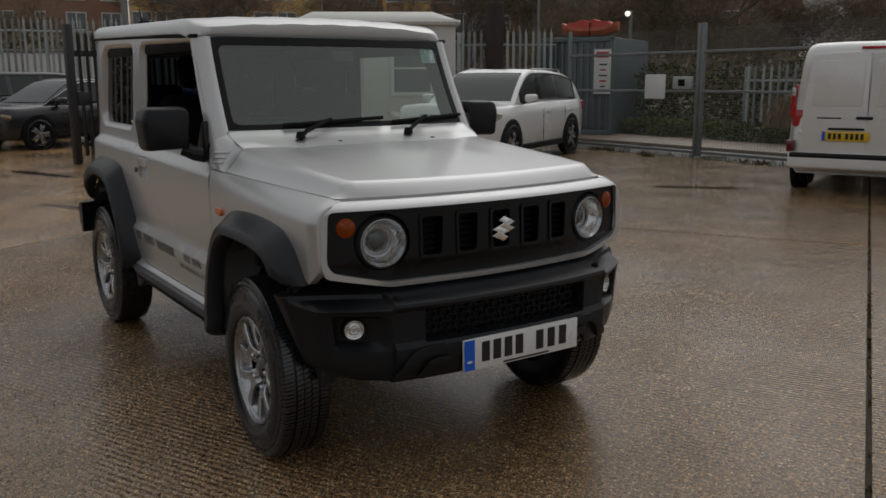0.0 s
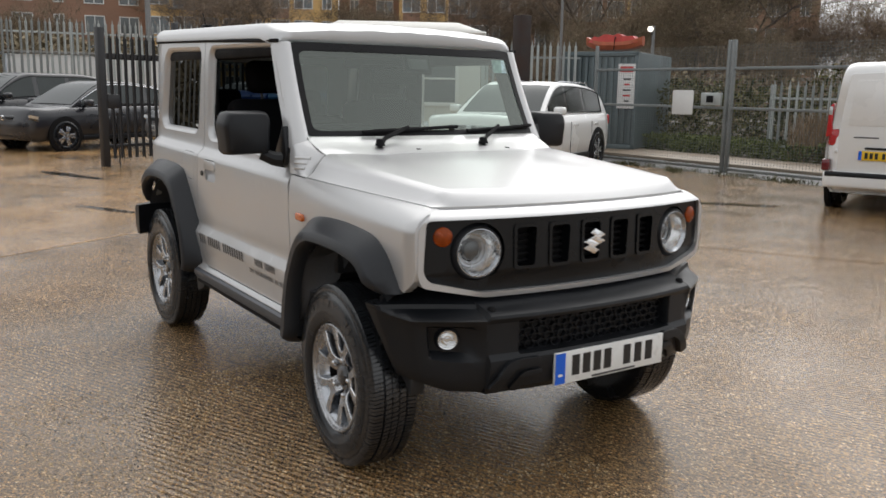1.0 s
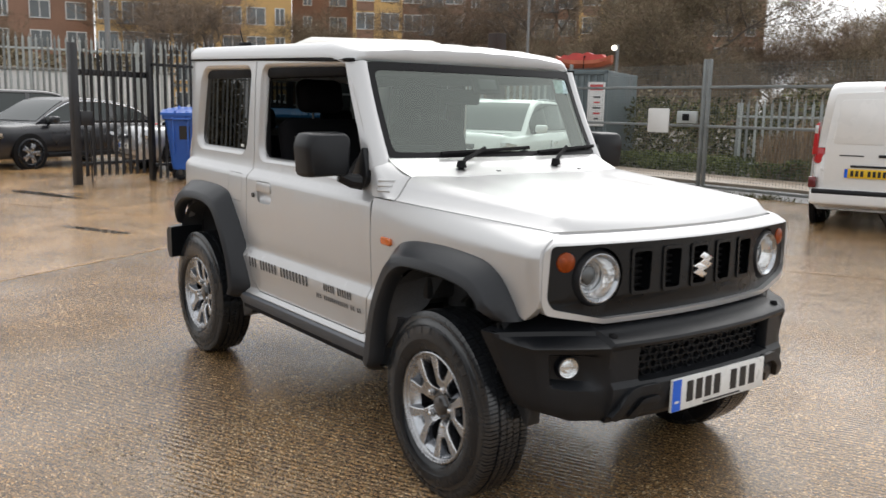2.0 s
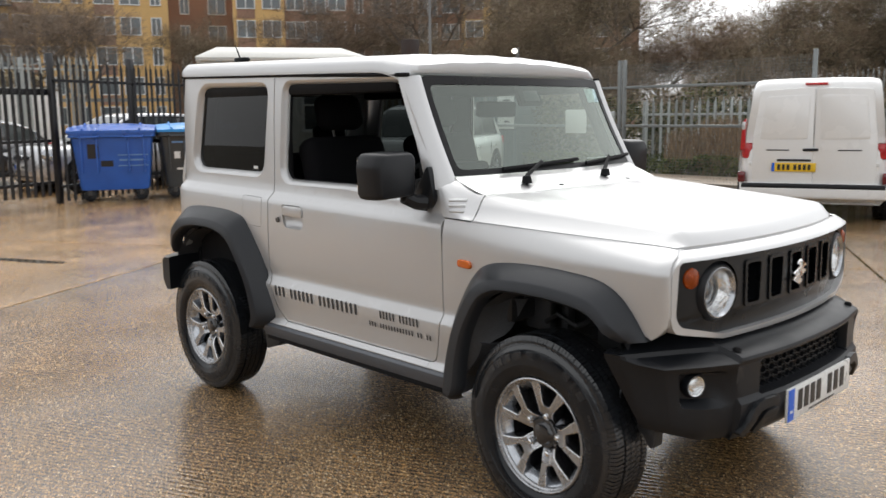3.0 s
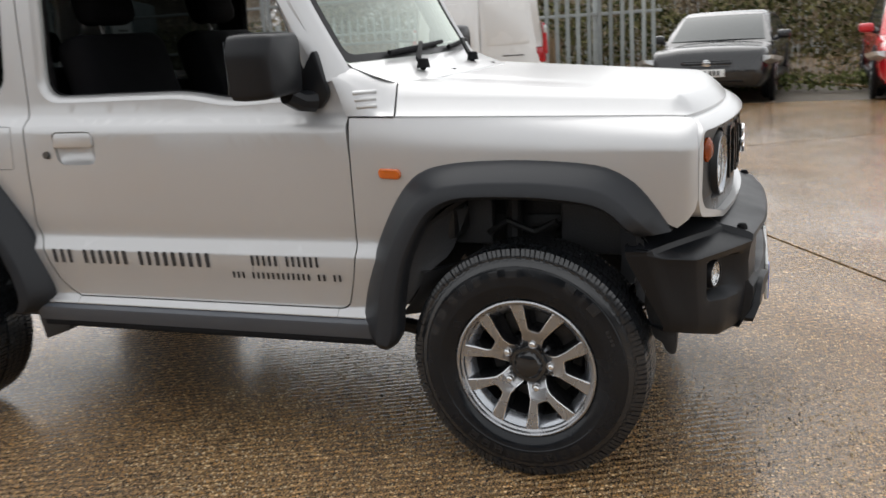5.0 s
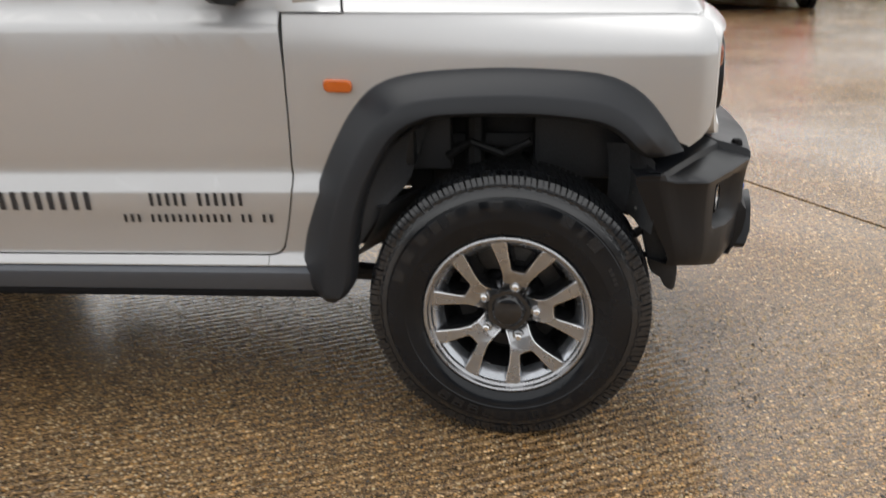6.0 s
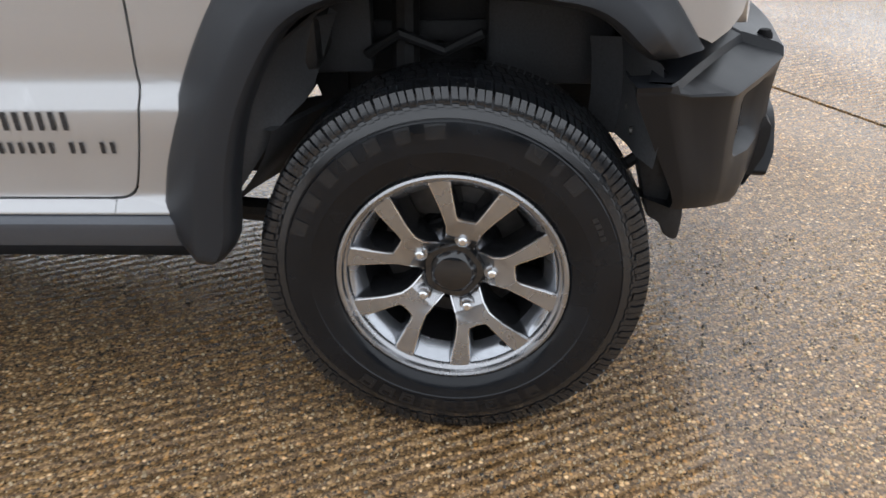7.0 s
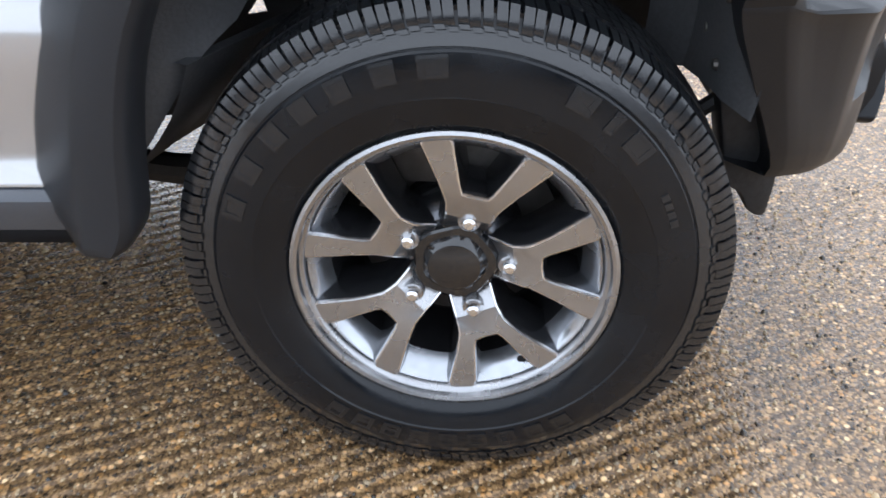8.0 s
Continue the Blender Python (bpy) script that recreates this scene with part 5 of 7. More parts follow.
        for k in range(11):
            f = k / 10
            y = 0.700 - 0.240 * f
            xt, zt = -0.300 + 0.085 * f, 0.588 - 0.022 * f
            xb, zb = interp([(0, -0.386), (0.8, -0.398), (1, -0.352)], f), interp([(0, 0.452), (0.8, 0.397), (1, 0.412)], f)
            row = [(xt - 0.014, s * y, zt + 0.003)]
            for j in range(7):
                g = j / 6
                row.append((xt + (xb - xt) * g + 0.012 * math.sin(math.pi * g), s * y, zt + (zb - zt) * g))
            rows.append(row + [(xb - 0.014, s * y, zb + 0.002)])
        part("lower_skirt", flip_out(grid(rows)), LINER, u, "lower liner panel with a slit above it")
    # inner skirt ahead of the tyre, with its fixings
    for s in (-1, 1):
        rows = []
        for k in range(9):
            t = k / 8
            x, z = 0.292 + 0.030 * t - 0.03 * t * t, 0.545 + 0.170 * t
            rows.append([(x + 0.030, s * 0.735, z - 0.01), (x + 0.006, s * 0.700, z), (x, s * 0.650, z), (x - 0.012, s * 0.585, z - 0.004), (x - 0.06, s * 0.545, z - 0.012)])
        part("front_skirt", flip_out(grid(rows)), LINER, u, "grey-black liner ahead of the tyre")
        for y, z in ((0.665, 0.575), (0.672, 0.655), (0.612, 0.60)):
            part("screw", moved(lathe([(0, -0.006), (0.006, -0.005), (0.008, 0.0)], 10, 'x'), pose(0.296, s * y, z)), STEEL, u)
        part("brace", tube([(0.24, s * 0.60, 0.44), (0.33, s * 0.62, 0.52)], 0.011, 8), UNDER, u)
    part("steering_rod", tube([(0.14, -0.56, 0.35), (0.14, 0.56, 0.35)], 0.016, 8), UNDER, u)
    part("steering_damper", tube([(0.20, -0.50, 0.46), (0.18, -0.30, 0.48)], 0.02, 8), UNDER, u)
    for s in (-1, 1):
        fl = [(0.296, 0.60), (0.330, 0.64), (0.384, 0.47), (0.402, 0.425), (0.397, 0.358), (0.370, 0.372), (0.362, 0.398), (0.338, 0.408), (0.316, 0.50)]
        part("front_flap", prism(rounded(fl, 0.015, 2), 'y', s * 0.60, s * 0.655, 0.006), UNDER, u, "black splash flap ahead of the wheel")
        part("mud_flap", prism([(-1.762, 0.40), (-1.606, 0.40), (-1.634, 0.335), (-1.740, 0.298)], 'y', s * 0.55, s * 0.70, 0.006), UNDER, u, "short mud flap")
    rows = []
    for v in (-0.80, -0.77, -0.70, -0.5, 0, 0.5, 0.70, 0.77, 0.80):
        o = 0.10 * max(0, (abs(v) - 0.70) / 0.10) ** 1.5
        rows.append([(-2.56 + o * 0.5, v, 0.675), (-2.66 + o, v, 0.672), (-2.685 + o, v, 0.655), (-2.685 + o, v, 0.55), (-2.65 + o, v, 0.50), (-2.54 + o * 0.3, v, 0.50)])
    part("rear_bumper", capped(rows), PLASTIC, car, "black plastic rear bumper")
    tail = [(-0.63, 0.68), (0.63, 0.68), (0.64, 1.10), (0.60, 1.595), (-0.60, 1.595), (-0.64, 1.10)]
    back = rounded([(-0.48, 1.16), (0.48, 1.16), (0.46, 1.53), (-0.46, 1.53)], 0.06, 4)
    tp = part("tailgate", sheet(tail, [back], lambda y, z: (-2.606 + 0.19 * max(0, z - 1.1), y, z), lambda c: (0.03, 0, 0), (-0.3, 0, 0.3), (0.9, 1.1), (-1, 0, 0)), PAINT, car, "silver tailgate")
    part("rear_window", sheet(back, [], lambda y, z: (-2.592 + 0.19 * max(0, z - 1.1), y, z), None, (), (), (-1, 0, 0)), PRIVACY, tp)


def side_writing(car):
    """Sign-writing on the doors as plain dark bars, one to a character."""
    for s in (-1,):
        g = thing_part("door_writing", car, "dark bars of writing along the door")
        def line(x0, x1, z0, z1, words, mat):
            n = sum(words) + len(words) - 1
            step = (x1 - x0) / n
            i = 0
            for wd in words:
                for k in range(wd):
                    xa = x0 + step * i
                    o = [(xa, z0), (xa + step * 0.42, z0), (xa + step * 0.42, z1), (xa, z1)]
                    bm = sheet(o, [], lambda a, b: (a, s * (side_y(a, b) + 0.0025), b), None, (), SIDE_CUTS, (0, s, 0))
                    part("bar", bm, mat, g)
                    i += 1
                i += 1
        line(-1.633, -1.000, 0.583, 0.630, (3, 6, 9), GREYINK)
        line(-0.866, -0.624, 0.594, 0.627, (5, 6), GREYINK)
        line(-0.940, -0.556, 0.551, 0.572, (3, 12, 2, 2), GREYINK)


def silver_car():
    car = thing("off_road_car", "small silver boxy off-road car with black wheel-arch extensions, wet from rain", "car")
    for s in (-1, 1):
        car_side(car, s)
        flare("front_flare", car, s, [(-0.466, 0.358), (-0.490, 0.386), (-0.505, 0.430), (-0.497, 0.478), (-0.479, 0.556), (-0.441, 0.666), (-0.393, 0.764), (-0.345, 0.835), (-0.288, 0.882), (-0.197, 0.904), (-0.055, 0.911), (0.066, 0.908), (0.205, 0.894), (0.280, 0.860), (0.332, 0.808), (0.390, 0.722)],
              [(-0.424, 0.354), (-0.396, 0.384), (-0.378, 0.415), (-0.371, 0.450), (-0.359, 0.535), (-0.329, 0.643), (-0.271, 0.749), (-0.224, 0.794), (-0.160, 0.817), (-0.072, 0.821), (0.010, 0.820), (0.080, 0.817), (0.185, 0.803), (0.237, 0.781), (0.277, 0.744), (0.312, 0.712)], "dark grey plastic front arch extension")
        flare("rear_flare", car, s, [(-1.742, 0.398), (-1.695, 0.425), (-1.664, 0.470), (-1.687, 0.582), (-1.731, 0.70), (-1.808, 0.822), (-1.890, 0.922), (-1.970, 0.950), (-2.10, 0.962), (-2.34, 0.962), (-2.50, 0.925), (-2.655, 0.765)],
              [(-1.790, 0.396), (-1.766, 0.43), (-1.752, 0.475), (-1.777, 0.58), (-1.822, 0.667), (-1.885, 0.750), (-1.945, 0.815), (-2.01, 0.848), (-2.12, 0.868), (-2.32, 0.862), (-2.45, 0.815), (-2.585, 0.690)], "dark grey plastic rear arch extension")
        door_mirror(car, s)
    hood(car)
    nose(car)
    front_bumper(car)
    roof(car)
    windscreen(car)
    interior(car)
    underside(car)
    side_writing(car)
    w = wheel()
    w.parent = car
    w["label"] = "wheel with dark alloy rim and chunky tyre"
    places = [pose(0, -0.660, 0.339, 0, 0, -3.0), pose(-2.25, -0.660, 0.339, 0, 20, 0), pose(0, 0.660, 0.339, 0, 0, 177), pose(-2.25, 0.660, 0.339, 0, 0, 180)]
    w.matrix_basis = places[0]
    for m in places[1:]:
        copy_thing(w, m)
    return car


silver_car()

# ---- ground ----
EARTH = surf("wet_earth", (0.075, 0.062, 0.042), 0.75, var=0.4, scale=0.6, fine=14, bump=0.5)
ASPHALT = surf("wet_asphalt", (0.060, 0.060, 0.060), 0.35, var=0.3, scale=0.8, fine=180, bump=0.4, rvar=0.15)
PATH_TAN = surf("tan_path", (0.24, 0.19, 0.14), 0.5, var=0.25, scale=1.2, fine=60, bump=0.3)
KERB = surf("kerb_concrete", (0.22, 0.21, 0.19), 0.6, var=0.2, scale=3, bump=0.3)
tagged(part("ground", box(-400, 400, -400, 400, -0.60, -0.035), EARTH), "dark wet earth round the yard", "ground", kind="structure")
tagged(part("road", box(-60, -3.6, 10.35, 12.0, -0.034, -0.012), ASPHALT), "wet grey road beyond the gates", "road", kind="structure")
tagged(part("path", box(-60, -3.6, 12.05, 13.9, -0.034, 0.045, 0.01), PATH_TAN), "pale tan path edged by a kerb", "path", kind="structure")
yard = thing("yard", "wet brown concrete yard cast in large bays", "ground", kind="structure")
UX, VX = Vector((0.4987, -0.8668)), Vector((0.8668, 0.4987))
O2 = Vector((1.52, 0.81))


def clip_half(poly, n, d):
    """Keeps the side n.p <= d of a flat polygon."""
    out = []
    for i in range(len(poly)):
        a, b = poly[i], poly[(i + 1) % len(poly)]
        da, db = n.dot(a) - d, n.dot(b) - d
        if da <= 0:
            out.append(a)
        if (da < 0) != (db < 0) and abs(da - db) > 1e-9:
            out.append(a + (b - a) * (da / (da - db)))
    return out


for iv in range(-5, 4):
    for iu in range(-4, 4):
        g = 0.011
        v0, v1 = iv * 6.6 + g, (iv + 1) * 6.6 - g
        u0, u1 = -4.92 + iu * 9.0 + g, -4.92 + (iu + 1) * 9.0 - g
        poly = [O2 + UX * u + VX * v for u, v in ((u0, v0), (u1, v0), (u1, v1), (u0, v1))]
        for n, d in ((Vector((0, 1)), 10.3 if iv < 1 else 60), (Vector((-1, 0)), 24), (Vector((1, 0)), 24), (Vector((0, -1)), 16)):
            poly = clip_half(poly, n, d) if len(poly) > 2 else []
        if len(poly) < 3:
            continue
        bm = prism([tuple(p) for p in poly], 'z', -0.034, 0.0, 0.0012, 1)
        # far left bays carry the sky's reflection in their base colour
        part("slab", bm, CONCRETE_SHEEN if iv <= -2 else CONCRETE, yard)
rng = random.Random(4)


def tuft(vs, fs, x, y, z, h, n, spread):
    for _ in range(n):
        a, r = rng.uniform(0, 6.28), rng.uniform(0, spread)
        bx, by = x + r * math.cos(a), y + r * math.sin(a)
        hh = h * rng.uniform(0.5, 1.1)
        lx, ly = rng.gauss(0, hh * 0.45), rng.gauss(0, hh * 0.45)
        w = 0.004
        ca, sa = math.cos(a) * w, math.sin(a) * w
        k = len(vs)
        vs += [(bx - ca, by - sa, z), (bx + ca, by + sa, z), (bx + lx * 0.5 + ca * 0.7, by + ly * 0.5 + sa * 0.7, z + hh * 0.6), (bx + lx, by + ly, z + hh)]
        fs += [(k, k + 1, k + 2), (k, k + 2, k + 3)]


GRASS = surf("winter_grass", (0.055, 0.075, 0.018), 0.6, var=0.5, scale=6, bump=0.0, random_by="island", tint=(0.13, 0.12, 0.045))
vs, fs = [], []
for k in range(150):
    t = rng.uniform(-7.5, 0.6)
    if rng.random() < 0.45 + 0.4 * math.sin(t * 2.1):
        p = O2 + UX * t + VX * rng.uniform(-0.012, 0.012)
        tuft(vs, fs, p.x, p.y, -0.02, 0.028, 10, 0.018)
for k in range(60):
    tuft(vs, fs, rng.uniform(-10, -4), 10.32 + rng.gauss(0, 0.06), -0.03, 0.12, 14, 0.12)
for x, y in ((-7.95, 9.9), (-5.93, 10.25), (-9.2, 10.2)):
    for k in range(5):
        tuft(vs, fs, x + rng.gauss(0, 0.15), y + rng.gauss(0, 0.04), -0.02, 0.13, 30, 0.10)
tagged(part("joint_grass", mesh_of(vs, fs), GRASS), "moss and short grass growing in the slab joints", "grass", kind="stuff")

# standing water in shallow hollows
PUDDLE = surf("puddle_water", (0.070, 0.054, 0.040), 0.09, var=0.2, scale=2, bump=0.0, rvar=0.01)
for x, y, a, lx, ly, sd in ((-4.40, 7.05, 42, 0.62, 0.13, 1), (-11.4, 0.4, 20, 0.9, 0.12, 3), (-7.3, 0.05, 25, 0.5, 0.07, 4)):
    pts = []
    for k in range(40):
        q = 2 * math.pi * k / 40
        m = 1 + 0.35 * noise.noise(Vector((2 * math.cos(q), 2 * math.sin(q), sd * 3.7))) + 0.12 * noise.noise(Vector((6 * math.cos(q), 6 * math.sin(q), sd)))
        u, v = lx * m * math.cos(q), ly * m * math.sin(q)
        ca, sa = math.cos(radians(a)), math.sin(radians(a))
        pts.append((x + u * ca - v * sa, y + u * sa + v * ca))
    tagged(part("puddle", prism(pts, 'z', -0.002, 0.0015), PUDDLE), "shallow still puddle on the wet concrete", "puddle", "puddles in the yard")

# loose stone set in the concrete round the near wheel
GRAVEL = surf("gravel", (0.135, 0.094, 0.054), 0.22, var=0.85, scale=3, fine=400, bump=0.2, random_by="island", tint=(0.58, 0.43, 0.24), rvar=0.14, spec=0.8)
V, F = [], []
for k in range(26000):
    x, y = rng.uniform(-1.25, 1.25), rng.uniform(-1.72, 0.10)
    a = 0.0017 + 0.0036 * rng.random() ** 2.6
    if rng.random() < 0.04:
        a *= 1.6
    # stones stand along the tamped ridges rather than in the furrows
    if math.sin((y * math.cos(radians(25)) - x * math.sin(radians(25))) * 200 + 2.0 * math.sin(x * 5) * math.sin(y * 4)) < -0.55:
        a *= 0.6
    e, th, h = rng.uniform(0.55, 1.0), rng.uniform(0, 3.14), a * rng.uniform(0.35, 0.8)
    c, s = math.cos(th), math.sin(th)
    k0 = len(V)
    for j in range(5):
        q = math.pi * 0.4 * j + rng.uniform(-0.35, 0.35)
        px, py = a * math.cos(q), a * e * math.sin(q)
        V.append((x + c * px - s * py, y + s * px + c * py, -0.0005))
    tx, ty = rng.gauss(0, 0.16), rng.gauss(0, 0.16)
    for j in range(5):
        b = V[k0 + j]
        V.append((x + (b[0] - x) * 0.62, y + (b[1] - y) * 0.62, h * (1 + tx * (b[0] - x) / a + ty * (b[1] - y) / a)))
    F += [(k0 + j, k0 + (j + 1) % 5, k0 + 5 + (j + 1) % 5, k0 + 5 + j) for j in range(5)] + [tuple(k0 + 5 + j for j in range(5))]
me = bpy.data.meshes.new("gravel")
me.from_pydata(V, [], F)
me.materials.append(GRAVEL)
for f in me.polygons:
    f.use_smooth = True
tagged(new("gravel", me), "tan, orange and grey gravel exposed in the wet concrete", "gravel", kind="stuff")

# ---- fences ----


def pale_mesh(h, w=0.065):
    """One W-section steel pale with a three-pointed top."""
    prof = [(-w / 2, 0.012), (-w / 2 + 0.010, 0.0), (-0.010, 0.010), (0.0, 0.016), (0.010, 0.010), (w / 2 - 0.010, 0.0), (w / 2, 0.012)]
    tops = [h - 0.13, h - 0.10, h - 0.03, h, h - 0.03, h - 0.10, h - 0.13]
    rows = [[(x, -y, 0) for x, y in prof], [(x, -y, h - 0.16) for x, y in prof], [(x * (0.55 if abs(x) < w / 2 - 0.001 else 1.1), -y, z) for (x, y), z in zip(prof, tops)]]
    bm = grid(rows)
    ret = bmesh.ops.extrude_face_region(bm, geom=bm.faces[:], use_keep_orig=True)
    for v in ret["geom"]:
        if isinstance(v, bmesh.types.BMVert):
            v.co.y += 0.003
    me = bpy.data.meshes.new("pale")
    flip_out(bm).to_mesh(me)
    bm.free()
    return me


def fence(label, p0, p1, h, material, pitch=0.155, joined=False, posts=2.75, name="palisade_fence", base=-0.02, post_h=None):
    p0, p1 = Vector((*p0, 0)), Vector((*p1, 0))
    d = p1 - p0
    L = d.length
    f = thing(name, label, "fence", at=pose(p0.x, p0.y, base, 0, 0, math.degrees(math.atan2(d.y, d.x))))
    me = pale_mesh(h - 0.05)
    me.materials.append(material)
    n = int(L / pitch)
    if joined:
        bm = bmesh.new()
        for i in range(n):
            bm.from_mesh(me)
            bm.verts.ensure_lookup_table()
            for v in bm.verts[-len(me.vertices):]:
                v.co += Vector(((i + 0.5) * pitch, -0.03, 0.05))
        tagged(part("paling", bm, material, f, "pointed steel pales"), kind="stuff")
    else:
        for i in range(n):
            o = new("pale", me)
            o.parent = f
            o.matrix_basis = pose((i + 0.5) * pitch + rng.gauss(0, 0.004), -0.03, 0.05, 0, rng.gauss(0, 0.35), 0)
    for z in (0.28, h - 0.42):
        part("rail", box(0, L, -0.024, 0.024, z, z + 0.05, 0.004), material, f)
    for i in range(int(L / posts) + 1):
        x = min(L, i * posts)
        part("post", box(x - 0.05, x + 0.05, 0.026, 0.11, 0, (post_h or h - 0.10), 0.006), material, f)
    return f


fence("galvanised steel palisade fence behind parked cars", (-24.2, -11.0), (-22.6, 7.5), 3.15, GALV)
fence("galvanised palisade fence beside the cabin", (-14.6, 10.5), (-13.35, 12.5), 2.62, GALV)
fence("low galvanised palisade fence behind the van", (-4.4, 10.55), (-0.75, 11.5), 1.80, GALV, 0.17)
fence("dark distant palisade fence", (-9.5, 24.0), (8, 22.0), 2.6, GALV_JOINED, joined=True)
fence("low palisade fence beyond the road", (-9.4, 14.6), (-4.4, 14.7), 1.75, GALV, 0.19)
fence("black painted steel palisade fence beside the bins", (-13.0, 2.6), (-14.6, 6.2), 2.45, BLACKSTEEL, 0.16, posts=1.9, post_h=2.5)

# open black gate leaf
gate = thing("yard_gate", "open black steel palisade gate leaf with a lock box", "gate", at=pose(-12.75, 1.22, 0, 0, 0, math.degrees(math.atan2(1.25, -0.45))))
part("gate_post", box(-0.06, 0.06, -0.06, 0.06, 0, 2.32, 0.008), BLACKSTEEL, gate, "square black post")
pm = pale_mesh(2.14)
pm.materials.append(BLACKSTEEL)
for i in range(10):
    o = new("pale", pm)
    o.parent = gate
    o.matrix_basis = pose(0.16 + 0.142 * i, -0.03, 0.13)
for z in (0.32, 1.02, 1.80):
    part("rail", box(0.06, 1.52, -0.024, 0.024, z, z + (0.10 if z > 1.5 else 0.05), 0.004), BLACKSTEEL, gate)
part("lock_box", box(0.07, 0.30, -0.05, 0.05, 0.98, 1.22, 0.01), BLACKSTEEL, gate, "black lock box")
part("drop_bolt", tube([(0.30, 0.04, 0.0), (0.30, 0.04, 0.9)], 0.012, 6), BLACKSTEEL, gate)

# mesh gates
MESHWIRE = surf("mesh_wire", (0.16, 0.175, 0.17), 0.5, 0.3, var=0.2, bump=0.0)
GATESTEEL = surf("weathered_gate_steel", (0.20, 0.215, 0.215), 0.5, 0.3, var=0.25, scale=4, fine=60, bump=0.1)
SIGNWHITE = surf("sign_white", (0.70, 0.70, 0.69), 0.45, var=0.06, scale=4, bump=0.02)


def mesh_gate(x0, x1, y, h, label):
    g = thing("mesh_gate", label, "gate", "wire mesh gates")
    for x in (x0, x1):
        part("stile", box(x - 0.028, x + 0.028, y - 0.03, y + 0.03, 0.04, h + 0.22, 0.006), GATESTEEL, g)
    for z in (0.10, 1.16, h - 0.26):
        part("rail", box(x0 + 0.028, x1 - 0.028, y - 0.025, y + 0.025, z - 0.024, z + 0.024, 0.006), GATESTEEL, g)
    V, F = [], []
    def wire(a, b, r=0.0024):
        k = len(V)
        dx = 1 if abs(b[2] - a[2]) > abs(b[0] - a[0]) else 0
        for p in (a, b):
            for q in range(3):
                c, s = math.cos(2.1 * q) * r, math.sin(2.1 * q) * r
                V.append((p[0] + c, p[1] + s, p[2]) if dx else (p[0], p[1] + s, p[2] + c))
        F.extend([(k, k + 1, k + 4, k + 3), (k + 1, k + 2, k + 5, k + 4), (k + 2, k, k + 3, k + 5)])
    x = x0
    while x < x1:
        wire((x, y, 0.1), (x, y, h + 0.15))
        x += 0.060
    z = 0.1
    while z < h + 0.15:
        wire((x0, y, z), (x1, y, z))
        z += 0.045
    tagged(part("wire_mesh", mesh_of(V, F), MESHWIRE, g, "welded wire mesh"), kind="stuff")
    return g


g1 = mesh_gate(-10.55, -7.25, 10.42, 2.10, "galvanised wire mesh gate leaf with a lock box")
part("lock_plate", box(-7.75, -7.32, 10.34, 10.40, 1.20, 1.42, 0.01), GALV, g1, "gate lock plate")
part("lock_hole", box(-7.62, -7.47, 10.33, 10.336, 1.25, 1.37, 0.005), DARKIN, g1)
mesh_gate(-7.15, -3.75, 10.42, 2.10, "galvanised wire mesh gate leaf")
sg = thing("notice", "blank white notice fixed to the mesh gate", "sign")
part("board", prism(rounded([(-8.42, 1.02), (-7.94, 1.02), (-7.94, 1.46), (-8.42, 1.46)], 0.03, 3), 'y', 10.355, 10.375, 0.004), SIGNWHITE, sg)

# ---- steel container with notice and boat ----
CONTAINER = surf("blue_grey_steel", (0.105, 0.135, 0.145), 0.5, 0.1, var=0.25, scale=1.5, fine=20, bump=0.1)
ct = thing("container", "blue-grey painted steel container", "container", at=pose(-13.02, 12.83, 0, 0, 0, 28))
part("shell", box(-0.9, 0.95, 0.06, 3.2, 0.05, 2.36, 0.02), CONTAINER, ct)
for i in range(11):
    part("corrugation", box(-0.86 + 0.165 * i, -0.79 + 0.165 * i, 0.0, 0.06, 0.18, 2.24, 0.012), CONTAINER, ct)
for z in (0.05, 2.26):
    part("edge_beam", box(-0.92, 0.97, -0.02, 0.06, z, z + 0.11, 0.01), CONTAINER, ct)
for x in (-0.92, 0.87):
    part("corner_post", box(x, x + 0.1, -0.02, 0.06, 0.05, 2.36, 0.01), CONTAINER, ct)
nt_ = thing("warning_notice", "tall white notice with red heading and dark bars", "sign", at=pose(-12.75, 12.96, 0, 0, 0, 28))
part("board", box(0.20, 0.62, -0.04, -0.025, 1.02, 2.08, 0.004), SIGNWHITE, nt_)
REDINK = surf("red_ink", (0.55, 0.05, 0.05), 0.5, var=0.1, bump=0.0)
part("heading", box(0.25, 0.57, -0.043, -0.0405, 1.88, 2.02), REDINK, nt_)
for i, w in enumerate((0.18, 0.14, 0.2, 0.17, 0.12)):
    part("bar", box(0.43 - w / 2, 0.43 + w / 2, -0.043, -0.0405, 1.70 - 0.13 * i, 1.74 - 0.13 * i), REDINK if i % 2 else GREYINK, nt_)
REDPAINT = surf("faded_red", (0.42, 0.035, 0.025), 0.45, var=0.3, scale=5, bump=0.05)
ORANGE = surf("faded_orange", (0.40, 0.10, 0.045), 0.5, var=0.3, scale=5, bump=0.05)
bt = thing("boat", "small red and orange boat stored on the container roof", "boat", at=pose(-13.05, 13.35, 2.36, 0, 0, 28) @ Matrix.Diagonal((0.74, 0.9, 0.95, 1)))
rows = []
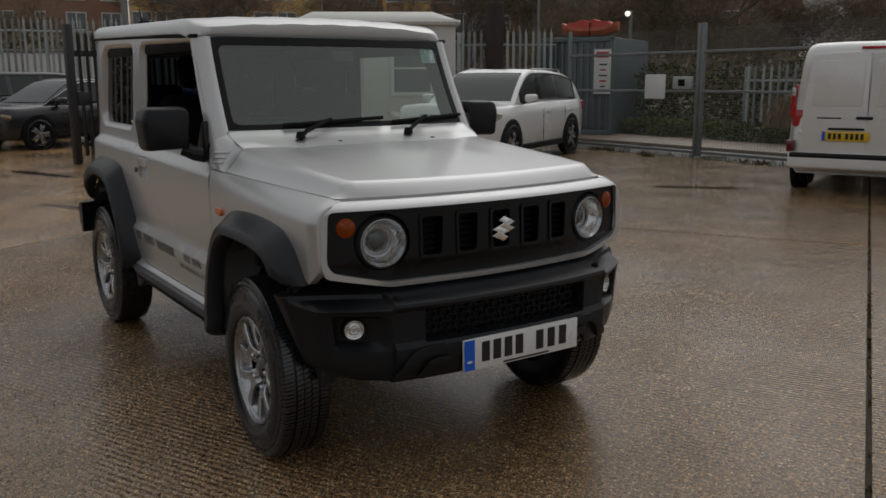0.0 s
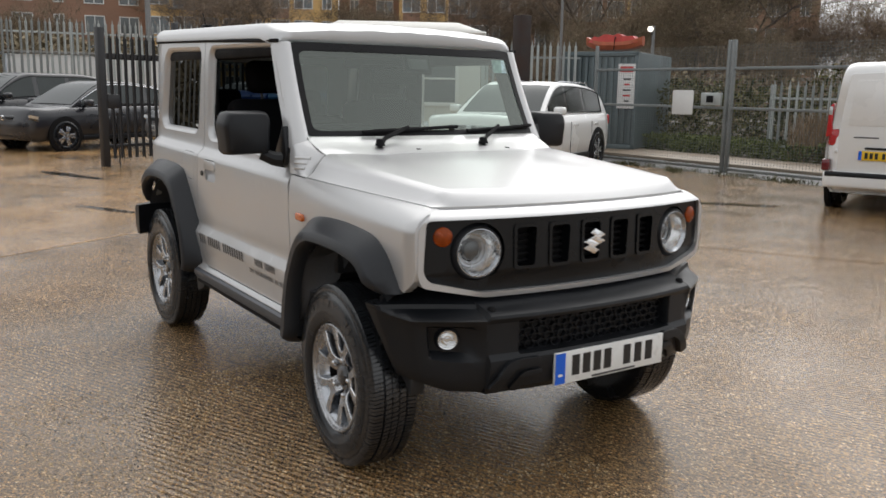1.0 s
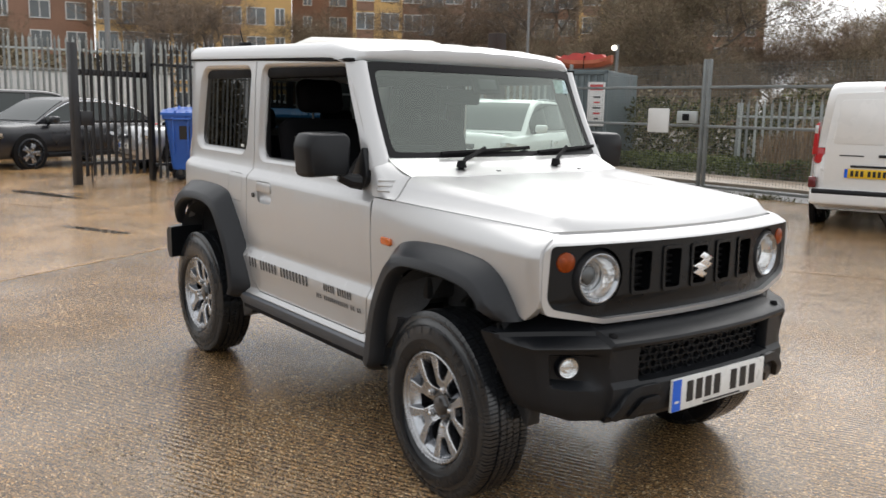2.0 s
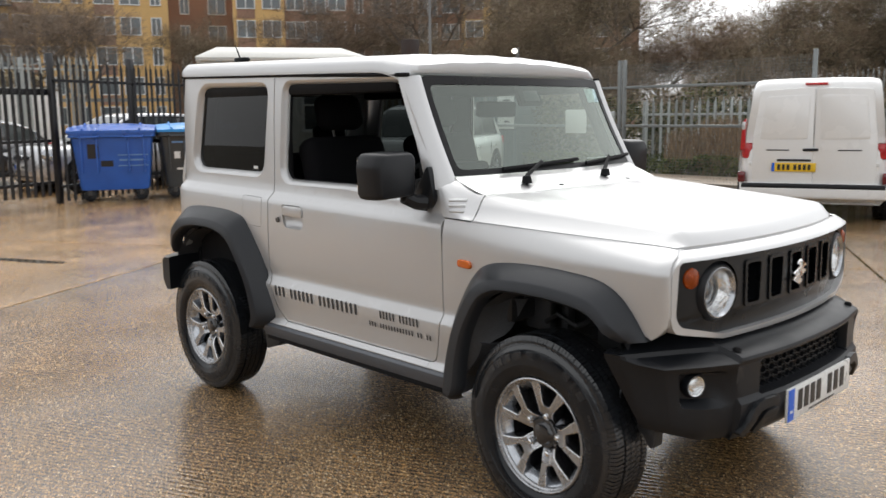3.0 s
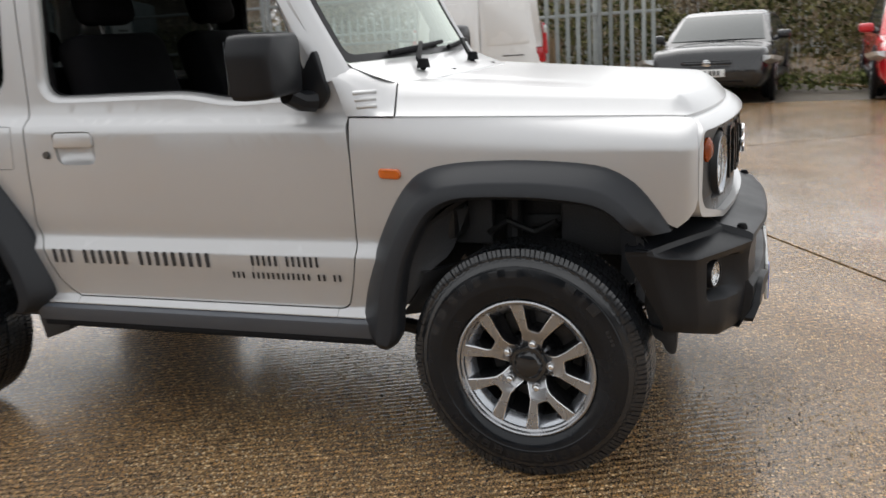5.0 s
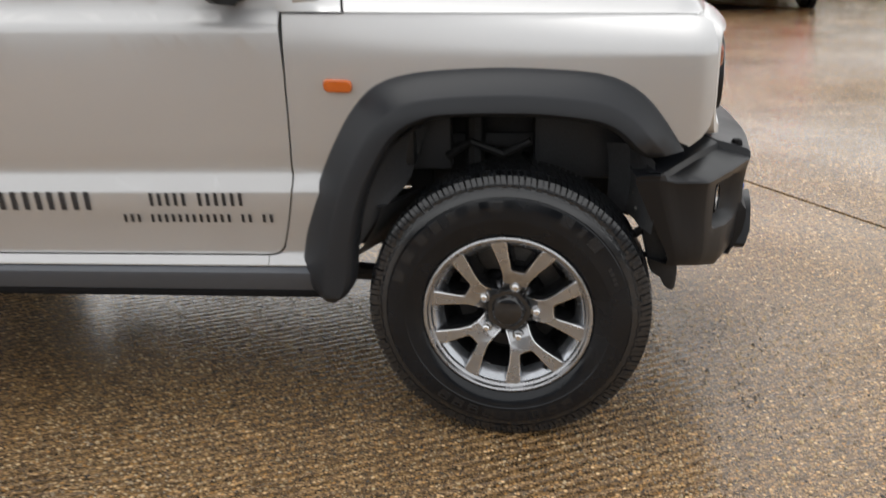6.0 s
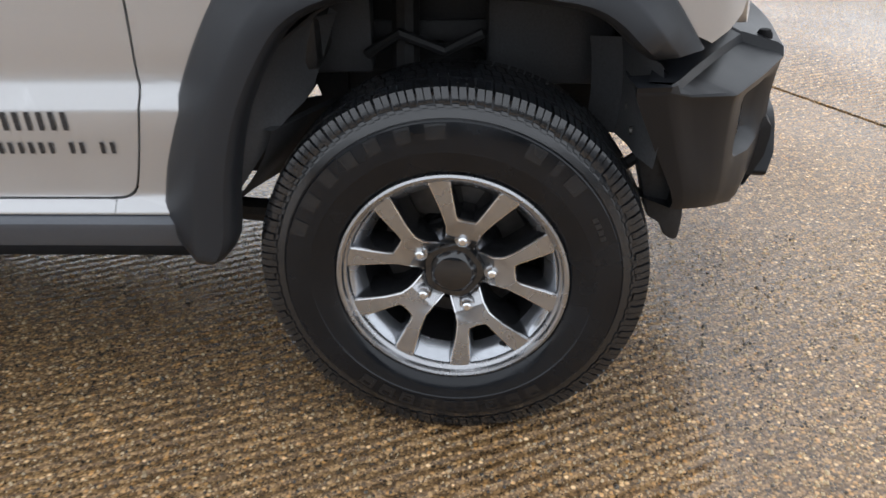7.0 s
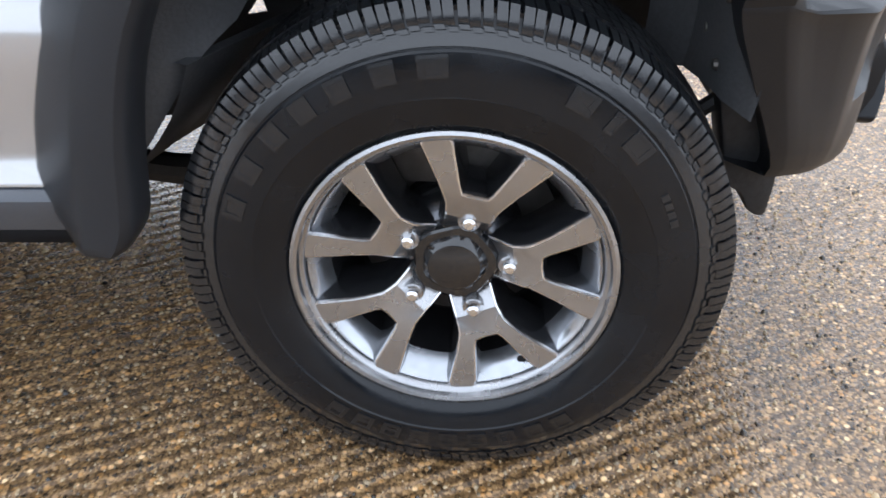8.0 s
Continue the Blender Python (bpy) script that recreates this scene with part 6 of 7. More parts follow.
for k in range(13):
    t = -1 + 2 * k / 12
    w = 0.32 * (1 - abs(t) ** 3 * 0.6)
    zb = 0.02 + 0.14 * abs(t) ** 3
    rows.append([(0.95 * t, -w, zb + 0.24), (0.95 * t, -w * 1.06, zb + 0.15), (0.95 * t, -w * 0.8, zb + 0.04), (0.95 * t, 0, zb), (0.95 * t, w * 0.8, zb + 0.04), (0.95 * t, w * 1.06, zb + 0.15), (0.95 * t, w, zb + 0.24)])
part("hull", capped(rows), ORANGE, bt)
rows = []
for k in range(11):
    t = -1 + 2 * k / 10
    hgt = 0.16 * (1 - t * t) ** 0.5 + 0.02 + 0.03 * math.sin(k * 2.3)
    rows.append([(0.82 * t, -0.27, 0.25), (0.82 * t, -0.2, 0.27 + hgt), (0.82 * t, 0.2, 0.27 + hgt), (0.82 * t, 0.27, 0.25)])
part("cover", capped(rows), REDPAINT, bt, "bright red cover")
part("rope", tube([(0.1, -0.36, 0.05), (0.1, -0.30, 0.35), (0.1, 0.0, 0.46), (0.1, 0.3, 0.3)], 0.02, 6), DARKIN, bt)

# ---- posts and lamps ----
RUST = surf("rusty_steel", (0.020, 0.012, 0.010), 0.7, var=0.5, scale=4, fine=40, bump=0.3, tint=(0.040, 0.021, 0.015))
rp = thing("steel_column", "dark rusty square steel column", "post")
part("column", box(-11.70, -11.42, 9.12, 9.38, 0, 2.92, 0.01), RUST, rp)
POLE = surf("grey_pole", (0.22, 0.22, 0.22), 0.5, 0.3, var=0.2, bump=0.05)
for x, y, r, h in ((-17.2, 15.2, 0.05, 9.0), (-26.5, 5.7, 0.12, 9.5)):
    lp = thing("street_lamp", "plain grey steel lamp column", "street lamp")
    part("column", tube([(x, y, -0.03), (x, y, 2.2), (x, y, h)], r, 10, r * 0.6), POLE, lp)
    part("lantern", moved(box(-0.25, 0.35, -0.1, 0.1, 0, 0.12, 0.04), pose(x, y, h)), POLE, lp)
fl = thing("floodlight", "lit white floodlight on a bracket behind the gates", "floodlight")
part("bulb", moved(lathe([(0, 0.085), (0.06, 0.06), (0.085, 0), (0.06, -0.06), (0, -0.085)], 16, 'z'), pose(-16.1, 17.76, 3.3)), lamp_glow("lamp_glow", (1.0, 0.93, 0.8), 1.6), fl)
part("mast", tube([(-16.1, 17.9, -0.03), (-16.1, 17.9, 3.4)], 0.05, 8), POLE, fl)
part("bracket", box(-16.14, -16.06, 17.76, 17.9, 3.18, 3.24, 0.01), POLE, fl)

# ---- site cabin ----
CREAM = surf("cream_cladding", (0.62, 0.615, 0.58), 0.5, var=0.08, scale=1.2, fine=30, bump=0.05, tint=(0.70, 0.69, 0.65))
cab = thing("site_cabin", "cream portable site cabin with white windows", "cabin", at=pose(-14.93, 6.37, 0, 0, 0, 60.6) @ Matrix.Diagonal((1, 1, 1.09, 1)))
CL = 3.5
part("shell", box(0, CL, 0.0, 2.6, 0.12, 2.38, 0.03), CREAM, cab)
EAVE = ((-0.10, 2.36), (-0.12, 2.42), (-0.06, 2.50), (0.30, 2.64), (1.3, 2.70), (2.3, 2.64), (2.66, 2.50), (2.72, 2.42), (2.70, 2.36))
rows = [[(x, y if flat == 0 else 1.3 + (y - 1.3) * 0.97, z if z < 2.45 else 2.45 + (z - 2.45) * rise) for y, z in EAVE] for x, flat, rise in ((-0.10, 1, 0.0), (-0.06, 0, 0.15), (0.34, 0, 1.0), (CL - 0.5, 0, 1.0), (CL + 0.06, 0, 0.15), (CL + 0.10, 1, 0.0))]
part("roof", capped(rows), CREAM, cab, "shallow curved cream roof")
for i in range(6):
    part("cladding_rib", box(0.5 + 0.5 * i, 0.53 + 0.5 * i, -0.012, 0.002, 0.15, 2.34, 0.004), CREAM, cab)
for x in (0.36, 2.1):
    w = thing_part("window", cab, "white framed cabin window")
    part("pane", box(x, x + 0.85, -0.018, -0.012, 1.0, 2.0), CARGLASS, w)
    for a, b, c, d in ((x - 0.06, x + 0.91, 1.98, 2.06), (x - 0.06, x + 0.91, 0.94, 1.02), (x - 0.06, x + 0.02, 1.0, 2.0), (x + 0.83, x + 0.91, 1.0, 2.0), (x + 0.02, x + 0.83, 1.48, 1.52)):
        part("frame", box(a, b, -0.045, 0.0, c, d, 0.006), SIGNWHITE, w)
for x in (0.1, CL - 0.1):
    for y in (0.15, 2.45):
        part("foot", box(x - 0.08, x + 0.08, y - 0.08, y + 0.08, 0, 0.14, 0.01), STEEL, cab)

# ---- wheeled bins ----
BLUEBIN = surf("blue_bin_plastic", (0.028, 0.115, 0.46), 0.35, var=0.2, scale=3, fine=200, bump=0.05)
BLUELID = surf("blue_lid_plastic", (0.03, 0.25, 0.60), 0.35, var=0.15, scale=3, bump=0.05)
GREYBIN = surf("grey_bin_plastic", (0.045, 0.052, 0.058), 0.4, var=0.2, scale=3, bump=0.05)


def bin_of(label, at, body, lid, marks):
    b = thing("wheeled_bin", label, "bin", "wheeled waste bins", at=at)
    def ring(w, d, z, r=0.08):
        return [(p[0], p[1], z) for p in rounded([(-w, -d), (w, -d), (w, d), (-w, d)], r, 4)]
    part("tub", capped([ring(0.54, 0.36, 0.20), ring(0.56, 0.38, 0.26), ring(0.64, 0.46, 1.05), ring(0.65, 0.47, 1.08), ring(0.69, 0.53, 1.10), ring(0.69, 0.53, 1.17), ring(0.62, 0.46, 1.17)]), body, b, "tapered plastic tub", 30)
    rows = []
    for k in range(9):
        t = -1 + 2 * k / 8
        rows.append([(0.70 * t, y, 1.18 + z * (1 - 0.25 * t * t)) for y, z in ((-0.56, -0.02), (-0.56, 0.03), (-0.40, 0.09), (0.0, 0.14), (0.40, 0.12), (0.55, 0.06), (0.56, 0.0))])
    part("lid", capped(rows), lid, b, "curved plastic lid", 30)
    for x in (-0.45, 0.45):
        part("lid_rib", tube([(x, -0.55, 1.225), (x, 0, 1.32), (x, 0.53, 1.25)], 0.018, 6), lid, b)
    for x in (-0.5, -0.25, 0.25, 0.5):
        part("rib", box(x - 0.015, x + 0.015, -0.475, -0.40, 0.5, 1.08, 0.006), body, b)
    for sx in (-1, 1):
        part("trunnion", tube([(sx * 0.62, 0, 1.0), (sx * 0.76, 0, 1.0)], 0.03, 8), DARKIN, b)
        part("handle", tube([(sx * 0.2, -0.52, 1.12), (sx * 0.2, -0.60, 1.10), (sx * 0.5, -0.60, 1.10), (sx * 0.5, -0.52, 1.12)], 0.016, 6), body, b)
        for sy in (-1, 1):
            c = thing_part("castor", b, "small rubber castor")
            part("castor_wheel", moved(lathe([(0, -0.02), (0.07, -0.022), (0.098, -0.016), (0.1, 0), (0.098, 0.016), (0.07, 0.022), (0, 0.02)], 18), pose(sx * 0.42, sy * 0.27, 0.1)), RUBBER, c)
            part("castor_fork", box(sx * 0.42 - 0.03, sx * 0.42 + 0.03, sy * 0.27 - 0.035, sy * 0.27 + 0.035, 0.10, 0.21, 0.008), STEEL, c)
    for x0, x1, z0, z1, m in marks:
        zc = (z0 + z1) / 2
        y = -(0.38 + 0.08 * (zc - 0.26) / 0.79) - 0.006
        part("mark", moved(box(x0, x1, -0.003, 0.003, z0 - zc, z1 - zc), pose(0, y, zc, 5.8)), m, b)
    return b


PALEBLUE = surf("pale_blue_print", (0.14, 0.27, 0.50), 0.5, var=0.2, bump=0.0)
bin_of("blue plastic wheeled bin with a closed lid", pose(-12.95, 3.52, 0, 0, 0, 62), BLUEBIN, BLUEBIN,
       [(0.08, 0.56, 0.78, 0.80, PALEBLUE), (0.08, 0.56, 0.60, 0.62, PALEBLUE), (0.10, 0.52, 0.69, 0.72, PALEBLUE), (-0.40, -0.22, 0.74, 0.98, INK), (-0.20, 0.0, 0.60, 0.70, INK)])
bin_of("dark grey plastic wheeled bin with a bright blue lid", pose(-12.55, 4.85, 0, 0, 0, 68), GREYBIN, BLUELID,
       [(-0.45, 0.4, 0.97, 1.0, PALEBLUE), (-0.25, 0.42, 0.72, 0.80, SIGNWHITE), (-0.42, -0.32, 0.70, 0.82, SIGNWHITE), (-0.38, 0.3, 0.50, 0.535, SIGNWHITE)])
ch = thing("litter", "small rubbish and dead leaves under the bins", "litter", kind="stuff")
vs, fs = [], []
LEAFLITTER = surf("dead_leaves", (0.10, 0.06, 0.03), 0.7, var=0.5, bump=0.0, random_by="island", tint=(0.3, 0.25, 0.18))
for k in range(500):
    x, y = -12.9 + rng.gauss(0, 0.5), 4.0 + rng.gauss(0, 1.1)
    a, r = rng.uniform(0, 6.28), rng.uniform(0.015, 0.05)
    z = 0.003 + rng.uniform(0, 0.03)
    i = len(vs)
    vs += [(x + r * math.cos(a + q), y + r * math.sin(a + q), z + rng.uniform(0, 0.02)) for q in (0, 1.6, 3.1, 4.7)]
    fs.append((i, i + 1, i + 2, i + 3))
part("leaves", mesh_of(vs, fs), LEAFLITTER, ch)

# ---- parked vehicles ----


def plain_wheel(parent, x, y, r, s, rim_mat):
    w = thing_part("wheel", parent, "alloy wheel with black tyre")
    m = pose(x, y, r, 0, 0, 0 if s < 0 else 180)
    part("tyre", moved(lathe([(r * 0.66, -0.085), (r * 0.72, -0.10), (r * 0.88, -0.105), (r * 0.97, -0.09), (r, -0.06), (r, 0.06), (r * 0.9, 0.1), (r * 0.66, 0.09)], 36), m), RUBBER, w)
    part("rim", moved(lathe([(r * 0.68, -0.086), (r * 0.66, -0.093), (r * 0.63, -0.088), (r * 0.62, -0.081), (0, -0.080)], 30), m), DARKIN, w)
    for k in range(5):
        a = 72 * k + 18
        sp = [(-0.035, 0.02), (0.035, 0.02), (0.055, r * 0.63), (0.01, r * 0.63), (0.0, r * 0.45), (-0.01, r * 0.63), (-0.055, r * 0.63)]
        part("spoke", moved(prism(sp, 'y', -0.094, -0.070, 0.004), m @ pose(0, 0, 0, 0, a)), rim_mat, w)
    part("hub", moved(lathe([(0, -0.098), (0.04, -0.096), (0.05, -0.07)], 16), m), rim_mat, w)


def parked_car(label, at, paint, spec, group="parked cars", plate="", rim_mat=None, category="car", name="parked_car"):
    """Generic car; spec: L, W, H, belt, hood (height), wb (wheelbase), r, and the stations along the roofline."""
    L, W, H, belt, hd, wb, r = (spec[k] for k in ("L", "W", "H", "belt", "hood", "wb", "r"))
    xb, xrr, xrf, xw = (spec[k] for k in ("rear_base", "roof_rear", "roof_front", "screen_base"))
    c = thing(name, label, category, group, at=at)
    f, b, hw = L / 2, -L / 2, W / 2
    st = [(b, 0.80, 0.42, belt - 0.18), (b + 0.05, 0.90, 0.30, belt - 0.06), (b + 0.22, 0.97, 0.24, belt), (xb + 0.3, 1.0, 0.22, belt + 0.01), (0, 1.0, 0.22, belt), (xw - 0.25, 1.0, 0.22, belt - 0.02),
          (xw + 0.05, 0.995, 0.22, belt - 0.03), (f - 0.55, 0.985, 0.22, (hd + belt) / 2 - 0.03), (f - 0.22, 0.95, 0.22, hd), (f - 0.08, 0.88, 0.24, hd - 0.09), (f - 0.01, 0.78, 0.34, hd - 0.26)]
    rows = []
    fine_st = []
    for i in range(len(st) - 1):
        p0, p1, p2, p3 = st[max(0, i - 1)], st[i], st[i + 1], st[min(len(st) - 1, i + 2)]
        for u in ((0, 0.33, 0.67) if i < len(st) - 2 else (0, 0.33, 0.67, 1.0)):
            fine_st.append(tuple(0.5 * (2 * b_ + (c_ - a_) * u + (2 * a_ - 5 * b_ + 4 * c_ - d_) * u * u + (3 * b_ - a_ - 3 * c_ + d_) * u ** 3) for a_, b_, c_, d_ in zip(p0, p1, p2, p3)))
    for x, k, zb, zt in fine_st:
        w = hw * k
        half = [(0, zb), (w * 0.88, zb), (w * 0.97, zb + 0.10), (w, zb + (zt - zb) * 0.45), (w * 0.995, zb + (zt - zb) * 0.72), (w * 0.955, zt - 0.03), (w * 0.90, zt), (w * 0.5, zt + 0.03), (0, zt + 0.04)]
        rows.append([(x, y, z) for y, z in half] + [(x, -y, z) for y, z in reversed(half[1:-1])])
    part("body", capped(rows), paint, c, "painted body shell", 50)
    # greenhouse: a shell lofted along the roofline, with glass laid into it
    wb0, wr = hw * 0.90, hw * spec.get("tumble", 0.70)
    ctl = [(xb - 0.3, belt - 0.5), (xb, belt - 0.02), (xrr, H - spec.get("tail_drop", 0.10)), ((xrr + xrf) / 2 + 0.15, H), (xrf, H - 0.05), (xw, belt - 0.02), (xw + 0.4, belt - 0.3)]
    line = []
    for i in range(1, len(ctl) - 2):
        p0, p1, p2, p3 = (Vector(ctl[i + k]) for k in (-1, 0, 1, 2))
        for u in [q / 12 for q in range(12 if i < len(ctl) - 3 else 13)]:
            line.append(0.5 * (2 * p1 + (p2 - p0) * u + (2 * p0 - 5 * p1 + 4 * p2 - p3) * u * u + (3 * p1 - p0 - 3 * p2 + p3) * u ** 3))
    line = [(p.x, min(H, max(belt - 0.02, p.y))) for p in line]

    def top_z(x):
        return interp(line, x)

    def glass_pt(x, u, s, out):
        """A point of the side glass: u from the belt (0) to the roof (1)."""
        zt = top_z(x)
        k = max(0.0, (zt - belt) / (H - belt))
        wt = wb0 + (wr - wb0) * k
        return (x, s * (wb0 + (wt - wb0) * u + out), belt - 0.02 + (zt - 0.05 * k - belt + 0.02) * u)

    def skin(rows, d):
        d = Vector(d)
        rows = [[tuple(Vector(r[0]) - d)] + r + [tuple(Vector(r[-1]) - d)] for r in rows]
        ends = [[tuple(Vector(p) - d) for p in rows[0]], [tuple(Vector(p) - d) for p in rows[-1]]]
        return flip_out(grid([ends[0]] + rows + [ends[1]]))
    rows = []
    for x, zt in line:
        k = max(0.0, (zt - belt) / (H - belt))
        wt = wb0 + (wr - wb0) * k
        half = [(wb0, belt - 0.03), (wb0 + (wt - wb0) * 0.5, belt - 0.02 + (zt - belt) * 0.5), (wt, zt - 0.05 * k), (wt * 0.965, zt - 0.022 * k), (wt * 0.86, zt - 0.006 * k), (wt * 0.4, zt + 0.004 * k)]
        rows.append([(x, y, z) for y, z in half] + [(x, -y, z) for y, z in reversed(half)])
    part("roof", flip_out(grid(rows)), paint, c, "painted roof and pillars", 50)

    def side_pt(t, u, s):
        return glass_pt(xb + (xw - xb) * t, u, s, 0.0)
    for s in (-1, 1):
        ts = [p[0] for p in spec["panes"]] + [p[1] for p in spec["panes"]]
        x0, x1 = xb + (xw - xb) * min(ts), xb + (xw - xb) * max(ts)
        xs = [x0 + (x1 - x0) * q / 20 for q in range(21)]
        part("window_band", skin([[glass_pt(x, u, s, 0.005) for u in (0.11, 0.4, 0.7, 0.955)] for x in xs], (0, s * 0.012, 0)), GLOSSBLACK, c, "black window pillars")
        for t0, t1 in spec["panes"]:
            xs2 = [xb + (xw - xb) * (t0 + 0.008 + (t1 - t0 - 0.016) * q / 8) for q in range(9)]
            part("side_window", skin([[glass_pt(x, u, s, 0.009) for u in (0.14, 0.4, 0.7, 0.925)] for x in xs2], (0, s * 0.008, 0)), CARGLASS, c)
        if not spec.get("blind"):
            rim_line = [glass_pt(x, 0.12, s, 0.012) for x in xs] + [glass_pt(x, 0.95, s, 0.012) for x in reversed(xs)]
            part("window_trim", tube(rim_line + rim_line[:1], 0.011, 5), spec.get("trim", PLASTIC), c, "thin window trim")
    for sgn, xa, xc, nm in ((1, xw, xrf, "windscreen"), (-1, xb, xrr, "rear_window")):
        if sgn < 0 and spec.get("blind"):
            continue
        rows = []
        for q in range(9):
            x = xa + (xc - xa) * (0.10 + 0.84 * q / 8)
            zt = top_z(x)
            k = max(0.0, (zt - belt) / (H - belt))
            wt = (wb0 + (wr - wb0) * k) * 0.89
            rows.append([(x + sgn * 0.010, y * wt, zt + 0.010 - 0.008 * abs(y) ** 3) for y in (-1, -0.6, -0.2, 0.2, 0.6, 1)])
        part(nm, skin(rows, (sgn * 0.012, 0, 0.012)), CARGLASS, c)
    for s in (-1, 1):
        for x in (wb / 2, -wb / 2):
            xx = x + spec.get("shift", 0)
            part("wheel_arch", moved(lathe([(r * 0.9, -0.004), (r + 0.06, -0.004), (r + 0.07, 0.0), (r + 0.07, 0.06), (r * 0.9, 0.06)], 36), pose(xx, s * (hw + 0.006 - (0.0 if s < 0 else 0)), r + 0.015, 0, 0, 0 if s < 0 else 180)), spec.get("arch", DARKIN), c, "dark wheel arch")
            plain_wheel(c, xx, s * (hw - 0.075), r, s, rim_mat or BARREL)
        part("sill", box(-wb / 2 + r + 0.08, wb / 2 - r - 0.08, min(s * (hw - 0.05), s * (hw + 0.012)), max(s * (hw - 0.05), s * (hw + 0.012)), 0.22, 0.32, 0.02), PLASTIC, c, "black lower sill")
        lo = [(-0.24, -0.01), (0.10, 0.0), (0.30, 0.07), (0.33, 0.125), (0.10, 0.12), (-0.22, 0.09)]
        lo = [(s * p, q) for p, q in lo]
        lamp_unit = moved(capped([[(-0.16, y * 0.98, z) for y, z in lo], [(0.0, y, z) for y, z in lo], [(0.025, y * 0.9, z * 0.9 + 0.007) for y, z in lo]]), pose(f - 0.20, s * hw * 0.755, hd - 0.225, 0, -12, s * -40))
        part("headlamp", lamp_unit, LAMPGLASS, c, "clear wrap-round headlamp", 30)
        part("fog_lamp", moved(box(-0.05, 0.02, -0.09, 0.09, -0.025, 0.025, 0.015), pose(f - 0.12, s * hw * 0.70, 0.40, 0, 0, s * -24)), LAMPGLASS, c)
        part("tail_lamp", moved(box(-0.03, 0.12, -0.10, 0.10, -0.10, 0.10, 0.03), pose(b + 0.06, s * hw * 0.82, belt - 0.12, 0, 0, s * 20)), REDLENS, c)
        mr = thing_part("door_mirror", c)
        part("mirror_cap", moved(box(-0.07, 0.08, -0.10, 0.10, -0.06, 0.07, 0.04, 3), pose(xw - 0.32, s * (hw + 0.08), belt + 0.07)), paint, mr)
        part("mirror_foot", tube([(xw - 0.30, s * hw * 0.92, belt), (xw - 0.31, s * (hw + 0.04), belt + 0.04)], 0.025, 8), PLASTIC, mr)
        for t in spec.get("handles", (0.25, 0.58)):
            x = xb + (xw - xb) * t
            part("door_handle", box(x - 0.09, x + 0.09, s * (hw * 0.985) - 0.02, s * (hw * 0.985) + 0.02, belt - 0.20, belt - 0.16, 0.008), paint, c)
        # shut lines
        for t in spec.get("lines", (0.33, 0.66)):
            x = xb + (xw - xb) * t
            part("shut_line", box(x - 0.004, x + 0.004, s * hw * 0.999 - 0.003, s * hw * 0.999 + 0.003, 0.34, belt - 0.12), DARKIN, c)
    part("grille", moved(box(-0.06, 0.012, -hw * 0.42, hw * 0.42, -0.065, 0.065, 0.03), pose(f - 0.025, 0, hd - 0.20)), GLOSSBLACK, c, "black front grille")
    for k in range(3):
        part("grille_bar", box(f - 0.02, f + 0.0, -hw * 0.38, hw * 0.38, hd - 0.245 + 0.04 * k, hd - 0.235 + 0.04 * k, 0.003), PLASTIC, c)
    part("emblem", moved(lathe([(0, 0.012), (0.035, 0.011), (0.055, 0.004), (0.058, -0.01)], 24, 'x'), pose(f - 0.012, 0, hd - 0.19)), CHROME, c, "plain round chrome emblem")
    part("bumper_crease", moved(box(-0.08, 0.014, -hw * 0.80, hw * 0.80, -0.018, 0.018, 0.012), pose(f - 0.05, 0, 0.53)), paint, c)
    part("lower_intake", moved(box(-0.05, 0.015, -hw * 0.6, hw * 0.6, -0.08, 0.06, 0.02), pose(f - 0.03, 0, 0.38)), PLASTIC, c, "black lower intake")
    if plate:
        x = f + 0.006 if plate == "front" else b - 0.026
        pl = thing_part("number_plate", c, "number plate with dark bars")
        z = spec.get("plate_z", 0.50)
        y0 = spec.get("plate_y", 0)
        part("backing", box(x - 0.008, x + 0.008, y0 - 0.26, y0 + 0.26, z - 0.055, z + 0.055, 0.003), WHITEPLATE if plate == "front" else YELLOWPLATE, pl)
        sx = 1 if plate == "front" else -1
        for k, yy in enumerate((-0.20, -0.145, -0.09, -0.035, 0.045, 0.10, 0.155)):
            part("bar", box(x + sx * 0.009 - 0.001, x + sx * 0.009 + 0.001, y0 + yy, y0 + yy + 0.034, z - 0.035, z + 0.035), INK, pl)
        part("band", box(x + sx * 0.009 - 0.001, x + sx * 0.009 + 0.001, y0 - 0.258 if sx > 0 else y0 + 0.222, y0 - 0.222 if sx > 0 else y0 + 0.258, z - 0.053, z + 0.053), BLUEBAND, pl)
    return c


LAMPGLASS = surf("headlamp_glass", (0.55, 0.57, 0.58), 0.12, 0.3, var=0.3, scale=25, bump=0.1, coat=1.0)
WHITECAR = surf("white_paint", (0.78, 0.785, 0.78), 0.25, var=0.03, scale=2, bump=0.01, coat=0.8, rvar=0.05)
DARKCAR = surf("graphite_paint", (0.022, 0.023, 0.028), 0.3, 0.2, var=0.1, scale=2, bump=0.01, coat=0.5, rvar=0.05)
SILVERCAR = surf("pale_silver_paint", (0.50, 0.51, 0.53), 0.3, 0.5, var=0.05, scale=2, bump=0.01, coat=0.9)
GREYCAR = surf("dull_grey_paint", (0.016, 0.017, 0.019), 0.3, 0.2, var=0.1, scale=2, bump=0.01, coat=0.9)
REDCAR = surf("bright_red_paint", (0.55, 0.012, 0.02), 0.25, var=0.08, scale=2, bump=0.01, coat=1.0)
ORANGECAR = surf("orange_paint", (0.55, 0.24, 0.02), 0.3, var=0.08, scale=2, bump=0.01, coat=1.0)
